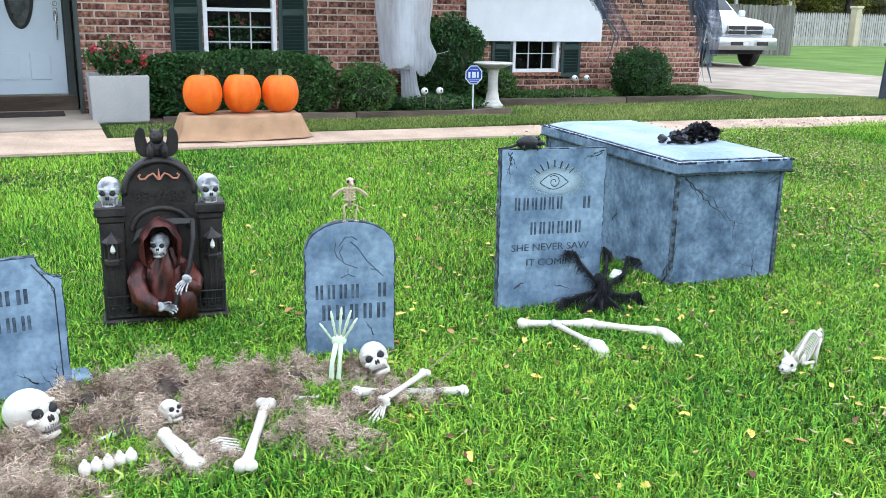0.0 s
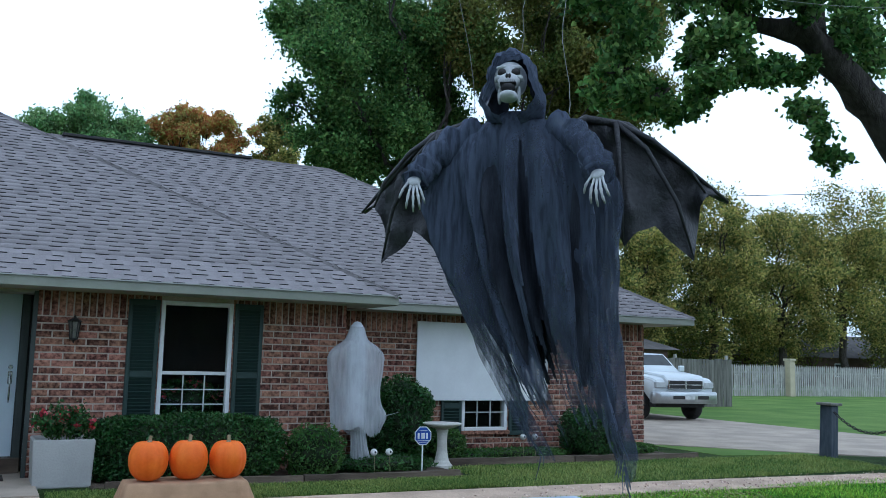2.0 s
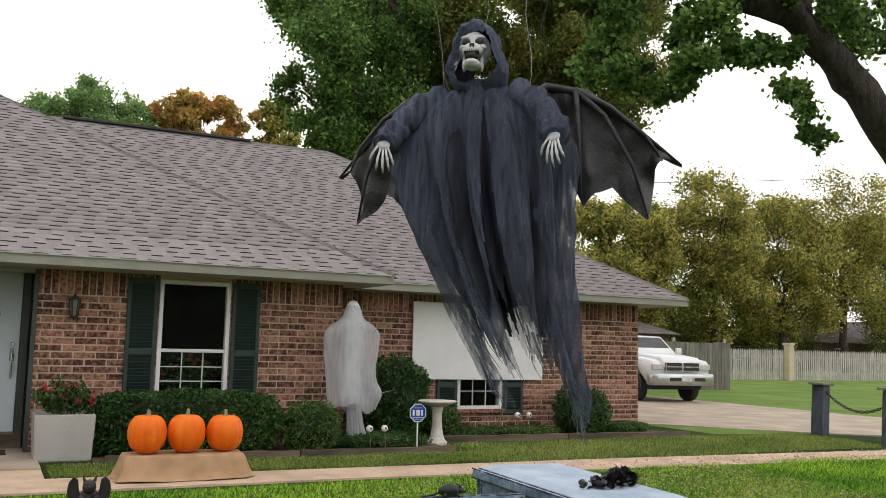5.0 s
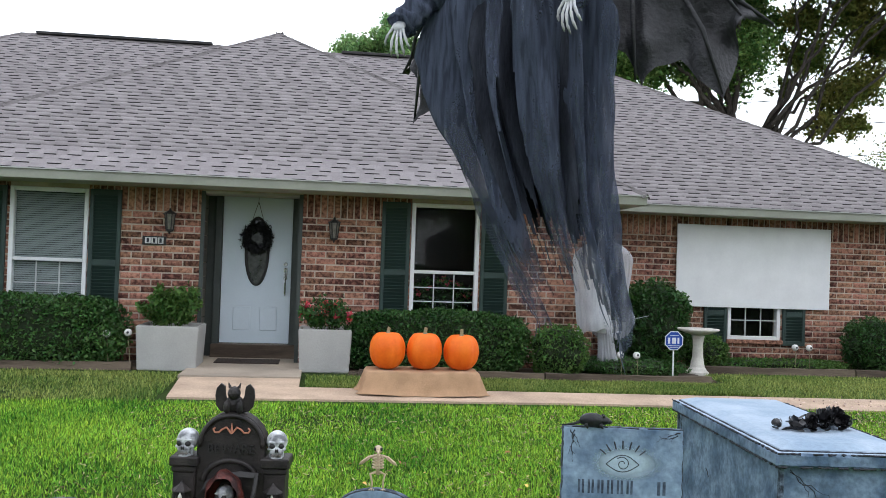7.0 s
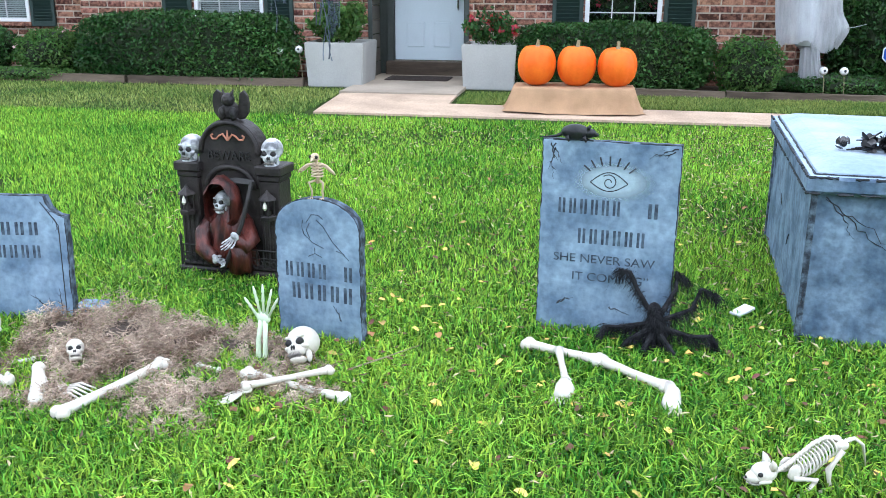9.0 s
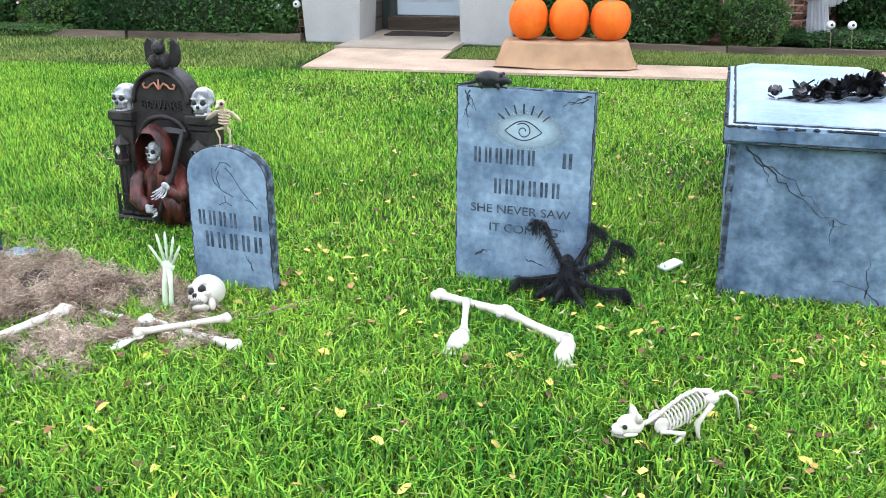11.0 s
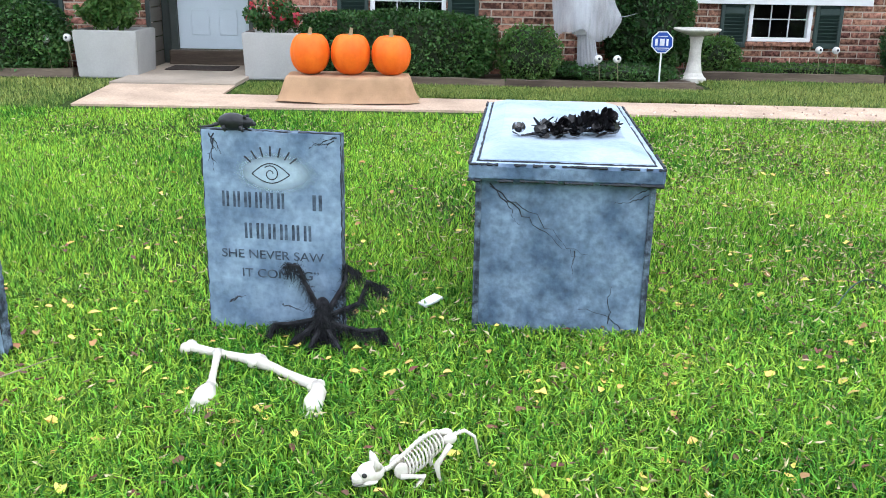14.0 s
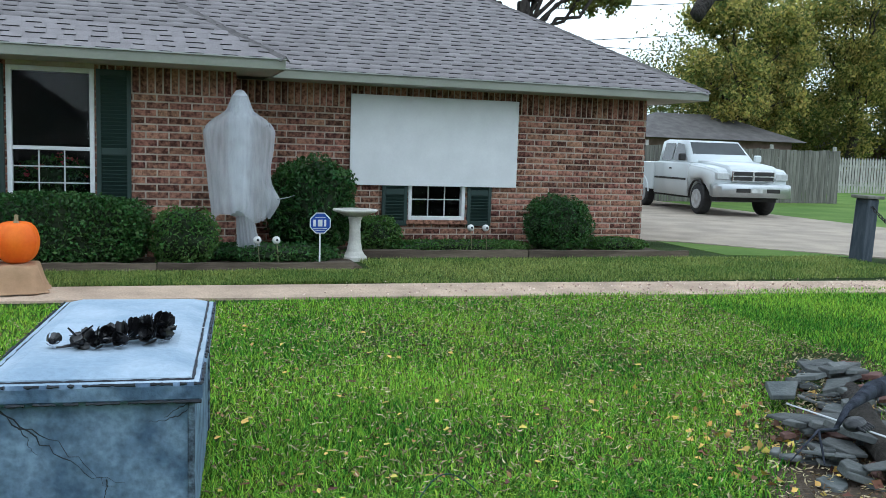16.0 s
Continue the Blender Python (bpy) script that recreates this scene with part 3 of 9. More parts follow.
def masonry(name, x0, x1, y, z0, z1, holes, thick, label):
    """A wall along x: the mortar body cut round its openings."""
    bm = bmesh.new()
    xs = sorted({x0, x1, *[h[0] for h in holes], *[h[1] for h in holes]})
    for a, b in zip(xs, xs[1:]):
        cut = sorted([(h[2], h[3]) for h in holes if h[0] <= a + 1e-6 and h[1] >= b - 1e-6])
        z = z0
        for c, d in cut + [(z1, z1)]:
            if c > z + 1e-4:
                box(bm, a, b, y + 0.008, y + thick, z, c)
            z = max(z, d)
    return tagged(part(name, bm, M["mortar"]), label, "wall", kind="structure")


BRICK_JOBS = []


def side_wall(name, x, y0, y1, z0, z1, out, label):
    bm = boxes((min(x, x - out * 0.2), max(x, x - out * 0.2), y0, y1, z0, z1))
    return tagged(part(name, bm, M["bricks"]), label, "wall", kind="structure")


WIN_L = (-2.82, -1.86, 0.78, 2.34)
WIN_R = (2.30, 3.23, 0.78, 2.34)
WIN_B = (7.34, 8.20, 0.53, 1.9)
DOORWAY = (-0.45, 0.85, 0.16, 2.36)
wall_a = masonry("wall_front", AX0, AX1, WALL_A, BASE, TOP, [WIN_L, WIN_R, DOORWAY], 0.22, "reddish-brown brick front wall with pale mortar joints")
wall_b = masonry("wall_recessed", AX1, HOUSE_R, WALL_B, BASE, TOP, [WIN_B], 0.22, "reddish-brown brick wall set back from the front")
wall_c = masonry("wall_left_wing", HOUSE_L, AX0, WALL_C, BASE, TOP, [(-6.9, -5.78, 0.78, 2.34)], 0.22, "brown brick wall behind the bushes")
BRICK_JOBS += [(wall_a, AX0, AX1, WALL_A, [WIN_L, WIN_R, DOORWAY], (1.0, 4.83)), (wall_b, AX1, HOUSE_R, WALL_B, [WIN_B], (4.83, 7.4)), (wall_c, HOUSE_L, AX0, WALL_C, [(-6.9, -5.78, 0.78, 2.34)], (-5.8, -4.45))]
side_wall("wall_return_right", AX1, WALL_A + 0.22, WALL_B + 0.01, BASE, TOP, 1, "short brick return wall")
side_wall("wall_return_left", AX0, WALL_A + 0.22, WALL_C + 0.01, BASE, TOP, -1, "short brick return wall")
side_wall("wall_right", HOUSE_R, WALL_B + 0.22, 22.5, BASE, TOP, 1, "brick side wall along the driveway")
side_wall("wall_left", HOUSE_L, WALL_C + 0.22, 22.5, BASE, TOP, -1, "brick side wall")
tagged(part("wall_back", boxes((HOUSE_L, HOUSE_R, 22.5, 22.7, BASE, TOP)), M["mortar"]), "plain back wall of the house", "wall", kind="structure")

EAVE_Z, SL = 2.52, 0.589
A_Y, A_X0, A_X1, APEX = 11.32, -4.95, 5.33, 16.58
B_Y, R_X0, R_X1, RIDGE_Y = 12.6, -9.95, 11.85, 17.85
RIDGE_Z = EAVE_Z + SL * (RIDGE_Y - B_Y)
APEX_X, APEX_Z = (A_X0 + A_X1) / 2, EAVE_Z + SL * (APEX - A_Y)
SHINGLE_JOBS = []


def build_roof():
    ends = RIDGE_Y - B_Y
    back = 2 * RIDGE_Y - B_Y
    faces = [[(A_X0, A_Y, EAVE_Z), (A_X1, A_Y, EAVE_Z), (APEX_X, APEX, APEX_Z)],
             [(A_X1, A_Y, EAVE_Z), (A_X1, B_Y, EAVE_Z), (APEX_X, RIDGE_Y - 0.1, APEX_Z), (APEX_X, APEX, APEX_Z)],
             [(A_X0, B_Y, EAVE_Z), (A_X0, A_Y, EAVE_Z), (APEX_X, APEX, APEX_Z), (APEX_X, RIDGE_Y - 0.1, APEX_Z)],
             [(R_X0, B_Y, EAVE_Z), (R_X1, B_Y, EAVE_Z), (R_X1 - ends, RIDGE_Y, RIDGE_Z), (R_X0 + ends, RIDGE_Y, RIDGE_Z)],
             [(R_X1, B_Y, EAVE_Z), (R_X1, back, EAVE_Z), (R_X1 - ends, RIDGE_Y, RIDGE_Z)],
             [(R_X0, back, EAVE_Z), (R_X0, B_Y, EAVE_Z), (R_X0 + ends, RIDGE_Y, RIDGE_Z)],
             [(R_X1, back, EAVE_Z), (R_X0, back, EAVE_Z), (R_X0 + ends, RIDGE_Y, RIDGE_Z), (R_X1 - ends, RIDGE_Y, RIDGE_Z)]]
    bm = bmesh.new()
    for f in faces:
        bm.faces.new([bm.verts.new(p) for p in f])
    roof = tagged(part("roof", bm, M["shingles"]), "grey-brown asphalt shingle hip roof with a projecting front wing", "roof", kind="structure")
    for i, f in enumerate(faces[:4]):
        SHINGLE_JOBS.append((roof, f, i))
    caps = [((A_X1, A_Y, EAVE_Z), (APEX_X, APEX, APEX_Z)), ((A_X0, A_Y, EAVE_Z), (APEX_X, APEX, APEX_Z)), ((R_X1, B_Y, EAVE_Z), (R_X1 - ends, RIDGE_Y, RIDGE_Z)), ((R_X0 + ends, RIDGE_Y, RIDGE_Z), (R_X1 - ends, RIDGE_Y, RIDGE_Z)), ((R_X0, B_Y, EAVE_Z), (R_X0 + ends, RIDGE_Y, RIDGE_Z))]
    for a, b in caps:
        bm = bmesh.new()
        a, b = Vector(a), Vector(b)
        n = int((b - a).length / 0.2)
        for k in range(n):
            p, q = a.lerp(b, k / n), a.lerp(b, (k + 1.1) / n)
            side = Vector(((b - a).y, -(b - a).x, 0)).normalized() * 0.085
            dn = Vector((0, 0, -0.038))
            vs = [bm.verts.new(v) for v in (p - side + dn, p + Vector((0, 0, 0.032)), p + side + dn, q - side + dn, q + Vector((0, 0, 0.022)), q + side + dn)]
            bm.faces.new((vs[0], vs[1], vs[4], vs[3]))
            bm.faces.new((vs[1], vs[2], vs[5], vs[4]))
        part("ridge_cap", bm, M["capshingle"], roof)
    bm = boxes((-4.4, -1.15, RIDGE_Y - 0.09, RIDGE_Y + 0.09, RIDGE_Z + 0.005, RIDGE_Z + 0.06), (1.35, 4.9, RIDGE_Y - 0.09, RIDGE_Y + 0.09, RIDGE_Z + 0.005, RIDGE_Z + 0.06), bev=0.01)
    part("ridge_vent", bm, M["black"], roof, "dark metal ridge vent")
    # fascia boards and soffits
    fz0, fz1 = EAVE_Z - 0.125, EAVE_Z - 0.012
    t = 0.025
    trim = [(A_X0, A_X1, A_Y, A_Y + t, fz0, fz1), (A_X1 - t, A_X1, A_Y + t, B_Y, fz0, fz1), (A_X0, A_X0 + t, A_Y + t, B_Y, fz0, fz1), (A_X1, R_X1, B_Y, B_Y + t, fz0, fz1), (R_X1 - t, R_X1, B_Y + t, back, fz0, fz1), (R_X0, A_X0, B_Y, B_Y + t, fz0, fz1)]
    for a in trim:
        tagged(part("fascia", boxes(a, bev=0.004), M["fascia"]), "grey-green painted fascia board under the roof edge", "fascia", kind="structure")
        lip = (a[0] - 0.012, a[1] + 0.012, a[2] - 0.02, a[3], fz1, fz1 + 0.014)
        tagged(part("drip_edge", boxes(lip), M["drip"]), "thin pale drip edge along the eave", "trim", kind="structure")
    for a in [(A_X0 + t, A_X1 - t, A_Y + t, WALL_A + 0.2), (A_X1 - t, R_X1 - t, B_Y + t, WALL_B + 0.2), (HOUSE_R, R_X1 - t, WALL_B + 0.2, back), (R_X0 + t, A_X0 + t, B_Y + t, WALL_C + 0.2), (AX1 - 0.1, A_X1 - t, WALL_A + 0.2, B_Y + t)]:
        tagged(part("soffit", boxes((*a, fz0 + 0.004, fz0 + 0.02)), M["soffit"]), "painted board soffit under the eave", "soffit", kind="structure")
    tagged(part("ceiling", boxes((HOUSE_L, HOUSE_R, WALL_B + 0.25, 22.5, TOP - 0.03, TOP))
                , M["dark"]), "plain ceiling inside the house", "ceiling", kind="structure")


build_roof()


def build_window(name, w, wall_y, rows, cols, blind, label):
    x0, x1, z0, z1 = w
    win = tagged(new(name), label, "window", kind="structure")
    y = wall_y - 0.015
    f = 0.055
    part("window_frame", boxes((x0, x0 + f, y, y + 0.1, z0, z1), (x1 - f, x1, y, y + 0.1, z0, z1), (x0 + f, x1 - f, y, y + 0.1, z1 - f, z1), (x0 + f, x1 - f, y, y + 0.1, z0, z0 + f), bev=0.006), M["white"], win)
    mid = z0 + (z1 - z0) * 0.41
    part("meeting_rail", boxes((x0 + f, x1 - f, y + 0.015, y + 0.08, mid - 0.022, mid + 0.022), bev=0.004), M["white"], win)
    part("window_sill", boxes((x0 - 0.03, x1 + 0.03, y - 0.05, y + 0.1, z0 - 0.06, z0), bev=0.008), M["bricks"], win, "brick sill")
    for k in range(1, cols):
        x = x0 + f + (x1 - x0 - 2 * f) * k / cols
        part("muntin", boxes((x - 0.007, x + 0.007, y + 0.032, y + 0.05, z0 + f, mid - 0.022)), M["muntin"], win)
    for k in range(1, rows):
        z = z0 + f + (mid - 0.022 - z0 - f) * k / rows
        part("muntin", boxes((x0 + f, x1 - f, y + 0.034, y + 0.048, z - 0.007, z + 0.007)), M["muntin"], win)
    for a, b in ((z0 + f, mid - 0.022), (mid + 0.022, z1 - f)):
        pane = part("pane", boxes((x0 + f, x1 - f, y + 0.055, y + 0.061, a, b)), M["glass"], win)
        pane.visible_shadow = False
    if blind:
        lo, hi = blind
        bm = bmesh.new()
        z = z1 - f - 0.02
        while z > z0 + f:
            a = hi if z > mid else lo
            box(bm, x0 + f, x1 - f, y + 0.1, y + 0.104, z - 0.011, z + 0.011)
            z -= 0.028 if a else 0.06
        part("blind", bm, M["blind"], win, "lowered pale slatted blind")
    tagged(part("room", boxes((x0 - 0.3, x1 + 0.3, wall_y + 0.9, wall_y + 0.92, 0.1, 2.37), (x0 - 0.3, x0 - 0.28, wall_y + 0.23, wall_y + 0.9, 0.1, 2.37), (x1 + 0.28, x1 + 0.3, wall_y + 0.23, wall_y + 0.9, 0.1, 2.37), (x0 - 0.3, x1 + 0.3, wall_y + 0.23, wall_y + 0.92, 2.36, 2.38)), M["dark"]), "box behind the window, coloured near black for the unlit room", "room", kind="structure")
    return win


build_window("window_1", WIN_L, WALL_A, 2, 3, (1, 1), "white double-hung sash window with lowered blind")
build_window("window_2", WIN_R, WALL_A, 3, 3, None, "white double-hung sash window with dark interior")
build_window("window_3", WIN_B, WALL_B, 2, 3, None, "white sash window, its upper part covered by a board")
build_window("window_4", (-6.9, -5.78, 0.78, 2.34), WALL_C, 2, 3, (1, 1), "white sash window at the end of the house")


def build_shutter(x0, x1, y, z0, z1):
    m = pose((x0 + x1) / 2, y, z0)
    sh = thing("shutter", m, "dark green louvred window shutter fixed to the brick", "shutter", "window shutters")
    w, h = (x1 - x0) / 2, z1 - z0
    s = 0.05
    mid = h * 0.42
    part("frame", boxes((-w, -w + s, -0.04, -0.002, 0, h), (w - s, w, -0.04, -0.002, 0, h), (-w + s, w - s, -0.04, -0.002, 0, 0.07), (-w + s, w - s, -0.04, -0.002, h - 0.07, h), (-w + s, w - s, -0.04, -0.002, mid - 0.04, mid + 0.04), bev=0.004), M["shutter"], sh)
    me = None
    for a, b in ((0.07, mid - 0.04), (mid + 0.04, h - 0.07)):
        n = int((b - a) / 0.042)
        for k in range(n):
            z = a + (b - a) * (k + 0.5) / n
            if me is None:
                bm = boxes((-w + s, w - s, -0.004, 0.004, -0.024, 0.024))
                bmesh.ops.rotate(bm, verts=bm.verts, matrix=Euler((radians(35), 0, 0)).to_matrix())
                ob = part("slat", bm, M["shutter"], sh)
                me = ob.data
            else:
                ob = new("slat", me)
                ob.parent = sh
            ob.location = (0, -0.02, z)
    part("backing", boxes((-w + s, w - s, -0.006, -0.002, 0.07, h - 0.07)), M["shutter"], sh)


for a, b, y, z0, z1 in ((-3.26, -2.85, WALL_A, 0.72, 2.34), (-1.84, -1.45, WALL_A, 0.72, 2.34), (1.90, 2.28, WALL_A, 0.72, 2.34), (3.25, 3.63, WALL_A, 0.72, 2.34), (6.95, 7.32, WALL_B, 0.45, 1.6), (8.23, 8.60, WALL_B, 0.45, 1.6), (-5.75, -5.36, WALL_C, 0.72, 2.34)):
    build_shutter(a, b, y - 0.003, z0, z1)


def build_door():
    y = 12.6
    d = tagged(new("door_1"), "pale blue-grey panelled front door with an oval glass, closed", "door", kind="structure")
    x0, x1, z0, z1 = -0.235, 0.705, 0.36, 2.36
    cx = (x0 + x1) / 2
    bm = boxes((x0, x1, y, y + 0.045, z0, z1), bev=0.004)
    part("door_leaf", bm, M["door"], d)
    for a, b, c, e in ((cx - 0.30, cx - 0.06, z0 + 0.17, z0 + 0.5), (cx + 0.06, cx + 0.30, z0 + 0.17, z0 + 0.5)):
        part("panel", boxes((a, b, y - 0.012, y + 0.002, c, e), bev=0.008), M["door"], d)
    ring, pane = bmesh.new(), bmesh.new()
    pts = [(cx + 0.15 * math.cos(t), y - 0.004, 1.62 + 0.46 * math.sin(t)) for t in (2 * math.pi * k / 40 for k in range(41))]
    tube(ring, pts, 0.02, 8, False)
    part("oval_frame", ring, M["black"], d, "dark oval rim")
    vs = [pane.verts.new((cx + 0.148 * math.cos(t), y - 0.006, 1.62 + 0.455 * math.sin(t))) for t in (2 * math.pi * k / 40 for k in range(40))]
    pane.faces.new(vs[::-1])
    part("oval_glass", pane, mat("leaded_glass", (0.012, 0.014, 0.014), (0.05, 0.055, 0.05), rough=0.12, scale=14, fine=60, bump=0.4, spec=0.6), d, "dark leaded oval glass")
    fr = mat("dark_door_frame", (0.035, 0.045, 0.042), (0.05, 0.06, 0.055), rough=0.5, scale=4, bump=0.05)
    part("door_frame", boxes((x0 - 0.1, x0 - 0.004, y - 0.05, y + 0.08, 0.16, z1 + 0.0), (x1 + 0.004, x1 + 0.1, y - 0.05, y + 0.08, 0.16, z1), bev=0.006), fr, d, "dark green door frame")
    # The brick step takes the dark timber material to imitate porch shade.
    part("threshold", boxes((x0 - 0.1, x1 + 0.1, y - 0.16, y + 0.03, 0.16, 0.345), bev=0.01), M["timber"], d, "brick step below the door, coloured dark for the porch shade")
    part("weather_strip", boxes((x0, x1, y - 0.03, y + 0.01, 0.345, 0.36)), M["chrome"], d)
    hx = x1 - 0.075
    bm = lathe(bmesh.new(), [(0.028, -0.01), (0.03, 0.0), (0.02, 0.02)], 16)
    bmesh.ops.transform(bm, matrix=pose(hx, y - 0.005, 1.45, 90), verts=bm.verts)
    part("deadbolt", bm, M["chrome"], d)
    h = bmesh.new()
    tube(h, [(hx, y - 0.01, 1.36), (hx, y - 0.05, 1.33), (hx, y - 0.055, 1.2), (hx, y - 0.05, 1.05), (hx, y - 0.01, 1.02)], 0.012, 8)
    part("door_handle", h, M["chrome"], d, "long metal pull handle")
    part("escutcheon", boxes((hx - 0.025, hx + 0.025, y - 0.012, y, 1.24, 1.40), bev=0.006), M["chrome"], d)
    # Beige boards given a dark colour that holds the shade of the recess.
    siding = mat("shaded_siding", (0.12, 0.11, 0.09), (0.09, 0.08, 0.065), rough=0.7, scale=3, bump=0.1)
    for s, x in ((1, -0.45), (-1, 0.85)):
        bm = bmesh.new()
        for k in range(12):
            z = 0.165 + k * 0.183
            box(bm, min(x, x + s * 0.018), max(x, x + s * 0.018), 12.02, 12.55, z, z + 0.172, bev=0.004)
        tagged(part("siding", bm, siding), "beige lap siding lining the porch recess, coloured dark for its shade", "siding", kind="structure")
        tagged(part("corner_trim", boxes((x - 0.005 if s > 0 else x - 0.045, x + 0.045 if s > 0 else x + 0.005, 11.985, 12.02, 0.16, 2.38)), fr), "dark trim at the corner of the recess", "trim", kind="structure")
    tagged(part("porch_back", boxes((-0.45, x0 - 0.1, y + 0.02, y + 0.2, 0.16, 2.4), (x1 + 0.1, 0.85, y + 0.02, y + 0.2, 0.16, 2.4), (x0 - 0.1, x1 + 0.1, y + 0.05, y + 0.2, 0.0, 2.4)), fr), "dark painted wall round the door", "wall", kind="structure")
    tagged(part("porch_ceiling", boxes((-0.45, 0.85, 12.0, 12.62, 2.36, 2.38)), M["soffit"]), "porch ceiling", "ceiling", kind="structure")
    mat_m = mat("doormat_fibre", (0.03, 0.022, 0.018), (0.05, 0.035, 0.03), rough=0.95, scale=30, fine=120, bump=0.8)
    part_ob = part("doormat", boxes((-0.2, 0.62, 11.75, 12.2, 0.168, 0.183), bev=0.004), mat_m)
    tagged(part_ob, "dark brown doormat on the porch slab", "doormat")


build_door()


def build_white_board():
    b = thing("projection_board", pose(7.72, WALL_B - 0.06, 1.02), "large plain white board covering the window", "board")
    part("panel", boxes((-1.25, 1.25, -0.012, 0.012, 0, 1.255), bev=0.004), M["white"], b)
    part("batten", boxes((-1.2, -1.14, 0.012, 0.057, 0.03, 1.22)), M["timber"], b)
    part("batten", boxes((1.14, 1.2, 0.012, 0.057, 0.03, 1.22)), M["timber"], b)


build_white_board()


# ---- trees and planting ----
def limb(bm, a, b, r0, r1, rnd, n=7, wob=0.06):
    a, b = Vector(a), Vector(b)
    d = (b - a).length
    pts = [a.lerp(b, k / 6) + (Vector((rnd.uniform(-1, 1), rnd.uniform(-1, 1), rnd.uniform(-1, 1))) * d * wob if 0 < k < 6 else Vector()) for k in range(7)]
    tube(bm, pts, [r0 + (r1 - r0) * k / 6 for k in range(7)], n)
    return pts


def build_tree(base, height, r_trunk, clumps, leaf, n_leaf, material, label, seed, fork=0.35, name="tree", limbs=True):
    """clumps: centres and radii of leaf masses, relative to the base."""
    rnd, rng = random.Random(seed), np.random.default_rng(seed)
    t = thing(name, pose(*base), label, "tree")
    bm = bmesh.new()
    top = Vector((0, 0, height * fork))
    pts = limb(bm, (0, 0, -0.1), top, r_trunk, r_trunk * 0.75, rnd, 12, 0.02)
    if limbs:
        for c, r in clumps[::3]:
            s = pts[rnd.choice((4, 5, 6))]
            mid = s.lerp(Vector(c), 0.55) + Vector((0, 0, -0.12 * r))
            limb(bm, s, mid, r_trunk * 0.28, r_trunk * 0.15, rnd)
            limb(bm, mid, c, r_trunk * 0.18, r_trunk * 0.06, rnd)
            for _ in range(2):
                e = Vector(c) + Vector((rnd.uniform(-1, 1), rnd.uniform(-1, 1), rnd.uniform(-0.6, 0.9))) * r * 0.8
                limb(bm, mid.lerp(Vector(c), rnd.random()), e, r_trunk * 0.07, 0.015, rnd, 5)
    part("trunk", bm, M["bark"], t, smooth=True)
    tot = sum(r ** 2 for _, r in clumps)
    cs = []
    for c, r in clumps:
        k = int(n_leaf * r * r / tot)
        sub = rng.normal(size=(max(8, int(24 * r)), 3))
        sub = sub / np.linalg.norm(sub, axis=1)[:, None] * rng.uniform(0.35, 1.0, (len(sub), 1)) * r * np.array([1, 1, 0.8])
        pick = sub[rng.integers(0, len(sub), k)]
        cs.append(np.array(c) + pick + rng.normal(size=(k, 3)) * r * 0.2)
    part_mesh("crown", leaves_mesh("crown", np.concatenate(cs), leaf, rng), material, t)
    return t


def crown(rnd, centre, size, n, r):
    out = []
    while len(out) < n:
        p = Vector((rnd.uniform(-1, 1), rnd.uniform(-1, 1), rnd.uniform(-1, 1)))
        if p.length < 1:
            out.append(((centre[0] + p.x * size[0], centre[1] + p.y * size[1], centre[2] + p.z * size[2]), r * rnd.uniform(0.7, 1.2)))
    return out


rc = random.Random(21)
build_tree((13.45, 26.2, 0.1), 13, 0.36, crown(rc, (-2.0, 0, 11.4), (4.0, 2.6, 4.4), 34, 1.1) + [((-2.6, 0, 8.3), 0.8), ((-1.6, 0.2, 7.6), 0.6), ((-0.6, 0, 8.3), 0.7), ((-3.4, 0, 9.0), 0.7), ((-4.6, 0, 8.2), 0.7), ((-5.2, 0.3, 9.4), 0.7), ((-4.0, 0.3, 7.6), 0.6), ((-5.6, 0, 11.8), 0.6)], 0.14, 150000, M["oak"], "tall oak with dark green leaves behind the house", 31, fork=0.45)
build_tree((14.25, 25.8, 0.1), 13, 0.26, crown(rc, (3.4, -1.0, 11.8), (5.0, 2.6, 3.8), 30, 1.1) + [((2.4, 0, 7.0), 0.9), ((3.3, 0, 7.5), 0.75), ((2.0, 0, 6.1), 0.55), ((1.5, 0, 8.2), 0.8), ((2.9, 0, 6.2), 0.5), ((0.7, 0.3, 7.2), 0.4), ((3.6, 0, 8.6), 0.7), ((1.2, 0, 9.2), 0.8), ((4.2, 0, 9.0), 0.8), ((5.2, 0, 10.0), 0.8), ((6.4, 0, 10.6), 0.8)], 0.14, 140000, M["olive"], "tall oak turning olive-brown behind the house", 32, fork=0.45)
build_tree((9.9, 45.0, 0.1), 14, 0.3, crown(rc, (0, 0, 11.4), (3.2, 2, 2.5), 54, 0.6), 0.18, 44000, M["orange"], "tree with orange autumn leaves behind the roof", 33, fork=0.5)
build_tree((4.3, 45.0, 0.1), 14, 0.3, crown(rc, (0, 0, 11.4), (2.8, 2, 2.1), 60, 0.7), 0.17, 46000, M["oakfar"], "rounded green tree beyond the roof ridge", 34, fork=0.5)
build_tree((13.3, 44.0, 0.1), 14, 0.3, crown(rc, (0, 0, 11.0), (1.6, 1.5, 2.7), 26, 0.6), 0.18, 20000, M["yellow"], "yellow-green tree beyond the roof", 41, fork=0.5)
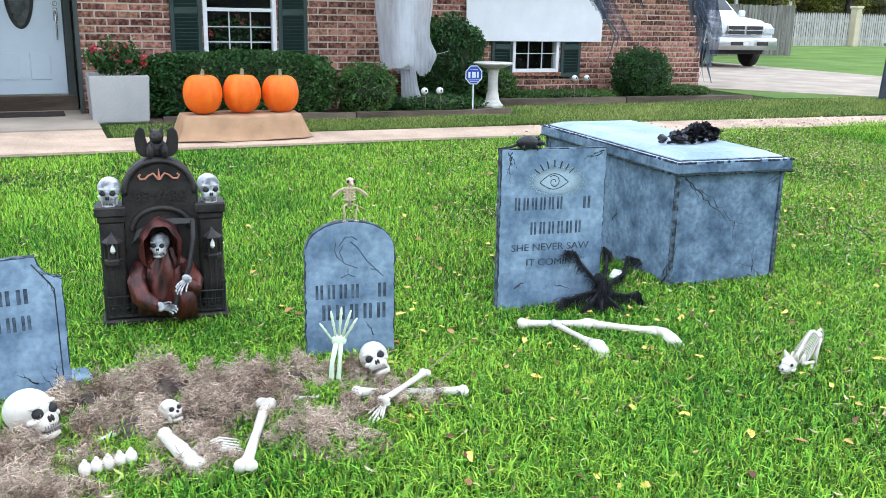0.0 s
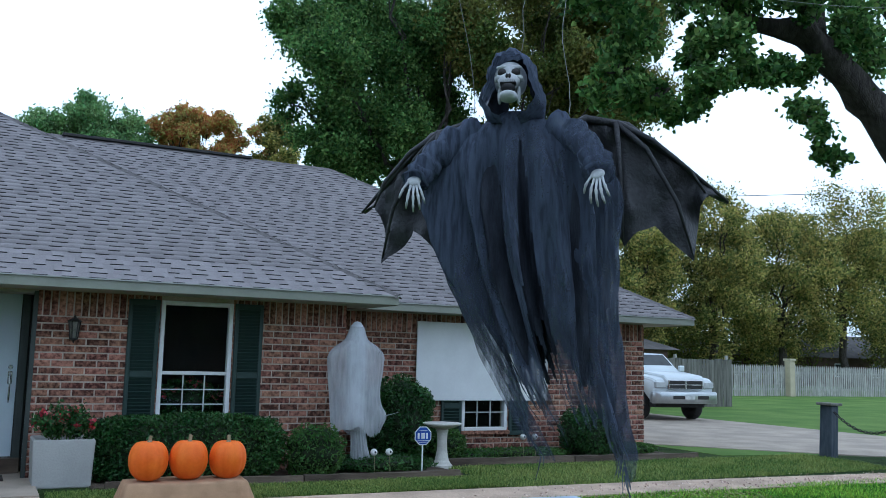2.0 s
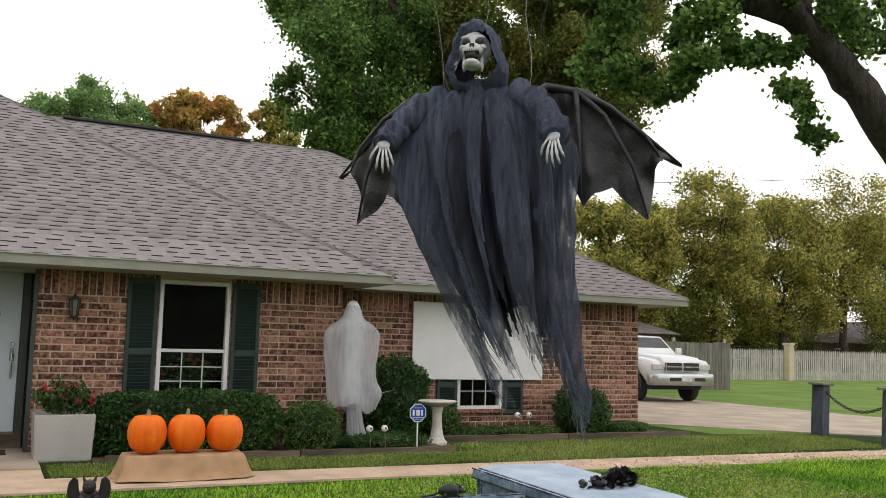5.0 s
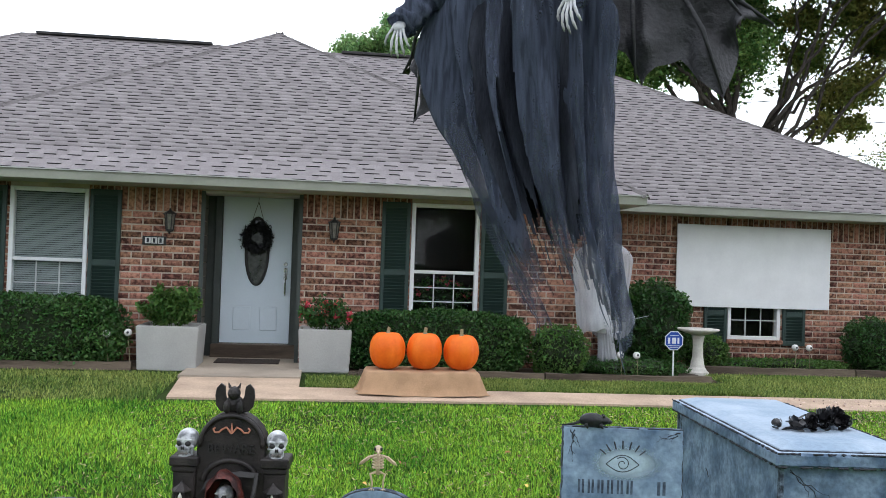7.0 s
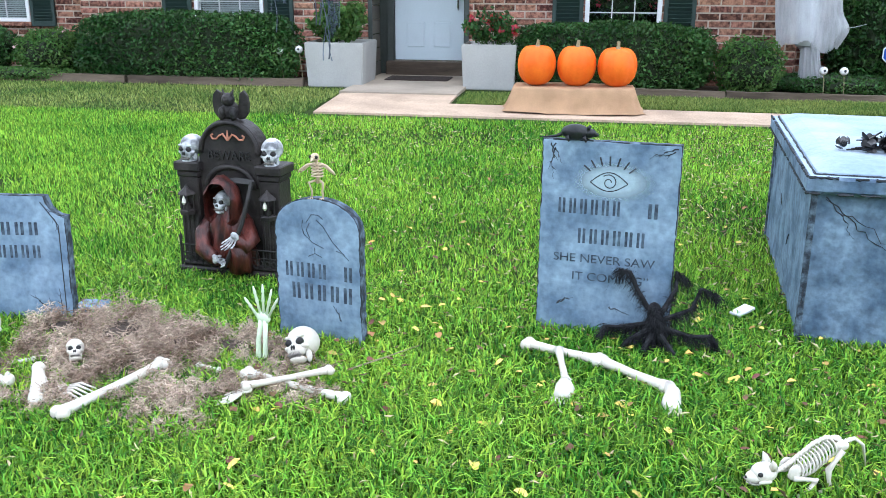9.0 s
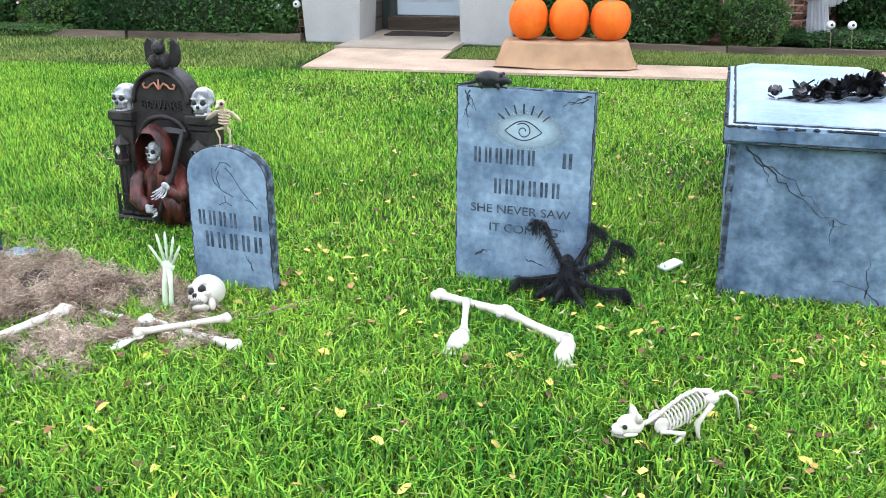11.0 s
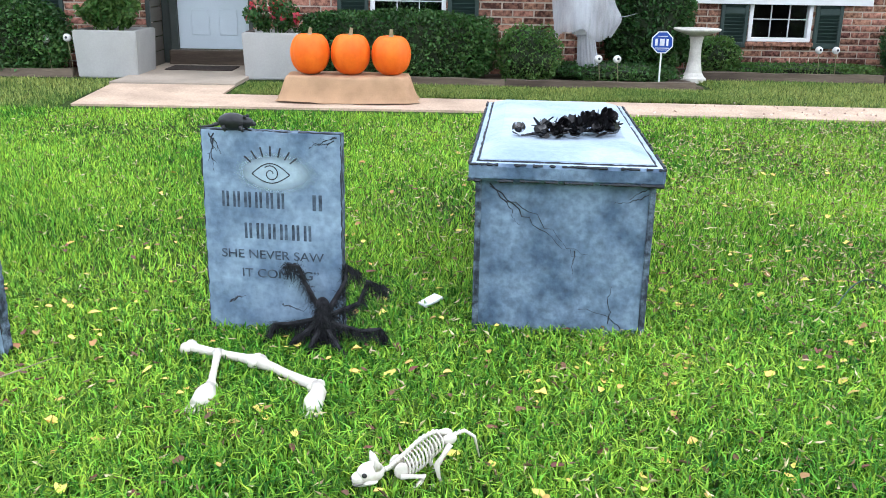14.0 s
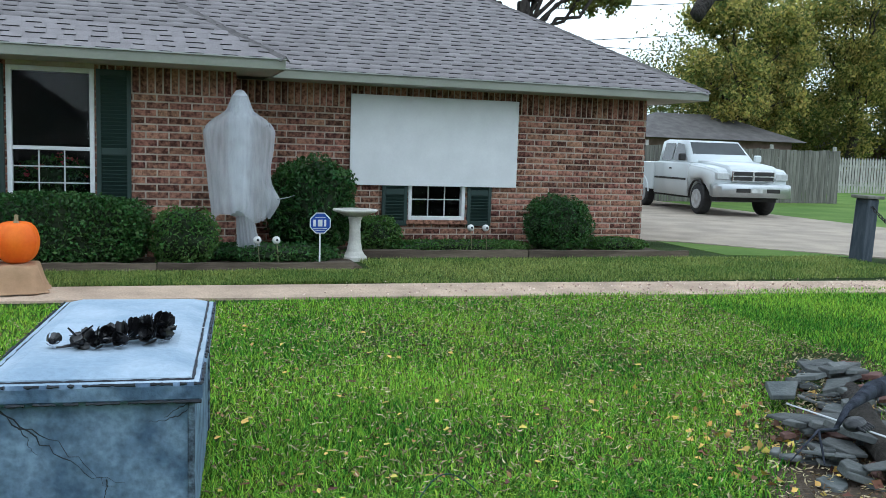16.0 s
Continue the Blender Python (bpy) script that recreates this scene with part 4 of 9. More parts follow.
for k, (x, y, h, sx, sz, key) in enumerate(((36.5, 46, 7.6, 3.4, 4.6, "yellow"), (41.0, 50, 8.0, 3.4, 4.8, "yellow"), (46.5, 48, 9.2, 4.4, 5.6, "yellow"), (54.5, 49, 8.6, 4.4, 5.4, "yellow"), (62.5, 50, 11.5, 5.5, 7.0, "yellow"), (44.0, 56, 6.4, 8.0, 4.6, "olive"), (60.0, 58, 7.0, 8.5, 5.0, "olive"), (33.0, 62, 3.2, 6.0, 2.0, "oak"), (25.0, 66, 3.2, 5.5, 2.0, "oak"), (72.0, 52, 9.0, 6.0, 6.5, "olive"))):
    build_tree((x, y, 0.1), h * 1.4, 0.32, crown(rc, (0, 0, h * 0.9), (sx * 1.1, 3.5, sz * 1.1), 46, sx * 0.32), 0.24, 34000, M[key], "broad tree turning yellow-green in autumn" if key == "yellow" else "dense green tree in the far distance", 50 + k, fork=0.5)


YARD_LEAVES = ((-4.46, 5.1, 0.26), (-4.12, 4.7, 0.22), (-3.75, 5.4, 0.3), (-3.3, 5.15, 0.28), (-2.86, 5.6, 0.34), (-3.48, 4.5, 0.18), (-2.2, 5.7, 0.34), (-1.7, 5.1, 0.3), (-2.57, 5.0, 0.28), (-3.95, 4.3, 0.24), (-4.25, 4.12, 0.26), (-4.6, 4.05, 0.24), (-4.95, 4.0, 0.22), (-5.25, 4.15, 0.26), (-4.05, 4.75, 0.28), (-4.5, 4.5, 0.3), (-5.0, 4.5, 0.3), (-4.2, 5.15, 0.32), (-4.8, 5.15, 0.34), (-5.4, 4.8, 0.32), (-3.8, 5.4, 0.34), (-5.4, 5.5, 0.38))


def build_yard_tree():
    """The tree whose boughs reach over the lawn from beside the stones."""
    rnd, rng = random.Random(77), np.random.default_rng(77)
    t = thing("yard_tree", pose(10.2, 6.0, 0), "yard tree with dark bare boughs and leafy ends", "tree")
    bm = bmesh.new()
    tube(bm, [(0.1, 0, -0.1), (0, 0, 1.2), (-0.1, 0, 2.5), (0.2, 0.1, 4.0), (0.3, 0.1, 6.0)], [0.36, 0.28, 0.25, 0.2, 0.12], 14)
    part("trunk", bm, M["bark"], t, smooth=True)
    for pts, rr in (([(0.0, 0, 2.3), (-0.75, 0, 3.05), (-1.5, 0, 3.75), (-2.05, 0, 4.25), (-2.5, 0, 4.62), (-3.0, 0, 4.95), (-3.6, 0.1, 4.92), (-4.3, 0.1, 5.1), (-5.0, 0.2, 5.4)], (0.22, 0.20, 0.185, 0.175, 0.16, 0.13, 0.085, 0.05, 0.02)),
                    ([(-2.9, 0, 4.85), (-2.88, 0.05, 5.3), (-2.78, 0.1, 5.85), (-3.1, 0.2, 6.8)], (0.12, 0.10, 0.085, 0.04)),
                    ([(-0.05, 0, 2.6), (-1.6, -0.9, 3.6), (-3.3, -1.9, 3.1), (-4.3, -2.45, 2.16), (-4.62, -2.6, 1.99)], (0.09, 0.07, 0.045, 0.03, 0.022)),
                    ([(0.2, 0.1, 4.0), (-0.8, 0.3, 5.2), (-1.8, 0.4, 6.1), (-2.8, 0.6, 6.9)], (0.12, 0.1, 0.07, 0.03))):
        bm = bmesh.new()
        fine = []
        for p, q in zip(pts, pts[1:]):
            for k in range(3):
                fine.append(Vector(p).lerp(Vector(q), k / 3) + Vector([rnd.uniform(-0.03, 0.03) for _ in range(3)]))
        fine.append(Vector(pts[-1]))
        tube(bm, fine, list(np.interp(np.linspace(0, 1, len(fine)), np.linspace(0, 1, len(rr)), rr)), 16)
        for v in bm.verts:
            v.co += Vector((noise.noise(v.co * 5), noise.noise(v.co * 5 + Vector((7, 0, 0))), noise.noise(v.co * 5 + Vector((0, 7, 0))))) * 0.045
        part("bough", bm, M["bark"], t, smooth=True)
    clumps = [((-3.7, 0, 5.35), 0.5), ((-3.0, 0, 4.05), 0.26), ((-2.2, 0, 5.0), 0.42), ((-3.5, 0, 4.45), 0.22), ((-3.0, 0.1, 4.55), 0.2), ((-4.3, 0.3, 5.7), 0.5), ((-2.7, 0.2, 6.1), 0.55), ((-1.7, 0.2, 5.6), 0.5), ((-3.3, 0.2, 6.8), 0.6), ((-1.2, 0, 4.9), 0.35), ((-2.75, 0, 3.72), 0.17)] + [((x, rnd.uniform(-0.3, 0.4), z), r) for x, z, r in YARD_LEAVES]
    cs = []
    for c, r in clumps:
        sub = rng.normal(size=(9, 3))
        sub = sub / np.linalg.norm(sub, axis=1)[:, None] * rng.uniform(0.3, 1, (9, 1)) * r
        bm = bmesh.new()
        for q in sub[:5]:
            tube(bm, [np.array(c) + np.array((0.25, 0, 0.1)), np.array(c) + q * 0.4, np.array(c) + q], [0.014, 0.009, 0.004], 5)
        part("twig", bm, M["bark"], t)
        k = int(1250 * r / 0.4)
        cs.append(np.array(c) + sub[rng.integers(0, 9, k)] + rng.normal(size=(k, 3)) * r * 0.2)
    part_mesh("crown", leaves_mesh("crown", np.concatenate(cs), 0.066, rng, ratio=0.75), M["oak"], t)


build_yard_tree()


def leafy_block(name, m, size, n, leaf, material, label, category="bush", group="", round_=0.0, seed=1, flowers=None):
    """A clipped or rounded shrub: stems, a mass coloured dark as inner shade, many leaves."""
    rng = np.random.default_rng(seed)
    t = thing(name, m, label, category, group)
    sx, sy, sz = size
    p = rng.uniform(-1, 1, (n * 3, 3))
    e = 4.0 if round_ == 0 else 2.2
    rad = (np.abs(p) ** e).sum(1) ** (1 / e)
    p = p[rad > 0.05] / rad[rad > 0.05][:, None]
    p = p[:n] * rng.uniform(0.86, 1.04, (len(p[:n]), 1))
    bump = np.array([noise.noise(Vector(q) * 2.6 + Vector((seed, 0, 0))) for q in p])
    rough_k = 0.22 if round_ else 0.10
    p *= (1 + rough_k * bump)[:, None]
    c = p * np.array([sx / 2, sy / 2, sz / 2]) + np.array([0, 0, sz / 2])
    c = c[c[:, 2] > 0.02]
    part_mesh("foliage", leaves_mesh("foliage", c, leaf, rng), material, t)
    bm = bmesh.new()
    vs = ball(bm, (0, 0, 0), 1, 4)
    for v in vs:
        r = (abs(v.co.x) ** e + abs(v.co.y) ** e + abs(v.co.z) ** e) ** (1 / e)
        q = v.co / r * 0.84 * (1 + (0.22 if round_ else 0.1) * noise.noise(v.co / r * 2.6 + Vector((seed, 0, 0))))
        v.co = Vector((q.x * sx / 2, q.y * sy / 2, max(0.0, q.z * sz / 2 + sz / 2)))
    part("core", bm, M["hedgeshade"], t)
    if flowers:
        k = rng.integers(0, len(c), flowers[1])
        q = c[k]
        q = q[(q[:, 2] > sz * 0.5)]
        fl = np.repeat(q, 6, axis=0) + rng.normal(size=(len(q) * 6, 3)) * 0.014
        tagged(part_mesh("blossom", leaves_mesh("blossom", fl, 0.035, rng, ratio=0.9), flowers[0], t), kind="stuff")
    return t


GH = ground_z(11)
leafy_block("hedge", pose(2.65, 11.55, GH), (2.3, 0.75, 0.78), 15000, 0.05, M["hedge"], "clipped dark green boxwood hedge under the window", "hedge", seed=2)
leafy_block("hedge", pose(-2.72, 11.5, GH), (2.9, 0.75, 0.86), 18000, 0.05, M["hedge"], "long clipped dark green hedge beside the porch", "hedge", seed=3)
leafy_block("shrub", pose(4.2, 11.35, GH), (0.78, 0.6, 0.66), 3000, 0.045, M["lightleaf"], "small loose green shrub in the flower bed", "shrub", round_=1, seed=4, flowers=(M["pinkflower"], 5))
leafy_block("shrub", pose(5.85, 12.45, GH), (1.15, 0.95, 1.25), 8000, 0.06, M["hedge"], "tall dark green shrub at the wall corner", "shrub", round_=2, seed=5)
leafy_block("shrub", pose(9.42, 12.55, GH), (0.95, 0.8, 0.8), 6000, 0.045, M["hedge"], "rounded clipped green shrub against the brick wall", "shrub", round_=1, seed=6)
leafy_block("shrub", pose(6.75, 12.62, GH), (0.7, 0.5, 0.5), 2600, 0.05, M["lightleaf"], "low green shrub behind the birdbath", "shrub", round_=1, seed=7)
leafy_block("shrub", pose(-4.75, 11.7, GH), (0.95, 0.8, 0.62), 4200, 0.05, M["lightleaf"], "loose flowering shrub with pale pink blooms", "shrub", round_=1, seed=8, flowers=(M["pinkflower"], 14))
leafy_block("shrub", pose(-6.2, 11.9, GH), (1.6, 0.8, 0.7), 6000, 0.05, M["hedge"], "dark green bush under the far window", "shrub", round_=1, seed=9)
leafy_block("ground_cover", pose(5.2, 11.7, GH), (1.7, 0.8, 0.22), 4200, 0.045, M["hedge"], "low leafy ground cover in the flower bed", "plants", round_=1, seed=10)
leafy_block("ground_cover", pose(7.9, 12.65, GH), (2.4, 0.6, 0.16), 4200, 0.045, M["lightleaf"], "low green weeds along the wall", "plants", round_=1, seed=11)
leafy_block("ground_cover", pose(10.4, 12.7, GH), (1.1, 0.6, 0.2), 2200, 0.045, M["lightleaf"], "low green weeds along the wall", "plants", round_=1, seed=12)
leafy_block("ground_cover", pose(-5.3, 11.25, GH), (2.2, 0.5, 0.16), 3000, 0.045, M["lightleaf"], "low bright ground cover along the bed edge", "plants", round_=1, seed=13)
for a in ((1.5, 6.2, 10.95, 11.99), (-4.4, -1.0, 11.25, 11.99), (4.9, 11.05, 12.05, 13.1)):
    tagged(part("flower_bed", boxes((*a, GH - 0.05, GH + 0.03), bev=0.02), M["mulch"]), "dark soil flower bed along the house", "flower bed", kind="structure")


def build_timber(a, b, w=0.11, h=0.095):
    a, b = Vector((*a, GH)), Vector((*b, GH))
    d = b - a
    t = pose(*a.lerp(b, 0.5), rz=math.degrees(math.atan2(d.y, d.x)))
    bm = bmesh.new()
    n = max(4, int(d.length / 0.25))
    rnd = random.Random(int(a.x * 100))
    L = d.length / 2
    rings = []
    for k in range(n + 1):
        x = -L + 2 * L * k / n
        j = [rnd.uniform(-0.008, 0.008) for _ in range(4)]
        rings.append([bm.verts.new((x, -w / 2 + j[0], 0)), bm.verts.new((x, -w / 2 + 0.012 + j[1], h + j[2])), bm.verts.new((x, w / 2 - 0.012, h + j[3])), bm.verts.new((x, w / 2, 0))])
    for r0, r1 in zip(rings, rings[1:]):
        for k in range(4):
            bm.faces.new((r0[k], r1[k], r1[(k + 1) % 4], r0[(k + 1) % 4]))
    bm.faces.new(rings[0])
    bm.faces.new(rings[-1][::-1])
    bmesh.ops.recalc_face_normals(bm, faces=bm.faces)
    ob = part("edging_timber", bm, M["timber"])
    ob.matrix_world = t
    tagged(ob, "weathered brown landscape timber edging the flower bed", "timber", "edging timbers")


for a, b in (((1.62, 10.95), (3.9, 10.88)), ((3.92, 10.88), (6.05, 10.82)), ((6.3, 12.05), (8.7, 11.95)), ((8.72, 11.95), (11.1, 11.78)), ((-3.4, 11.18), (-1.1, 11.22)), ((-5.9, 11.14), (-3.45, 11.18))):
    build_timber(a, b)



# ---- materials of the props ----
M.update({
    "foam": mat("painted_foam_stone", (0.075, 0.125, 0.20), (0.235, 0.325, 0.43), rough=0.75, scale=5.5, fine=34, bump=0.35, grain=0.5, lo=0.3, hi=0.6, spec=0.25),
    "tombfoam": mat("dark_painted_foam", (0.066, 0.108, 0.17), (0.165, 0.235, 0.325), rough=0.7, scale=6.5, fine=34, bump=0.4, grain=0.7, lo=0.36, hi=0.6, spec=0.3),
    # Paler copy of the foam: sky light on the lid top, put into colour.
    "foamskylit": mat("skylit_foam_stone", (0.25, 0.335, 0.43), (0.40, 0.48, 0.57), rough=0.8, scale=3.0, fine=45, bump=0.4, grain=0.15, spec=0.25),
    "foamedge": mat("foam_edge", (0.022, 0.03, 0.043), (0.13, 0.18, 0.24), rough=0.9, scale=26, fine=90, bump=0.8, grain=0.4, lo=0.4, hi=0.66),
    "glow": mat("pale_airbrush", (0.38, 0.48, 0.55), (0.32, 0.42, 0.49), rough=0.85, scale=4, fine=45, bump=0.4, grain=0.2, spec=0.2),
    "ink": mat("carved_dark_paint", (0.018, 0.022, 0.03), (0.035, 0.04, 0.05), rough=0.8, scale=20, bump=0.1),
    "fadedink": mat("worn_dark_paint", (0.03, 0.042, 0.065), (0.10, 0.14, 0.19), rough=0.85, scale=30, fine=80, bump=0.2, grain=0.3, lo=0.4, hi=0.7),
    "bone": mat("bone_plastic", (0.66, 0.63, 0.57), (0.56, 0.51, 0.43), rough=0.45, scale=9, fine=60, bump=0.15, grain=0.08),
    "oldbone": mat("aged_bone", (0.62, 0.50, 0.36), (0.48, 0.36, 0.24), rough=0.55, scale=14, fine=60, bump=0.2, grain=0.15),
    "glowbone": mat("green_tinted_bone", (0.66, 0.80, 0.56), (0.70, 0.78, 0.62), rough=0.45, scale=9, bump=0.1, grain=0.06),
    "socket": mat("dark_socket", (0.012, 0.012, 0.014), (0.03, 0.028, 0.026), rough=0.7, scale=10, bump=0),
    "shade": mat("bone_shadow_paint", (0.16, 0.145, 0.13), (0.24, 0.22, 0.2), rough=0.6, scale=20, bump=0.1),
    "resin": mat("dark_resin", (0.010, 0.009, 0.009), (0.036, 0.030, 0.028), rough=0.5, scale=9, fine=70, bump=0.35, grain=0.4, spec=0.3),
    "redrobe": mat("red_painted_robe", (0.012, 0.005, 0.005), (0.12, 0.029, 0.021), rough=0.36, scale=16, fine=70, bump=0.4, grain=0.4, lo=0.32, hi=0.66, stretch=(1.6, 1.6, 0.6)),
    "copper": mat("copper_paint", (0.40, 0.16, 0.10), (0.5, 0.22, 0.14), rough=0.5, scale=10, bump=0.1),
    "silverskull": mat("silver_grey_skull", (0.66, 0.68, 0.70), (0.12, 0.125, 0.135), rough=0.45, scale=22, fine=60, bump=0.3, grain=0.2),
    "maskbone": mat("grey_white_mask", (0.62, 0.63, 0.64), (0.40, 0.41, 0.43), rough=0.5, scale=24, fine=60, bump=0.3, grain=0.15),
    "flame": mat("candle_white", (0.85, 0.83, 0.75), rough=0.4, bump=0),
    "pumpkin": mat("pumpkin_skin", (0.74, 0.12, 0.006), (0.80, 0.17, 0.012), rough=0.5, scale=5, fine=40, bump=0.12, grain=0.08, spec=0.25),
    "stem": mat("pumpkin_stem", (0.30, 0.26, 0.16), (0.20, 0.18, 0.10), rough=0.8, scale=20, bump=0.4),
    "burlap": mat("burlap_cloth", (0.48, 0.30, 0.175), (0.38, 0.235, 0.135), rough=0.95, scale=6, fine=220, bump=0.8, grain=0.25),
    "whitegauze": gauze("white_gauze", (0.66, 0.68, 0.72), 0.36, 0.74, 1.6, thread=0.1, streak=0.1),
    "blackcloth": gauze("black_gauze", (0.092, 0.110, 0.157), -0.18, 0.42, 4.5, thread=0.17, fade=(-0.15, -0.8, 0.48), streak=0.45),
    "whitecloth": mat("white_cloth", (0.60, 0.62, 0.66), (0.52, 0.55, 0.60), rough=0.9, scale=5, fine=60, bump=0.2, grain=0.08),
    "innercloth": mat("inner_black_cloth", (0.018, 0.020, 0.027), (0.055, 0.062, 0.082), rough=0.9, scale=9, fine=120, bump=0.5, stretch=(2, 2, 0.4), grain=0.4, spec=0.1),
    "greygauze": gauze("thin_grey_gauze", (0.12, 0.14, 0.18), 0.0, 0.5, 7.0, thread=0.3),
    "wing": mat("wing_fabric", (0.012, 0.012, 0.014), (0.055, 0.056, 0.062), rough=0.6, scale=6, fine=80, bump=0.5, grain=0.3),
    "fur": mat("black_fur", (0.008, 0.008, 0.010), (0.032, 0.033, 0.037), rough=0.85, scale=25, fine=120, bump=0.8, grain=0.5, spec=0.15),
    "rubber": mat("black_rubber", (0.008, 0.009, 0.011), (0.02, 0.021, 0.024), rough=0.4, scale=12, fine=60, bump=0.3),
    "rose": mat("black_rose_petal", (0.006, 0.006, 0.007), (0.016, 0.015, 0.017), rough=0.35, scale=15, bump=0.15, island=0.3),
    "moss": mat("dried_moss", (0.25, 0.175, 0.125), (0.62, 0.50, 0.39), rough=0.95, scale=7, fine=40, bump=0.3, island=0.4, grain=0.2),
    # Bed colour darkened to paint the shadowed gaps between moss clumps.
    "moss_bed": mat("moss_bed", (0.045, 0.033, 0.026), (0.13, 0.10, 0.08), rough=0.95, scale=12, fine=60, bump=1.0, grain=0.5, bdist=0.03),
    "signblue": mat("sign_blue", (0.012, 0.055, 0.32), (0.016, 0.07, 0.36), rough=0.3, scale=8, bump=0, grain=0.05),
    "signwhite": mat("sign_white", (0.8, 0.82, 0.85), rough=0.3, scale=8, bump=0, grain=0.03),
    "birdbath": mat("weathered_plaster", (0.62, 0.60, 0.55), (0.48, 0.46, 0.42), rough=0.8, scale=7, fine=60, bump=0.4),
    "slate": mat("slate_stone", (0.055, 0.065, 0.065), (0.14, 0.145, 0.14), rough=0.75, scale=6, fine=50, bump=0.6, rnd=0.3, grain=0.25),
    "truckwhite": mat("truck_white_paint", (0.62, 0.66, 0.67), (0.60, 0.64, 0.655), rough=0.25, scale=2, bump=0, grain=0.02, spec=0.6),
    "tyre": mat("tyre_rubber", (0.015, 0.015, 0.016), (0.03, 0.03, 0.03), rough=0.8, scale=12, bump=0.2),
    "carglass": mat("car_glass", (0.018, 0.024, 0.026), (0.03, 0.038, 0.04), rough=0.06, scale=2, bump=0, spec=0.35),
    "rim": mat("dull_steel_rim", (0.42, 0.42, 0.42), (0.30, 0.29, 0.28), rough=0.4, scale=10, bump=0.1),
    "lamp": mat("lamp_lens", (0.5, 0.52, 0.52), (0.4, 0.42, 0.42), rough=0.1, scale=10, bump=0.1, spec=0.7),
    "roofgrey": mat("far_roof", (0.085, 0.078, 0.075), (0.13, 0.12, 0.115), rough=0.95, scale=2, fine=30, bump=0.2),
    "farwall": mat("far_brick", (0.10, 0.065, 0.05), (0.15, 0.10, 0.08), rough=0.9, scale=3, fine=30, bump=0.2),
    "beige": mat("beige_pillar", (0.52, 0.46, 0.32), (0.45, 0.40, 0.28), rough=0.85, scale=3, bump=0.2),
    "string": mat("pale_string", (0.30, 0.30, 0.28), rough=0.8, scale=30, bump=0),
    "cable": mat("dark_cable", (0.03, 0.035, 0.03), rough=0.5, scale=30, bump=0),
    "plaque": mat("plaque_face", (0.6, 0.62, 0.6), rough=0.5, scale=10, bump=0),
    "eye": mat("eyeball_white", (0.8, 0.8, 0.78), rough=0.25, scale=10, bump=0, grain=0.03),
})


def face_mats(ob, *mats):
    for m in mats:
        ob.data.materials.append(m)
    return ob


class Tint:
    """Marks the faces added to a bmesh inside the block with a material index."""

    def __init__(self, bm, idx):
        self.bm, self.idx = bm, idx

    def __enter__(self):
        self.n = len(self.bm.faces)

    def __exit__(self, *a):
        self.bm.faces.ensure_lookup_table()
        for f in self.bm.faces[self.n:]:
            f.material_index = self.idx


def text_part(body, size, material, parent, x, y, z, depth=0.004, name="lettering", squeeze=1.0):
    cu = bpy.data.curves.new("letters", "FONT")
    cu.body, cu.size, cu.extrude, cu.align_x = body, size, depth, "CENTER"
    tmp = new("letters", cu)
    bpy.context.view_layer.update()
    me = bpy.data.meshes.new_from_object(tmp.evaluated_get(bpy.context.evaluated_depsgraph_get()))
    bpy.data.objects.remove(tmp)
    bpy.data.curves.remove(cu)
    me.transform(Matrix.Translation((x, y, z)) @ Euler((radians(90), 0, 0)).to_matrix().to_4x4() @ Matrix.Diagonal((squeeze, 1, 1, 1)))
    return part_mesh(name, me, material, parent)


def bars(parent, x, y, z, w, h, n, material, thick=0.003):
    """Writing that is not lettered: a row of plain upright bars, two for each character."""
    step = w / n
    for k in range(n):
        c = x - w / 2 + step * (k + 0.5)
        for d in (-0.2, 0.2):
            part("name_bar", boxes((c + (d - 0.115) * step, c + (d + 0.115) * step, y - thick, y, z + h * 0.1, z + h * 0.9), bev=0.0012), material, parent)


def stroke(bm, pts, r=0.004, n=5):
    tube(bm, [(x, 0, z) for x, z in pts], r, n)


def crack(bm, rnd, x, z, ang, length, y, w=0.006, depth=2):
    pts = [(x, z)]
    for k in range(16):
        turn = ang + rnd.uniform(-0.75, 0.75)
        x, z = x + math.cos(turn) * length / 16, z + math.sin(turn) * length / 16
        pts.append((x, z))
        if depth and k in (4, 9):
            crack(bm, rnd, x, z, ang + rnd.choice((-0.7, 0.7)), length * 0.22, y, w * 0.5, 0)
    tube(bm, [(a, y, b) for a, b in pts], [w * rnd.uniform(0.35, 0.95) * (1 - 0.045 * k) for k in range(len(pts))], 5)


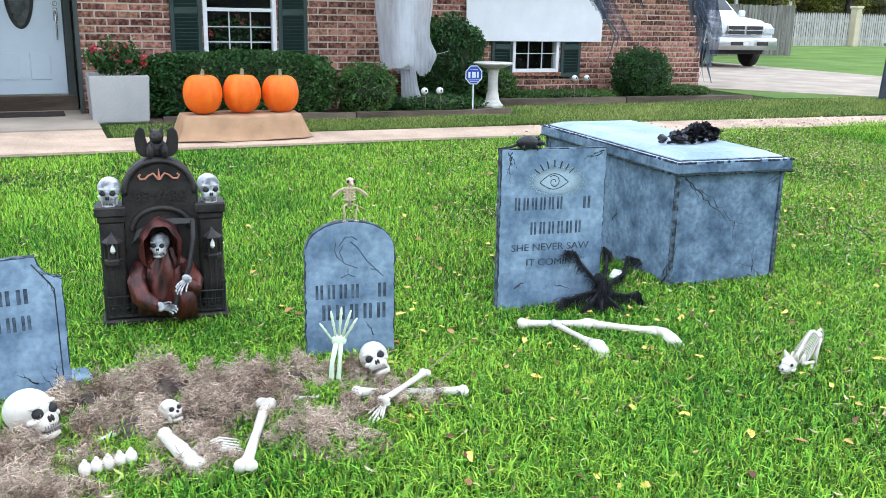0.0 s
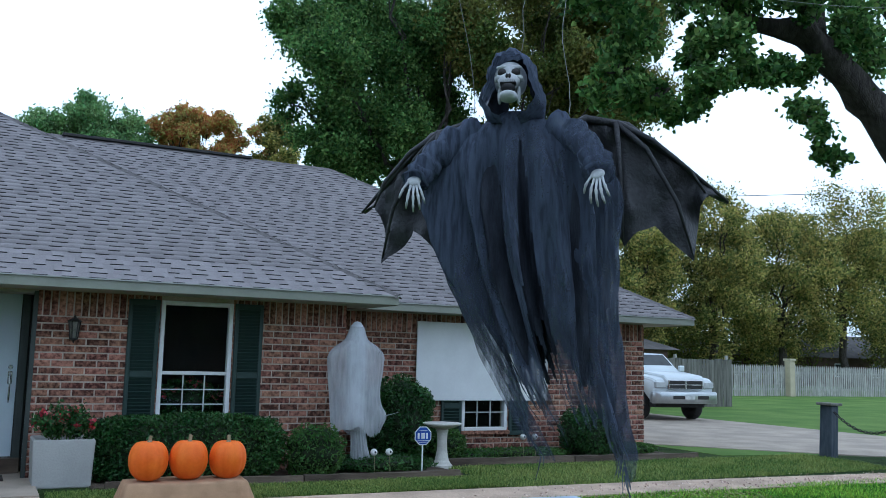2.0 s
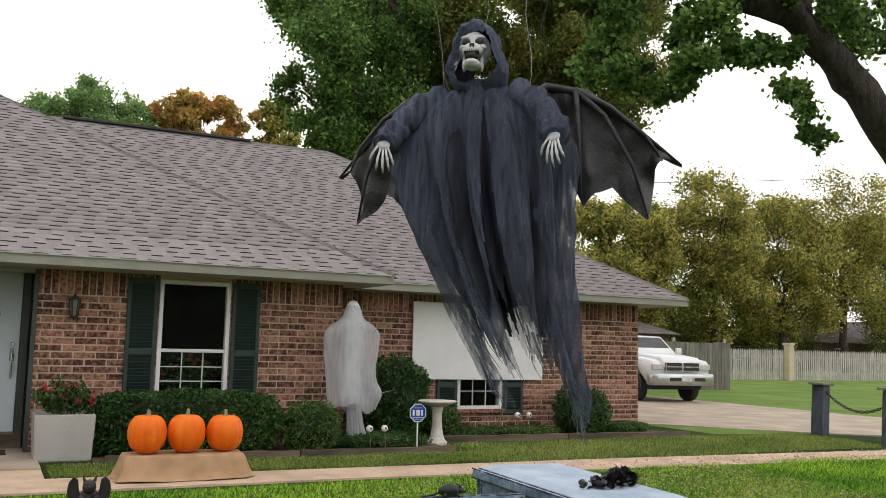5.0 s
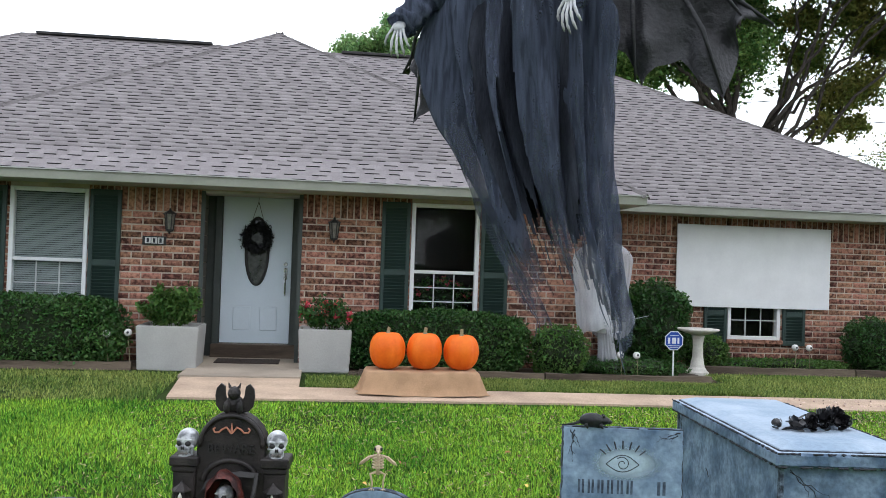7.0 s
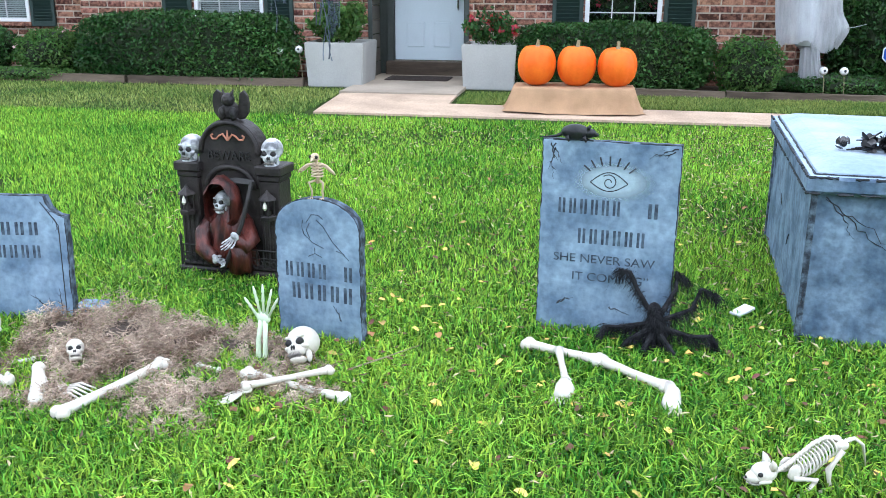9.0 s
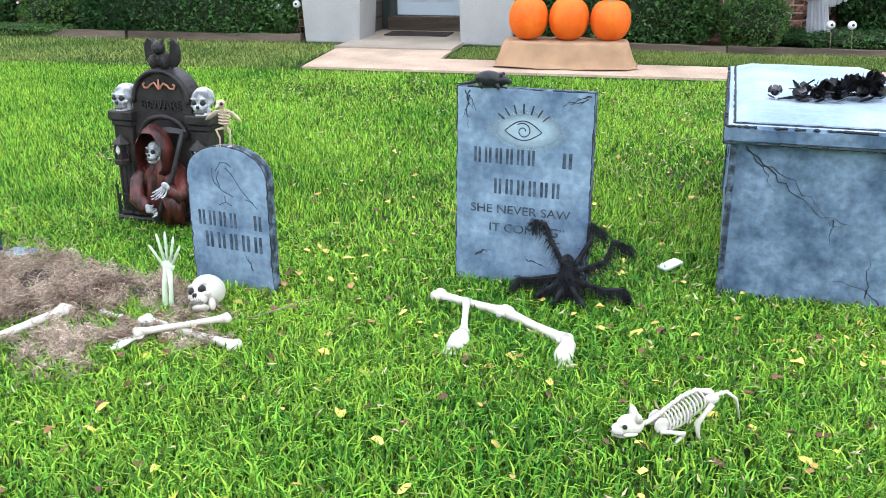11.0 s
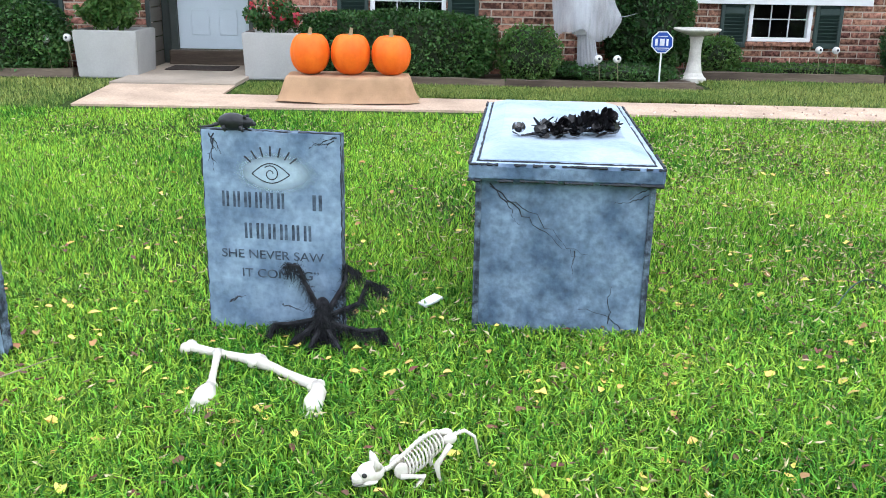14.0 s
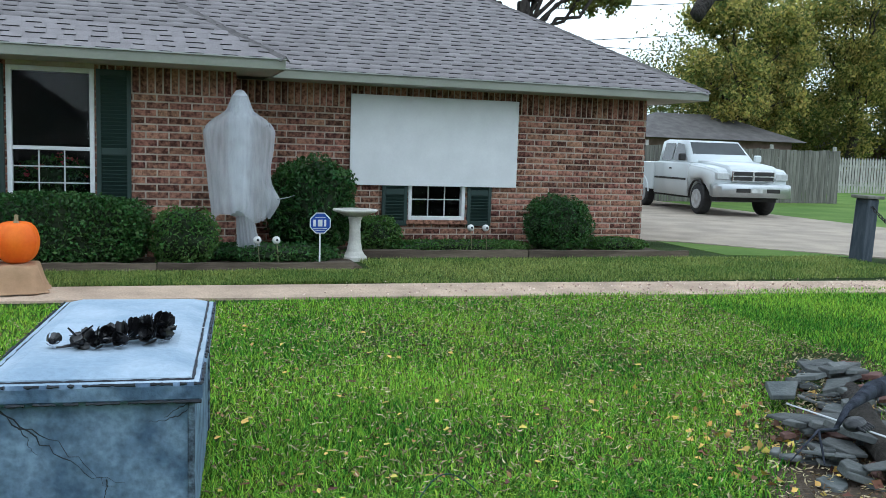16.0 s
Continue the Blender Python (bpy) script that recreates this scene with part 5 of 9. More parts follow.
def add_skull(bm, m, s, jaw=True, gape=0.0):
    """A skull facing -y, s high, with sockets and teeth (material 0 bone, 1 dark, 2 grey)."""
    b = bmesh.new()
    vs = ball(b, (0, 0.06, 0.62), (0.36, 0.46, 0.37), 3)
    for v in vs:
        if v.co.y < -0.1 and v.co.z < 0.62:
            v.co.x *= 0.84
    ball(b, (0, -0.26, 0.36), (0.25, 0.17, 0.2), 2)
    for s_ in (-1, 1):
        ball(b, (s_ * 0.21, -0.25, 0.42), (0.11, 0.12, 0.07), 2)
        ball(b, (s_ * 0.14, -0.33, 0.66), (0.14, 0.07, 0.05), 2)
    if jaw:
        ball(b, (0, -0.22, 0.12 - gape), (0.21, 0.2, 0.10), 2)
        for s_ in (-1, 1):
            ball(b, (s_ * 0.2, -0.05, 0.22 - gape * 0.5), (0.05, 0.12, 0.17 + gape * 0.5), 2)
    with Tint(b, 1):
        for s_ in (-1, 1):
            ball(b, (s_ * 0.145, -0.335, 0.53), (0.105, 0.09, 0.095), 2)
        ball(b, (-0.03, -0.42, 0.385), (0.035, 0.04, 0.07), 1)
        ball(b, (0.03, -0.42, 0.385), (0.035, 0.04, 0.07), 1)
        if gape:
            ball(b, (0, -0.3, 0.2 - gape * 0.4), (0.16, 0.14, 0.05 + gape * 0.42), 2)
    with Tint(b, 2):
        box(b, -0.17, 0.17, -0.425, -0.3, 0.205, 0.225)
        for k in range(-3, 4):
            box(b, k * 0.045 - 0.004, k * 0.045 + 0.004, -0.43 + 0.012 * abs(k), -0.3, 0.15, 0.29)
    me = bpy.data.meshes.new("tmp")
    b.transform(m @ Matrix.Scale(s, 4))
    b.to_mesh(me)
    b.free()
    bm.from_mesh(me)
    bpy.data.meshes.remove(me)


def add_hand(bm, m, s, spread=0.5, palm=True, curl=0.0):
    """Skeleton hand pointing along +z, palm to -y; curl bends the fingers to the palm."""
    b = bmesh.new()
    if palm:
        ball(b, (0, 0, 0.18), (0.2, 0.07, 0.16), 2)
    for k, (a, l) in enumerate(((-0.75, 0.55), (-0.28, 0.8), (0.0, 0.88), (0.26, 0.82), (0.52, 0.66))):
        a *= spread * 1.4
        pos, pts, bend = Vector((a * 0.28, 0, 0.2)), [], 0.08
        pts.append(pos.copy())
        for step, more in ((0.45, 0), (0.05, 0.75), (0.24, 0), (0.04, 0.75), (0.22, 0)):
            bend += more * curl
            pos = pos + Vector((math.sin(a) * math.cos(bend), -math.sin(bend), math.cos(a) * math.cos(bend))) * l * step
            pts.append(pos.copy())
        tube(b, pts, [0.04, 0.03, 0.045, 0.028, 0.04, 0.018], 6)
    me = bpy.data.meshes.new("tmp")
    b.transform(m @ Matrix.Scale(s, 4))
    b.to_mesh(me)
    b.free()
    bm.from_mesh(me)
    bpy.data.meshes.remove(me)


def add_bone(bm, a, b, r, knob=1.9):
    a, b = Vector(a), Vector(b)
    d = (b - a).normalized()
    side = d.cross(Vector((0, 0, 1))).normalized()
    tube(bm, [a, a.lerp(b, 0.12), a.lerp(b, 0.5), a.lerp(b, 0.88), b], [r * 1.4, r * 1.05, r * 0.85, r * 1.05, r * 1.4], 10)
    for e, s in ((a, -1), (b, 1)):
        for k in (-1, 1):
            ball(bm, e + side * k * r * 0.8 + d * s * r * 0.3, r * knob * 0.72, 2)


def bone_object(name, bm, label, category="bone", material=None, group=""):
    ob = part(name, bm, None, smooth=True)
    ob.data.materials.append(material or M["bone"])
    for m in (M["socket"], M["shade"]):
        ob.data.materials.append(m)
    return tagged(ob, label, category, group)


# ---- tombstones ----
def worn_edge(name, pts, parent, seed, r=0.0042, gap=0.3):
    """Broken dark brush strokes along an edge, given as points in space."""
    rnd = random.Random(seed)
    bm = bmesh.new()
    run = []
    line = []
    for p, q in zip(pts, pts[1:]):
        p, q = Vector(p), Vector(q)
        n = max(1, int((q - p).length / 0.012))
        line += [p.lerp(q, k / n) for k in range(n)]
    line.append(Vector(pts[-1]))
    for p in line:
        if rnd.random() < gap * 0.35:
            if len(run) > 2:
                tube(bm, run, [r * rnd.uniform(0.3, 1.0) for _ in run], 5)
            run = []
        else:
            run.append(p + Vector([rnd.uniform(-0.0012, 0.0012) for _ in range(3)]))
    if len(run) > 2:
        tube(bm, run, [r * rnd.uniform(0.3, 1.0) for _ in run], 5)
    return part(name, bm, M["ink"], parent)


def stone_body(outline, thick, parent, bev=0.006):
    bm = prism(bmesh.new(), outline, 0, thick, bev)
    bm.faces.ensure_lookup_table()
    for f in bm.faces:
        if abs(f.normal.y) < 0.9:
            f.material_index = 1
    ob = part("slab", bm, M["foam"], parent)
    ob.data.materials.append(M["foamedge"])
    ring = [(x * 0.992, 0.003, z) for x, z in outline if z > -0.01]
    worn_edge("painted_edge", ring, parent, len(outline))
    return ob


def rough_edge(outline, rnd, step=0.02, amp=0.0022):
    out = []
    n = len(outline)
    for i in range(n):
        a, b = Vector(outline[i]), Vector(outline[(i + 1) % n])
        k = max(1, int((b - a).length / step))
        for j in range(k):
            p = a.lerp(b, j / k)
            if j:
                p += Vector((rnd.uniform(-amp, amp), rnd.uniform(-amp, amp)))
            out.append((p.x, p.y))
    return out


def build_claire():
    ang = math.degrees(math.atan2(3.905 - 3.985, 2.805 - 2.26))
    t = thing("tombstone", pose(2.535, 3.945, 0, rx=-1.0, rz=ang), "tall blue-grey foam tombstone with an eye and dark lettering", "tombstone", "tombstones")
    rnd = random.Random(3)
    w, h = 0.275, 0.815
    stone_body(rough_edge([(-w, -0.02), (w, -0.02), (w, h), (-w, h)], rnd), 0.055, t)
    disc = bmesh.new()
    vs = [disc.verts.new((0.02 + 0.17 * math.cos(a), -0.0015, 0.655 + 0.085 * math.sin(a))) for a in (2 * math.pi * k / 48 for k in range(48))]
    disc.faces.new(vs)
    soft = M["glow"].copy()
    soft.name = "soft_airbrush"
    N, L = soft.node_tree.nodes, soft.node_tree.links
    co, mp, gr, rp = N.new("ShaderNodeTexCoord"), N.new("ShaderNodeMapping"), N.new("ShaderNodeTexGradient"), N.new("ShaderNodeValToRGB")
    mp.inputs["Location"].default_value, mp.inputs["Scale"].default_value = (-0.02 / 0.17, 0, -0.655 / 0.085), (1 / 0.17, 1, 1 / 0.085)
    gr.gradient_type = "SPHERICAL"
    L.new(co.outputs["Object"], mp.inputs[0])
    L.new(mp.outputs[0], gr.inputs[0])
    rp.color_ramp.elements[1].position = 0.55
    L.new(gr.outputs[1], rp.inputs[0])
    L.new(rp.outputs[0], N["Principled BSDF"].inputs["Alpha"])
    part("airbrushed_patch", disc, soft, t, "pale airbrushed patch behind the eye")
    eye = bmesh.new()
    up = [(-0.075 + 0.15 * k / 16, 0.65 + 0.042 * math.sin(math.pi * k / 16)) for k in range(17)]
    lo = [(-0.075 + 0.15 * k / 16, 0.65 - 0.034 * math.sin(math.pi * k / 16)) for k in range(17)]
    stroke(eye, up, 0.003)
    stroke(eye, lo, 0.003)
    stroke(eye, [((0.008 + 0.0045 * a) * math.cos(a * 1.5), 0.652 + (0.008 + 0.0045 * a) * math.sin(a * 1.5)) for a in (k * 0.25 for k in range(24))], 0.003)
    for k in range(7):
        a = radians(35 + 110 * k / 6)
        stroke(eye, [(0.085 * math.cos(a) * 1.1, 0.66 + 0.06 * math.sin(a)), (0.115 * math.cos(a) * 1.1, 0.66 + 0.098 * math.sin(a))], 0.0035)
    part("eye_drawing", eye, M["ink"], t)
    bars(t, -0.075, 0.001, 0.508, 0.265, 0.078, 6, M["fadedink"])
    bars(t, 0.18, 0.001, 0.508, 0.06, 0.078, 1, M["fadedink"])
    bars(t, 0.02, 0.001, 0.385, 0.285, 0.078, 6, M["fadedink"])
    text_part("SHE NEVER SAW", 0.05, M["fadedink"], t, -0.005, 0.001, 0.312, squeeze=1.12)
    text_part("IT COMING\u201d", 0.05, M["fadedink"], t, 0.025, 0.001, 0.235, squeeze=1.12)
    for x, z, a, l in ((-0.22, 0.80, -1.6, 0.16), (-0.22, 0.78, -2.0, 0.1), (-0.24, 0.8, -1.0, 0.1), (0.26, 0.80, 3.7, 0.13), (0.25, 0.79, 3.3, 0.09), (-0.19, 0.13, 0.2, 0.08), (-0.19, 0.12, 0.5, 0.06), (0.03, 0.13, -0.4, 0.1)):
        bm = bmesh.new()
        crack(bm, rnd, x, z, a, l, 0.0, 0.0045)
        part("painted_crack", bm, M["ink"], t)
    return t


def build_neve():
    ang = math.degrees(math.atan2(-0.07, 0.37))
    t = thing("tombstone", pose(1.40, 3.685, 0, rz=ang), "round-topped blue-grey foam tombstone with a carved bird", "tombstone", "tombstones")
    rnd = random.Random(4)
    w = 0.188
    arc = [(w * math.cos(a), 0.465 + 0.135 * math.sin(a) ** 0.9) for a in (math.pi * k / 20 for k in range(21))]
    stone_body(rough_edge([(-w, -0.02), (w, -0.02)] + arc, rnd, 0.02, 0.003), 0.055, t)
    bird = bmesh.new()
    for pts in ([(-0.045, 0.50), (-0.02, 0.535), (0.01, 0.535), (0.03, 0.52)], [(-0.06, 0.51), (-0.065, 0.48), (-0.055, 0.45), (-0.02, 0.42), (0.03, 0.40)], [(0.0, 0.515), (0.03, 0.49), (0.07, 0.43), (0.11, 0.39), (0.14, 0.36)], [(-0.03, 0.50), (-0.045, 0.47), (-0.03, 0.435)], [(-0.01, 0.40), (-0.01, 0.375), (-0.04, 0.36)], [(-0.01, 0.375), (0.02, 0.362)], [(0.085, 0.395), (0.12, 0.385)]):
        stroke(bird, pts, 0.0022)
    part("bird_drawing", bird, M["fadedink"], t)
    bars(t, -0.055, 0.001, 0.262, 0.2, 0.078, 4, M["fadedink"])
    bars(t, 0.135, 0.001, 0.262, 0.055, 0.078, 1, M["fadedink"])
    bars(t, 0.015, 0.001, 0.168, 0.29, 0.085, 5, M["fadedink"])
    bm = bmesh.new()
    crack(bm, rnd, 0.1, 0.1, 2.2, 0.08, 0.0, 0.004)
    part("painted_crack", bm, M["ink"], t)


def build_myra():
    ang = math.degrees(math.atan2(0.046, 0.414))
    t = thing("tombstone", pose(0.085, 3.666, 0, rx=-3, rz=ang), "blue-grey foam tombstone with notched upper corners", "tombstone", "tombstones")
    rnd = random.Random(5)
    w, h = 0.215, 0.555
    c = 0.085
    right = [(w, h - c)] + [(w - c * math.sin(a) * 0.9 - 0.004, h - c * math.cos(a)) for a in (math.pi / 2 * k / 5 for k in range(1, 5))] + [(w - c, h)]
    left = [(-x, z) for x, z in right[::-1]]
    stone_body(rough_edge([(-w, -0.02), (w, -0.02)] + right + left, rnd, 0.025, 0.002), 0.055, t)
    ln = bmesh.new()
    for s in (-1, 1):
        stroke(ln, [(s * (w - 0.028), 0.03), (s * (w - 0.03), h - c - 0.04), (s * (w - 0.06), h - 0.08), (s * (w - 0.1), h - 0.025)], 0.0025)
    part("border_line", ln, M["ink"], t)
    bars(t, -0.015, 0.001, 0.38, 0.24, 0.07, 4, M["fadedink"])
    bars(t, -0.02, 0.001, 0.28, 0.25, 0.07, 5, M["fadedink"])
    for x, z, a, l in ((0.19, 0.03, 2.3, 0.13), (0.17, 0.05, 1.9, 0.12), (0.1, 0.08, 2.6, 0.09), (0.14, 0.5, -0.5, 0.1), (0.15, 0.49, -1.2, 0.12), (-0.2, 0.03, 0.4, 0.1)):
        bm = bmesh.new()
        crack(bm, rnd, x, z, a, l, 0.0, 0.004)
        part("painted_crack", bm, M["ink"], t)
    part("prop_block", boxes((0.17, 0.3, 0.06, 0.2, -0.01, 0.05), bev=0.006), M["foam"], t)


def build_rip():
    t = thing("tombstone", pose(-0.575, 4.0, 0, rz=8) @ Matrix.Diagonal((0.8, 1, 1, 1)), "grey moulded tombstone with a skull and scrolled sides", "tombstone", "tombstones")
    half = [(0.2, -0.02), (0.2, 0.06), (0.18, 0.08), (0.185, 0.13), (0.15, 0.16), (0.135, 0.24), (0.165, 0.31), (0.185, 0.34), (0.185, 0.38), (0.13, 0.40), (0.115, 0.43), (0.10, 0.47), (0.06, 0.5), (0.0, 0.512)]
    grey = mat("grey_stone_resin", (0.07, 0.09, 0.115), (0.16, 0.19, 0.225), rough=0.8, scale=8, fine=60, bump=0.5)
    part("slab", prism(bmesh.new(), half + [(-x, z) for x, z in half[-2::-1]], 0, 0.075, 0.008), grey, t)
    bm = bmesh.new()
    add_skull(bm, pose(0, 0.02, 0.30), 0.13)
    ob = part("skull", bm, grey, t, smooth=True)
    ob.data.materials.append(M["socket"])
    ob.data.materials.append(M["shade"])
    bm = bmesh.new()
    for s in (-1, 1):
        stroke(bm, [(s * (0.11 - 0.012 * math.cos(a) * a / 2), 0.455 + 0.012 * math.sin(a) * a / 2) for a in (k * 0.5 for k in range(10))], 0.006)
        add_hand(bm, pose(s * 0.1, -0.01, 0.38, rx=180), 0.07)
    part("relief", bm, grey, t)
    text_part("RIP", 0.085, M["ink"], t, 0.0, 0.0, 0.2)
    arm = thing("fallen_tombstone", pose(-0.52, 4.5, 0, rz=14) @ Matrix.Diagonal((1, 1, 0.8, 1)), "grey curled stone arm piece of another tombstone", "tombstone")
    bm = bmesh.new()
    tube(bm, [(-0.2, 0, 0.0), (-0.16, 0, 0.22), (-0.05, 0, 0.33), (0.1, 0, 0.36), (0.2, 0, 0.34)], [0.06, 0.05, 0.045, 0.04, 0.03], 10)
    tube(bm, [(-0.12, 0.02, 0.0), (-0.08, 0.02, 0.2), (0.05, 0.02, 0.28), (0.2, 0.02, 0.28)], [0.05, 0.04, 0.035, 0.025], 10)
    part("scroll", bm, grey, arm, smooth=True)


def build_beware():
    ang = math.degrees(math.atan2(-0.03, 0.57))
    t = thing("beware_monument", pose(0.745, 4.42, 0, rz=ang - 3), "dark resin tombstone with a hooded reaper, two skulls and lanterns", "monument", "tombstones")
    bm = boxes((-0.28, 0.28, -0.07, 0.13, -0.02, 0.055), (-0.265, 0.265, -0.055, 0.12, 0.055, 0.075), bev=0.008)
    part("base", bm, M["resin"], t)
    arch = [(-0.165, 0.05), (0.165, 0.05), (0.165, 0.62)] + [(0.165 * math.cos(a), 0.62 + 0.165 * math.sin(a)) for a in (math.pi * k / 18 for k in range(1, 18))] + [(-0.165, 0.62)]
    part("arched_slab", prism(bmesh.new(), arch, 0.0, 0.1, 0.006), M["resin"], t)
    rim = bmesh.new()
    tube(rim, [(0.15 * math.cos(a), -0.004, 0.62 + 0.15 * math.sin(a)) for a in (math.pi * k / 24 for k in range(25))], 0.012, 8)
    tube(rim, [(0.128 * math.cos(a), -0.004, 0.455 + 0.1 * math.sin(a)) for a in (math.pi * k / 24 for k in range(25))], 0.014, 8)
    part("arch_moulding", rim, M["resin"], t, smooth=True)
    orn = bmesh.new()
    for s in (-1, 1):
        tube(orn, [(s * x, -0.008, z) for x, z in ((0.005, 0.69), (0.025, 0.715), (0.045, 0.705), (0.06, 0.69), (0.08, 0.69), (0.088, 0.705), (0.078, 0.712))], 0.005, 6)
    tube(orn, [(0, -0.008, 0.685), (0, -0.008, 0.735)], [0.008, 0.002], 6)
    part("scroll_ornament", orn, M["copper"], t)
    text_part("BEWARE", 0.062, M["black"], t, 0, -0.001, 0.59, 0.008, squeeze=0.95)
    for s in (-1, 1):
        c0 = s * 0.215
        part("column", boxes((c0 - 0.052, c0 + 0.052, -0.03, 0.1, 0.07, 0.5), bev=0.006), M["resin"], t)
        part("collar", boxes((c0 - 0.058, c0 + 0.058, -0.036, 0.106, 0.5, 0.53), bev=0.006), M["resin"], t)
        part("capital", boxes((c0 - 0.068, c0 + 0.068, -0.046, 0.116, 0.53, 0.575), bev=0.006), M["resin"], t)
        for k in range(4):
            part("flute", boxes((c0 - 0.045 + k * 0.026, c0 - 0.033 + k * 0.026, -0.034, -0.028, 0.09, 0.33), bev=0.002), M["resin"], t)
        sk = bmesh.new()
        add_skull(sk, pose(s * 0.215, 0.02, 0.56, rz=s * 8), 0.142)
        ob = part("skull", sk, M["silverskull"], t, "silver-white skull finial", smooth=True)
        ob.data.materials.append(M["socket"])
        ob.data.materials.append(M["shade"])
        lan = part("lantern", lathe(bmesh.new(), [(0.004, 0.465), (0.014, 0.45), (0.045, 0.425), (0.047, 0.42), (0.036, 0.418)], 6, (c0, -0.055, 0)), M["resin"], t)
        for k in range(6):
            a = math.pi / 3 * k
            bar = bmesh.new()
            tube(bar, [(c0 + 0.034 * math.cos(a), -0.055 + 0.034 * math.sin(a), 0.34), (c0 + 0.034 * math.cos(a), -0.055 + 0.034 * math.sin(a), 0.42)], 0.004, 5)
            part("bar", bar, M["resin"], lan)
        part("lantern_base", lathe(bmesh.new(), [(0.04, 0.32), (0.042, 0.34), (0.036, 0.345)], 6, (c0, -0.055, 0)), M["resin"], lan)
        part("candle", lathe(bmesh.new(), [(0.022, 0.343), (0.022, 0.37), (0.012, 0.374)], 10, (c0, -0.055, 0)), M["resin"], lan)
        fl = lathe(bmesh.new(), [(0.003, 0.372), (0.012, 0.384), (0.009, 0.4), (0.001, 0.418)], 8, (s * 0.215, -0.084, 0))
        part("candle_flame", fl, M["flame"], lan, "white plastic candle flame")
        fn = bmesh.new()
        for k in range(5):
            x = s * (0.115 + k * 0.034)
            tube(fn, [(x, -0.064, 0.07), (x, -0.064, 0.165)], 0.0035, 5)
            if k < 4:
                tube(fn, [(x + s * (0.017 + 0.011 * math.cos(a)), -0.064, 0.1 + 0.013 * math.sin(a)) for a in (2 * math.pi * j / 10 for j in range(11))], 0.0025, 5)
        tube(fn, [(s * 0.105, -0.064, 0.165), (s * 0.262, -0.064, 0.165)], 0.004, 5)
        tube(fn, [(s * 0.105, -0.064, 0.125), (s * 0.262, -0.064, 0.125)], 0.003, 5)
        tube(fn, [(s * 0.262, -0.064, 0.06), (s * 0.262, -0.064, 0.2)], 0.006, 6)
        ball(fn, (s * 0.262, -0.064, 0.205), (0.012, 0.008, 0.014), 1)
        tube(fn, [(s * 0.262, -0.064, 0.21), (s * 0.262, -0.064, 0.235)], [0.004, 0.001], 5)
        part("railing", fn, M["black"], t, "small black wrought railing")
    # hooded figure in relief
    fig = bmesh.new()
    rings = []
    for z, rx, ry, y in ((0.072, 0.125, 0.075, -0.02), (0.11, 0.128, 0.085, -0.025), (0.16, 0.118, 0.088, -0.025), (0.21, 0.11, 0.085, -0.025), (0.26, 0.112, 0.082, -0.025), (0.295, 0.108, 0.078, -0.022), (0.325, 0.085, 0.07, -0.02), (0.35, 0.06, 0.06, -0.02), (0.38, 0.05, 0.05, -0.02)):
        ring = []
        for k in range(72):
            a = 2 * math.pi * k / 72
            f = 1 + 0.10 * math.sin(a * 7 + z * 16) + 0.07 * math.sin(a * 15 - z * 34) + 0.05 * noise.noise(Vector((a * 4, z * 30, 0)))
            ring.append(fig.verts.new((rx * f * math.cos(a), y + ry * f * math.sin(a), z)))
        rings.append(ring)
    for r0, r1 in zip(rings, rings[1:]):
        for k in range(72):
            fig.faces.new((r0[k], r0[(k + 1) % 72], r1[(k + 1) % 72], r1[k]))
    # hood: a peaked shell left open in front, falling on the shoulders
    prev = None
    for k in range(29):
        a = radians(-58 + 296 * k / 28)
        peak = 1 + 0.16 * max(0.0, math.sin(a)) ** 6
        drop = max(0.0, -math.sin(a)) * 0.05
        cur = []
        for i, q in enumerate((0.82, 0.98, 1.06, 1.02, 0.85, 0.45)):
            w = 1 + 0.05 * math.sin(a * 7 + i * 0.9)
            cur.append(fig.verts.new((-0.012 + 0.086 * math.cos(a) * q * w * (1 + drop * 5), -0.13 + 0.027 * i, 0.412 + 0.094 * peak * math.sin(a) * q * w - drop)))
        if prev:
            for i in range(5):
                fig.faces.new((prev[i], prev[i + 1], cur[i + 1], cur[i]))
        prev = cur
    for pts, rr in (([(-0.09, -0.04, 0.305), (-0.125, -0.075, 0.235), (-0.105, -0.115, 0.17), (-0.05, -0.13, 0.135), (-0.03, -0.135, 0.13)], [0.035, 0.042, 0.044, 0.036, 0.026]), ([(0.09, -0.04, 0.30), (0.125, -0.08, 0.225), (0.115, -0.115, 0.2), (0.09, -0.13, 0.225), (0.078, -0.135, 0.245)], [0.035, 0.044, 0.046, 0.036, 0.024]), ([(0.08, -0.11, 0.2), (0.085, -0.105, 0.14), (0.075, -0.09, 0.075)], [0.05, 0.048, 0.06])):
        n0 = len(fig.verts)
        tube(fig, pts, rr, 16)
        fig.verts.ensure_lookup_table()
        for v in fig.verts[n0:]:
            v.co += Vector((noise.noise(v.co * 40), noise.noise(v.co * 40 + Vector((9, 0, 0))), noise.noise(v.co * 40 + Vector((0, 9, 0))))) * 0.012
    robe = part("reaper_robe", fig, M["redrobe"], t, "dark red painted hooded robe", smooth=True)
    sk = bmesh.new()
    add_skull(sk, pose(-0.016, -0.062, 0.335, rx=-6, rz=-14), 0.118)
    ob = part("reaper_skull", sk, M["silverskull"], t, "silver skull face in the hood", smooth=True)
    ob.data.materials.append(M["socket"])
    ob.data.materials.append(M["shade"])
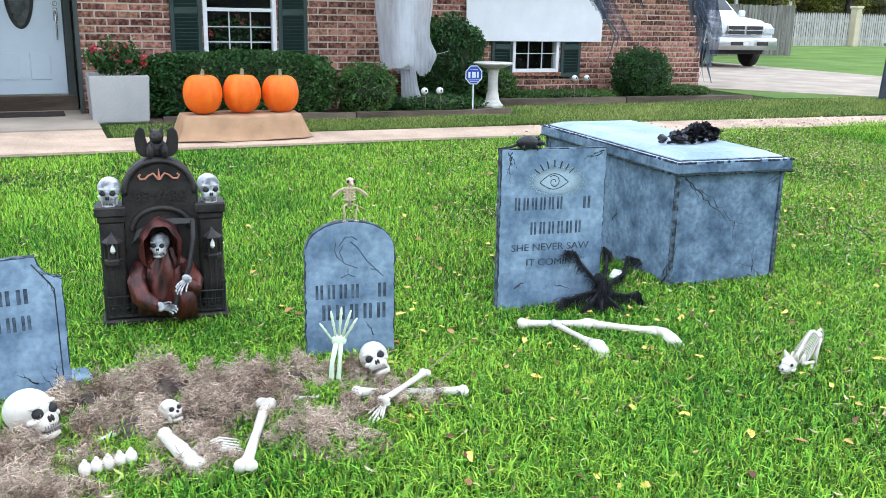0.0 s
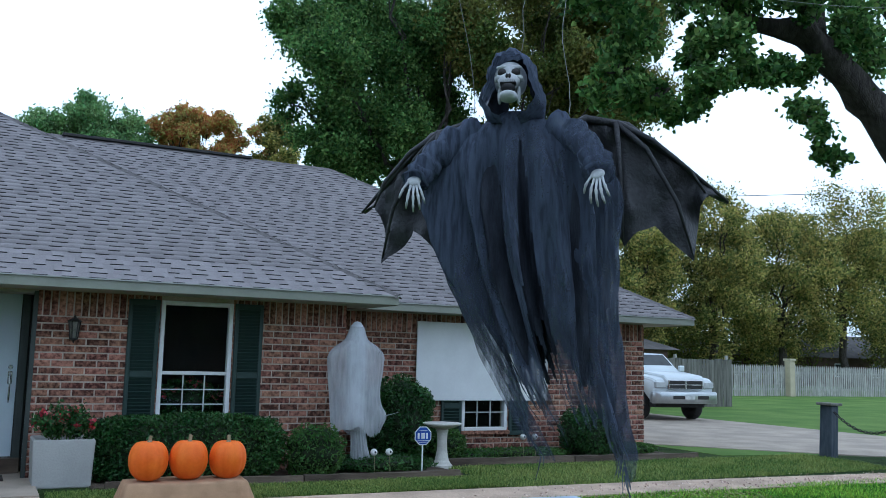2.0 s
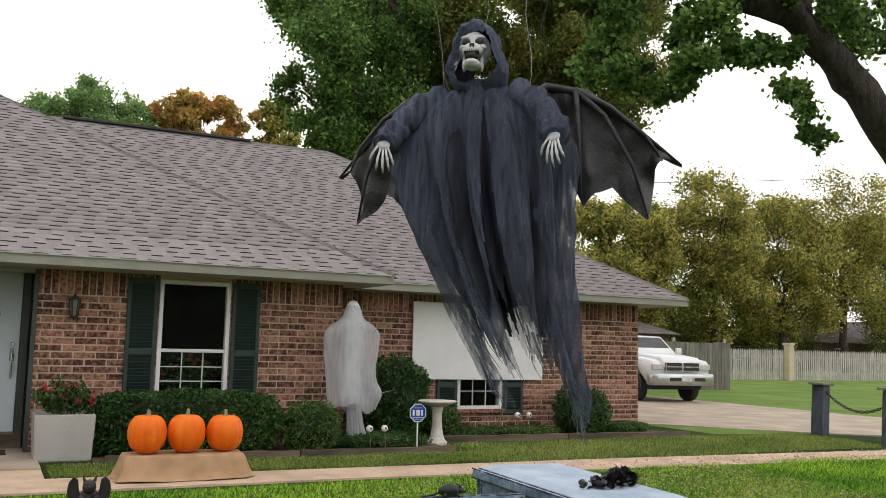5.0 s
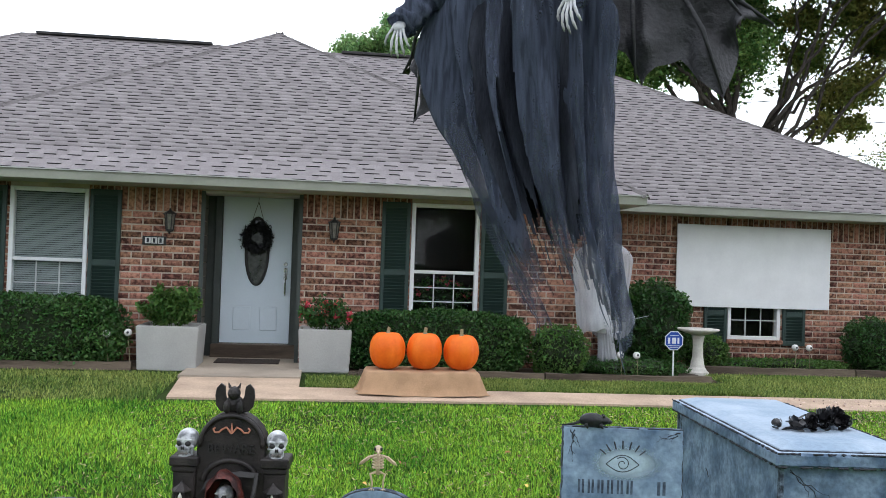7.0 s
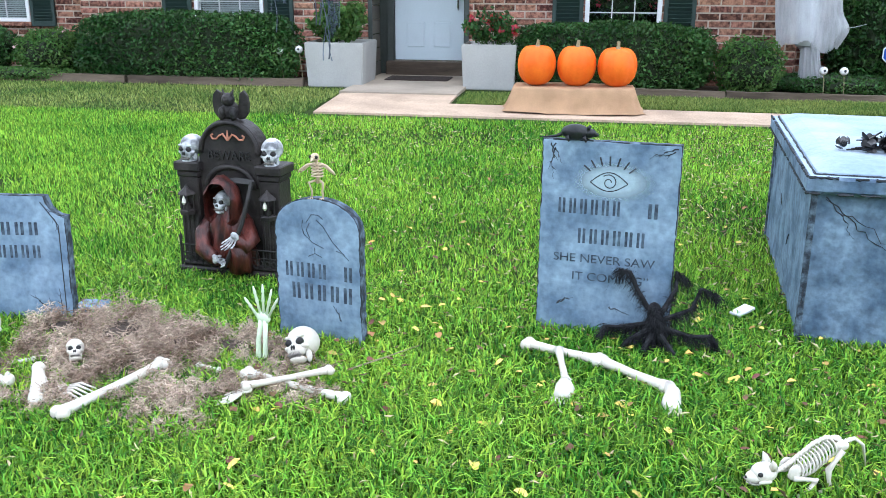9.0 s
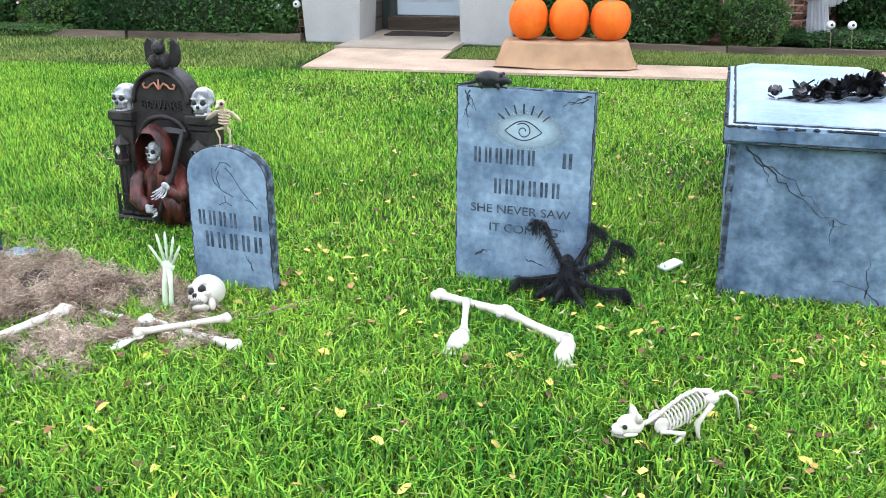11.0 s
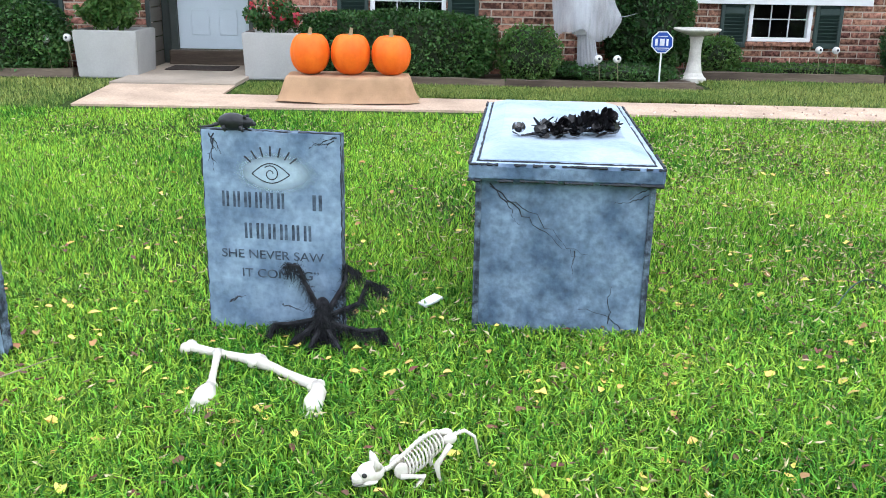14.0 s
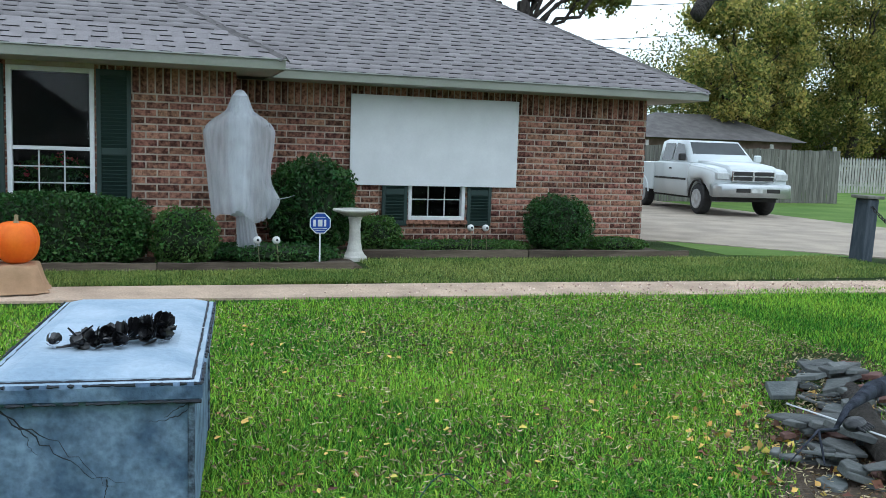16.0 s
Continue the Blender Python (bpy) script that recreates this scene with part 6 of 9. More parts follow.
    for m_ in (pose(-0.05, -0.155, 0.135, rx=0, ry=95), pose(0.105, -0.165, 0.275, rx=0, ry=-140)):
        hd = bmesh.new()
        add_hand(hd, m_, 0.12, 0.34, True, 1.0)
        part("bony_hand", hd, M["silverskull"], t, "silver bony hand gripping the scythe", smooth=True)
    sc = bmesh.new()
    tube(sc, [(0.015, -0.15, 0.09), (0.065, -0.14, 0.2), (0.105, -0.12, 0.3), (0.13, -0.09, 0.42), (0.135, -0.05, 0.5)], 0.011, 8)
    blade = [(0.14, 0.505), (0.05, 0.512), (-0.04, 0.5), (-0.11, 0.46), (-0.14, 0.4)]
    low = [(-0.125, 0.415), (-0.095, 0.445), (-0.03, 0.475), (0.05, 0.488), (0.14, 0.485)]
    n0 = [sc.verts.new((x, -0.03, z)) for x, z in blade]
    n1 = [sc.verts.new((x, -0.045, z)) for x, z in low[::-1]]
    for i in range(4):
        sc.faces.new((n0[i], n0[i + 1], n1[i + 1], n1[i]))
    part("scythe", sc, M["black"], t, "black curved scythe")
    # winged creature on the top
    g = bmesh.new()
    ball(g, (0, 0.04, 0.82), (0.045, 0.04, 0.05), 2)
    ball(g, (0, 0.02, 0.875), (0.032, 0.032, 0.035), 2)
    for s in (-1, 1):
        ball(g, (s * 0.03, 0.01, 0.81), (0.018, 0.025, 0.035), 2)
        tube(g, [(s * 0.02, 0.02, 0.9), (s * 0.03, 0.025, 0.925)], [0.01, 0.002], 6)
        w = [(0.02, 0.79), (0.045, 0.86), (0.05, 0.905), (0.07, 0.918), (0.09, 0.895), (0.096, 0.86), (0.09, 0.81), (0.07, 0.785), (0.045, 0.78)]
        prism_bm = prism(bmesh.new(), [(s * x, z) for x, z in (w if s > 0 else w[::-1])], 0.04, 0.06, 0.004)
        me = bpy.data.meshes.new("tmp")
        prism_bm.to_mesh(me)
        prism_bm.free()
        g.from_mesh(me)
        bpy.data.meshes.remove(me)
    part("winged_creature", g, M["resin"], t, "small dark winged creature on top", smooth=False)


build_claire()
build_neve()
build_myra()
build_rip()
build_beware()


def build_tomb():
    t = thing("sarcophagus", pose(3.735, 4.76, 0, rz=-5.2), "blue-grey painted foam sarcophagus with cracks and a heavy lid", "sarcophagus")
    rnd = random.Random(6)
    part("body", boxes((-0.335, 0.335, -0.79, 0.79, -0.02, 0.64), bev=0.008), M["tombfoam"], t)
    for sx in (-1, 1):
        for sy in (-1, 1):
            part("corner_edge", boxes((sx * 0.333 - 0.012, sx * 0.333 + 0.012, sy * 0.788 - 0.012, sy * 0.788 + 0.012, -0.02, 0.635), bev=0.004), M["foamedge"], t)
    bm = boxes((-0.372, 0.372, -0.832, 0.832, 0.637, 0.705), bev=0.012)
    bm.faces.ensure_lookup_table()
    # Upward faces take the paler copy, so the sky light is painted in.
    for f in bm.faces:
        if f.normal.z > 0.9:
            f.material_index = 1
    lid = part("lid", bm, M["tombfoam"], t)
    lid.data.materials.append(M["foamskylit"])
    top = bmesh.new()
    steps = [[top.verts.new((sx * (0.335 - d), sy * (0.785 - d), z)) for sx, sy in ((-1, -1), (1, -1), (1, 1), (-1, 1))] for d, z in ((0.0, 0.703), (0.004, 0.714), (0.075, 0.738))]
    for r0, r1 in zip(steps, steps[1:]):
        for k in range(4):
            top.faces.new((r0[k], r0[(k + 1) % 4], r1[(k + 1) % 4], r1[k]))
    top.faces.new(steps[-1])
    part("raised_panel", top, M["foamskylit"], lid, "raised lid panel, pale for the sky light on its top")
    gr = bmesh.new()
    ring = [(-0.338, -0.788), (0.338, -0.788), (0.338, 0.788), (-0.338, 0.788), (-0.338, -0.788)]
    path = [Vector((*p, 0.706)).lerp(Vector((*q, 0.706)), k / 40) for p, q in zip(ring, ring[1:]) for k in range(40)]
    tube(gr, [p + Vector((rnd.uniform(-0.002, 0.002), rnd.uniform(-0.002, 0.002), 0)) for p in path + path[:1]], [rnd.uniform(0.003, 0.007) for _ in range(161)], 5)
    part("dark_groove", gr, M["ink"], lid)
    for x, z, a, l in ((-0.29, 0.61, -0.72, 0.52), (-0.24, 0.56, -1.05, 0.14), (0.05, 0.36, -1.45, 0.1), (-0.29, 0.62, -0.66, 0.5), (0.33, 0.6, 3.3, 0.16), (0.32, 0.62, 3.6, 0.1), (0.3, 0.01, 2.75, 0.26), (0.2, 0.06, 1.65, 0.17)):
        bm = bmesh.new()
        crack(bm, rnd, x, z, a, l, -0.791, 0.0038, 0)
        part("painted_crack", bm, M["ink"], t)
    for x, z, a, l in ((-0.72, 0.02, 1.9, 0.28), (-0.72, 0.02, 1.6, 0.24), (0.75, 0.6, -2.0, 0.2), (0.2, 0.35, 0.6, 0.08), (-0.2, 0.3, -0.8, 0.1)):
        bm = bmesh.new()
        crack(bm, rnd, x, z, a, l, 0, 0.006)
        bmesh.ops.transform(bm, matrix=pose(-0.336, 0, 0, rz=-90) @ Matrix.Scale(-1, 4, (1, 0, 0)), verts=bm.verts)
        part("painted_crack", bm, M["ink"], t)
    for k, (a, b) in enumerate((((-0.37, -0.832, 0.703), (0.37, -0.832, 0.703)), ((-0.37, -0.832, 0.64), (0.37, -0.832, 0.64)), ((0.37, -0.83, 0.703), (0.37, 0.83, 0.703)), ((-0.37, -0.83, 0.703), (-0.37, 0.83, 0.703)), ((-0.37, -0.83, 0.64), (-0.37, 0.83, 0.64)), ((-0.335, -0.79, 0.0), (-0.335, -0.79, 0.63)), ((0.335, -0.79, 0.0), (0.335, -0.79, 0.63)), ((-0.335, 0.79, 0.0), (-0.335, 0.79, 0.63)))):
        worn_edge("painted_edge", [a, b], t, 40 + k, 0.008, 0.22)
    return t


build_tomb()


def build_roses():
    rng = np.random.default_rng(12)
    t = thing("rose_bunch", pose(3.735, 4.41, 0.738, rz=14), "bunch of black artificial roses lying on the lid", "flowers")
    for x, y, z, r, tilt, turn in ((0.165, 0.03, 0.055, 0.058, 40, 20), (0.09, -0.04, 0.045, 0.05, 70, -30), (0.02, 0.03, 0.045, 0.042, 30, 150), (-0.04, -0.01, 0.042, 0.042, 60, 10), (-0.005, -0.05, 0.034, 0.036, 75, -60), (-0.13, -0.02, 0.032, 0.033, 80, 200), (-0.2, 0.02, 0.03, 0.032, 85, 160), (0.2, 0.09, 0.05, 0.045, 60, 60), (0.12, 0.06, 0.055, 0.042, 20, 90), (0.06, 0.0, 0.06, 0.045, 25, 30), (-0.09, 0.03, 0.034, 0.036, 50, 120), (-0.08, -0.045, 0.03, 0.032, 70, -20), (0.15, -0.03, 0.04, 0.04, 65, -70)):
        bm = bmesh.new()
        x, y, z, r = x * 1.12, y * 1.5, z * 1.12, r * 1.22
        m = pose(x, y, z, rx=tilt, rz=turn)
        ball(bm, m @ Vector((0, 0, -r * 0.35)), r * 0.42, 2)
        rose = part("rose", bm, M["rose"], t)
        for k in range(11):
            bm = bmesh.new()
            a0, q = k * 2.4, 0.15 + 0.85 * k / 10
            grid = []
            for j in range(4):
                v = j / 3
                row = []
                for i in range(5):
                    u = i / 2 - 1
                    a = a0 + u * (1.0 - 0.35 * q) * (0.5 + 0.5 * v)
                    rad = r * (0.14 + 0.62 * q * (0.45 + 0.55 * v) + 0.16 * q * max(0.0, v - 0.6))
                    h = r * (-0.75 + (1.45 - 0.45 * q) * v * (1 - 0.14 * u * u)) + r * 0.08 * math.sin(k * 3 + i * 2.1)
                    p = m @ Vector((math.cos(a) * rad, math.sin(a) * rad, h))
                    row.append(bm.verts.new((p.x, p.y, max(p.z, 0.003))))
                grid.append(row)
            for g0, g1 in zip(grid, grid[1:]):
                for i in range(4):
                    bm.faces.new((g0[i], g0[i + 1], g1[i + 1], g1[i]))
            part("petal", bm, M["rose"], rose, smooth=True)
    for k in range(22):
        bm = bmesh.new()
        c = Vector((rng.uniform(-0.2, 0.2), rng.normal() * 0.05, rng.uniform(0.012, 0.05)))
        d = Vector((rng.normal(), rng.normal(), rng.uniform(-0.2, 0.9))).normalized()
        w = d.cross(Vector((0, 0, 1))).normalized()
        l = rng.uniform(0.045, 0.075)
        up = w.cross(d) * 0.006
        line = [(0.0, 0.05), (0.3, 0.34), (0.65, 0.3), (1.0, 0.02)]
        edge = [[c + d * l * f + w * l * b * q + up * abs(q) for q in (-1, 0, 1)] for f, b in line]
        vs = [[bm.verts.new((p.x, p.y, max(p.z, 0.003))) for p in row] for row in edge]
        for r0, r1 in zip(vs, vs[1:]):
            for i in range(2):
                bm.faces.new((r0[i], r0[i + 1], r1[i + 1], r1[i]))
        part("leaf", bm, M["rose"], t, smooth=True)
    for k in range(3):
        bm = bmesh.new()
        tube(bm, [(-0.22 + k * 0.03, 0.0 + k * 0.02, 0.008), (0.0, 0.02 * k, 0.014), (0.16, 0.02 + 0.02 * k, 0.016)], 0.004, 5)
        part("stem", bm, M["rose"], t)


build_roses()


def build_rat():
    bm = bmesh.new()
    ball(bm, (0, 0, 0.033), (0.055, 0.026, 0.032), 3)
    ball(bm, (0.05, 0, 0.032), (0.03, 0.017, 0.019), 2)
    ball(bm, (0.075, 0, 0.027), (0.014, 0.008, 0.009), 2)
    for s in (-1, 1):
        ball(bm, (0.05, s * 0.014, 0.052), (0.008, 0.004, 0.009), 1)
        for x in (-0.03, 0.035):
            tube(bm, [(x, s * 0.02, 0.02), (x + 0.01, s * 0.024, 0.0)], [0.009, 0.004], 6)
    tube(bm, [(-0.05, 0, 0.025), (-0.08, 0.0, 0.014), (-0.11, 0.0, 0.01), (-0.14, 0.01, 0.008)], [0.008, 0.006, 0.004, 0.002], 6)
    ob = part("toy_rat", bm, M["rubber"], smooth=True)
    ob.matrix_world = pose(2.395, 3.985, 0.811, rz=-8) @ Matrix.Scale(1.05, 4)
    tagged(ob, "black rubber toy rat on the tombstone edge", "toy rat")


build_rat()


def build_spider():
    rng = np.random.default_rng(5)
    t = thing("toy_spider", pose(2.745, 3.79, 0.0, rz=-8), "large black hairy toy spider leaning on a tombstone", "toy spider")
    bm = bmesh.new()
    ball(bm, (0, 0.01, 0.095), (0.034, 0.034, 0.085), 3)
    ball(bm, (-0.01, 0.03, 0.175), (0.026, 0.024, 0.03), 3)
    part("body", bm, M["fur"], t, smooth=True)

    def hairs(bm, c, d, w):
        side = Vector(rng.normal(size=3)).normalized() * w
        mid, end = c + d * 0.55, c + d + Vector((0, 0, -0.3)) * d.length
        mid.z, end.z = max(mid.z, 0.006), max(end.z, 0.004)
        a, b, e, f = bm.verts.new(c - side), bm.verts.new(c + side), bm.verts.new(mid + side * 0.8), bm.verts.new(mid - side * 0.8)
        bm.faces.new((a, b, e, f))
        bm.faces.new((f, e, bm.verts.new(end)))

    legs = [[(-0.03, 0.03, 0.17), (-0.09, 0.075, 0.245), (-0.118, 0.09, 0.30), (-0.165, 0.085, 0.312)], [(-0.03, 0.01, 0.12), (-0.146, 0.03, 0.085), (-0.20, 0.02, 0.085), (-0.232, 0.0, 0.02)], [(-0.03, -0.01, 0.1), (-0.1, -0.03, 0.055), (-0.14, -0.05, 0.0)], [(-0.01, -0.02, 0.09), (-0.03, -0.06, 0.05), (-0.03, -0.1, 0.0)],
            [(0.02, 0.03, 0.165), (0.065, 0.1, 0.25), (0.06, 0.13, 0.305), (0.11, 0.15, 0.265)], [(0.03, 0.01, 0.145), (0.13, 0.04, 0.187), (0.162, 0.06, 0.27), (0.23, 0.065, 0.245)], [(0.03, 0.0, 0.115), (0.138, 0.02, 0.08), (0.215, 0.03, 0.09), (0.245, 0.03, 0.03)], [(0.02, -0.02, 0.09), (0.075, -0.06, 0.04), (0.13, -0.09, 0.0)]]
    for pts in legs:
        bm = bmesh.new()
        tube(bm, pts, [0.011] + [0.008] * (len(pts) - 2) + [0.003], 7)
        P = [Vector(p) for p in pts]
        for a, b in zip(P, P[1:]):
            out = (b - a).normalized()
            for k in range(int(2600 * (b - a).length) + 60):
                c = a.lerp(b, rng.uniform()) + Vector(rng.normal(size=3)) * 0.005
                hairs(bm, c, out * 0.022 + Vector(rng.normal(size=3)) * 0.015 - Vector((0, 0, rng.uniform(0.01, 0.05))), 0.0011)
        part("leg", bm, M["fur"], t)
    bm = bmesh.new()
    for k in range(1500):
        n = Vector(rng.normal(size=3)).normalized()
        c = Vector((n.x * 0.034, 0.01 + n.y * 0.034, 0.105 + n.z * 0.085))
        hairs(bm, c, n * 0.022 + Vector(rng.normal(size=3)) * 0.012 - Vector((0, 0, rng.uniform(0.02, 0.06))), 0.0011)
    tagged(part("body_hair", bm, M["fur"], t), kind="stuff")


build_spider()


# ---- bones on the grave ----
def build_bones():
    def laid(dy, *given, **named):
        bone_object(*given, **named).location.y = dy

    def skull(name, x, y, s, rz, rx, label, group="skulls", z=0.0, ry=0):
        bm = bmesh.new()
        add_skull(bm, Matrix(), s)
        ob = bone_object(name, bm, label, "skull", group=group)
        ob.matrix_world = pose(x, y, z, rx=rx, ry=ry, rz=rz)

    skull("skull", 0.185, 3.27, 0.195, 42, -22, "large white plastic skull resting on the moss", z=0.03)
    skull("skull", 1.43, 3.375, 0.16, -8, -32, "white plastic skull tilted against the tombstone", z=0.025, ry=-20)
    skull("skull", 0.605, 3.20, 0.092, 30, -34, "small white plastic skull half sunk in the moss", z=0.055)

    bm = bmesh.new()
    add_bone(bm, (0.765, 2.96, 0.045), (0.925, 3.36, 0.055), 0.018)
    laid(-0.12, "long_bone", bm, "long white plastic thigh bone on the moss", group="bones")
    bm = bmesh.new()
    add_bone(bm, (1.27, 3.34, 0.055), (1.655, 3.235, 0.04), 0.015)
    laid(-0.12, "long_bone", bm, "white plastic bone lying across the moss edge", group="bones")
    bm = bmesh.new()
    add_bone(bm, (1.32, 3.20, 0.075), (1.56, 3.385, 0.07), 0.012)
    add_hand(bm, pose(1.335, 3.215, 0.065, rx=98, rz=-42) @ pose(0, 0, 0, 0, 0, 0), 0.13, 0.3)
    laid(-0.12, "forearm_bone", bm, "white forearm bones with a closed hand", group="bones")
    bm = bmesh.new()
    for k in range(5):
        ball(bm, (0.30 + k * 0.035, 3.12 + k * 0.008, 0.045), (0.02, 0.028, 0.026), 2)
        ball(bm, (0.30 + k * 0.035, 3.12 + k * 0.008, 0.068), (0.009, 0.012, 0.014), 1)
    tube(bm, [(0.29, 3.12, 0.045), (0.45, 3.155, 0.045)], 0.014, 8)
    laid(-0.12, "spine_piece", bm, "short white plastic piece of spine", group="bones")
    bm = bmesh.new()
    tube(bm, [(0.55, 3.17, 0.09), (0.585, 3.12, 0.06), (0.62, 3.05, 0.035), (0.64, 3.02, 0.03)], [0.02, 0.028, 0.034, 0.026], 10)
    ball(bm, (0.55, 3.175, 0.093), 0.024, 2)
    laid(-0.12, "foot_bone", bm, "white plastic foot bone standing in the moss", group="bones")
    bm = bmesh.new()
    for k in range(5):
        tube(bm, [(0.66, 3.15 - k * 0.014, 0.04), (0.72, 3.16 - k * 0.02, 0.055), (0.78, 3.155 - k * 0.024, 0.04)], [0.006, 0.005, 0.003], 6)
    ball(bm, (0.65, 3.13, 0.04), (0.022, 0.03, 0.014), 2)
    laid(-0.12, "hand_bones", bm, "white plastic hand bones spread on the moss", group="bones")
    for a, b in (((0.27, 3.29, 0.03), (0.4, 3.36, 0.035)), ((1.05, 3.41, 0.04), (1.13, 3.39, 0.035))):
        bm = bmesh.new()
        add_bone(bm, a, b, 0.007)
        laid(-0.12, "small_bone", bm, "thin white plastic bone in the moss", group="bones")
    # raised arm in front of the tombstone
    t = thing("skeleton_arm", pose(1.245, 3.425, 0, rz=-10), "pale green plastic skeleton forearm reaching up from the ground", "bone", "bones")
    bm = bmesh.new()
    tube(bm, [(-0.012, 0, -0.03), (-0.014, 0, 0.02), (-0.01, 0, 0.1), (0.008, 0, 0.185)], [0.014, 0.012, 0.009, 0.011], 8)
    tube(bm, [(0.016, 0, -0.03), (0.014, 0, 0.02), (0.02, 0, 0.1), (0.024, 0, 0.185)], [0.014, 0.011, 0.008, 0.011], 8)
    part("forearm", bm, M["glowbone"], t, smooth=True)
    bm = bmesh.new()
    add_hand(bm, pose(0.016, 0, 0.165, ry=4), 0.155, 0.62)
    part("hand", bm, M["glowbone"], t, smooth=True)
    # two legs thrown on the grass
    bm = bmesh.new()
    add_bone(bm, (2.255, 3.785, 0.04), (2.52, 3.665, 0.045), 0.018)
    add_bone(bm, (2.54, 3.655, 0.045), (2.765, 3.475, 0.04), 0.019, 1.6)
    tube(bm, [(2.77, 3.47, 0.045), (2.785, 3.42, 0.045), (2.775, 3.36, 0.035), (2.775, 3.31, 0.025)], [0.022, 0.027, 0.034, 0.028], 10)
    for k in range(5):
        tube(bm, [(2.755 + k * 0.011, 3.33, 0.03), (2.745 + k * 0.016, 3.275 + 0.006 * k, 0.02)], [0.009, 0.006], 6)
    laid(-0.08, "leg_bone", bm, "white plastic leg bones with a foot on the grass", group="bones")
    bm = bmesh.new()
    add_bone(bm, (2.375, 3.72, 0.05), (2.41, 3.47, 0.04), 0.014, 1.3)
    tube(bm, [(2.41, 3.46, 0.04), (2.41, 3.4, 0.04), (2.40, 3.34, 0.03)], [0.02, 0.036, 0.03], 10)
    for k in range(5):
        tube(bm, [(2.375 + k * 0.012, 3.36, 0.03), (2.36 + k * 0.017, 3.305, 0.02)], [0.009, 0.006], 6)
    laid(-0.08, "leg_bone", bm, "short white plastic shin and foot on the grass", group="bones")


build_bones()


def build_cat():
    """Skeleton of a cat, crouching, head towards -x."""
    bm = bmesh.new()
    for c, r in (((-0.128, 0, 0.068), (0.040, 0.031, 0.030)), ((-0.158, 0, 0.056), (0.026, 0.021, 0.019)), ((-0.147, 0, 0.039), (0.034, 0.018, 0.008))):
        ball(bm, c, r, 3)
    for s in (-1, 1):
        tube(bm, [(-0.112, s * 0.018, 0.088), (-0.116, s * 0.024, 0.106), (-0.122, s * 0.027, 0.12)], [0.014, 0.009, 0.001], 6)
        ball(bm, (-0.135, s * 0.026, 0.05), (0.022, 0.006, 0.007), 2)
    with Tint(bm, 1):
        for s in (-1, 1):
            ball(bm, (-0.15, s * 0.021, 0.073), (0.009, 0.007, 0.008), 2)
        ball(bm, (-0.183, 0, 0.058), (0.004, 0.005, 0.005), 1)
    with Tint(bm, 2):
        box(bm, -0.181, -0.125, -0.0205, 0.0205, 0.0445, 0.047)
    spine = [(-0.1, 0, 0.065), (-0.075, 0, 0.072), (-0.05, 0, 0.09), (-0.02, 0, 0.115), (0.018, 0, 0.146), (0.057, 0, 0.162), (0.09, 0, 0.154), (0.113, 0, 0.14), (0.15, 0, 0.15), (0.182, 0, 0.125), (0.2, 0, 0.055)]
    tube(bm, spine, [0.007, 0.007, 0.007, 0.006, 0.006, 0.006, 0.007, 0.006, 0.006, 0.005, 0.002], 8)
    for k in range(24):
        f = k / 23 * 7.6
        i = int(f)
        p = Vector(spine[i]).lerp(Vector(spine[i + 1]), f - i)
        ball(bm, p, (0.006, 0.009, 0.010), 1)
    for k in range(11):
        f = k / 10
        x, z = -0.035 + 0.098 * f, 0.103 + 0.058 * f
        r = 0.034 * (1 - 0.3 * abs(f - 0.35))
        tube(bm, [(x + 0.014 * abs(math.sin(a)), r * math.sin(a), z - r * 1.05 + r * 1.05 * math.cos(a)) for a in (radians(-160 + 320 * j / 14) for j in range(15))], 0.0028, 5)
    tube(bm, [(-0.05, 0, 0.045), (-0.01, 0, 0.05), (0.03, 0, 0.085)], [0.006, 0.005, 0.003], 6)
    for s in (-1, 1):
        ball(bm, (-0.045, s * 0.024, 0.07), (0.022, 0.006, 0.026), 2)
        ball(bm, (0.098, s * 0.018, 0.14), (0.024, 0.012, 0.016), 2)
        tube(bm, [(-0.05, s * 0.03, 0.055), (-0.015, s * 0.036, 0.053), (0.018, s * 0.038, 0.047), (0.008, s * 0.04, 0.035), (-0.02, s * 0.042, 0.012), (-0.04, s * 0.042, 0.002)], [0.009, 0.006, 0.009, 0.007, 0.006, 0.007], 7)
        tube(bm, [(0.098, s * 0.026, 0.13), (0.075, s * 0.03, 0.098), (0.056, s * 0.032, 0.074), (0.062, s * 0.032, 0.04), (0.07, s * 0.032, 0.012), (0.035, s * 0.034, 0.002)], [0.010, 0.007, 0.010, 0.006, 0.008, 0.006], 7)
    ob = part("cat_skeleton", bm, M["bone"], smooth=True)
    face_mats(ob, M["socket"], M["shade"])
    ob.matrix_world = pose(3.12, 2.85, 0.0, rz=20)
    tagged(ob, "white plastic cat skeleton crouching on the grass", "cat skeleton")


build_cat()


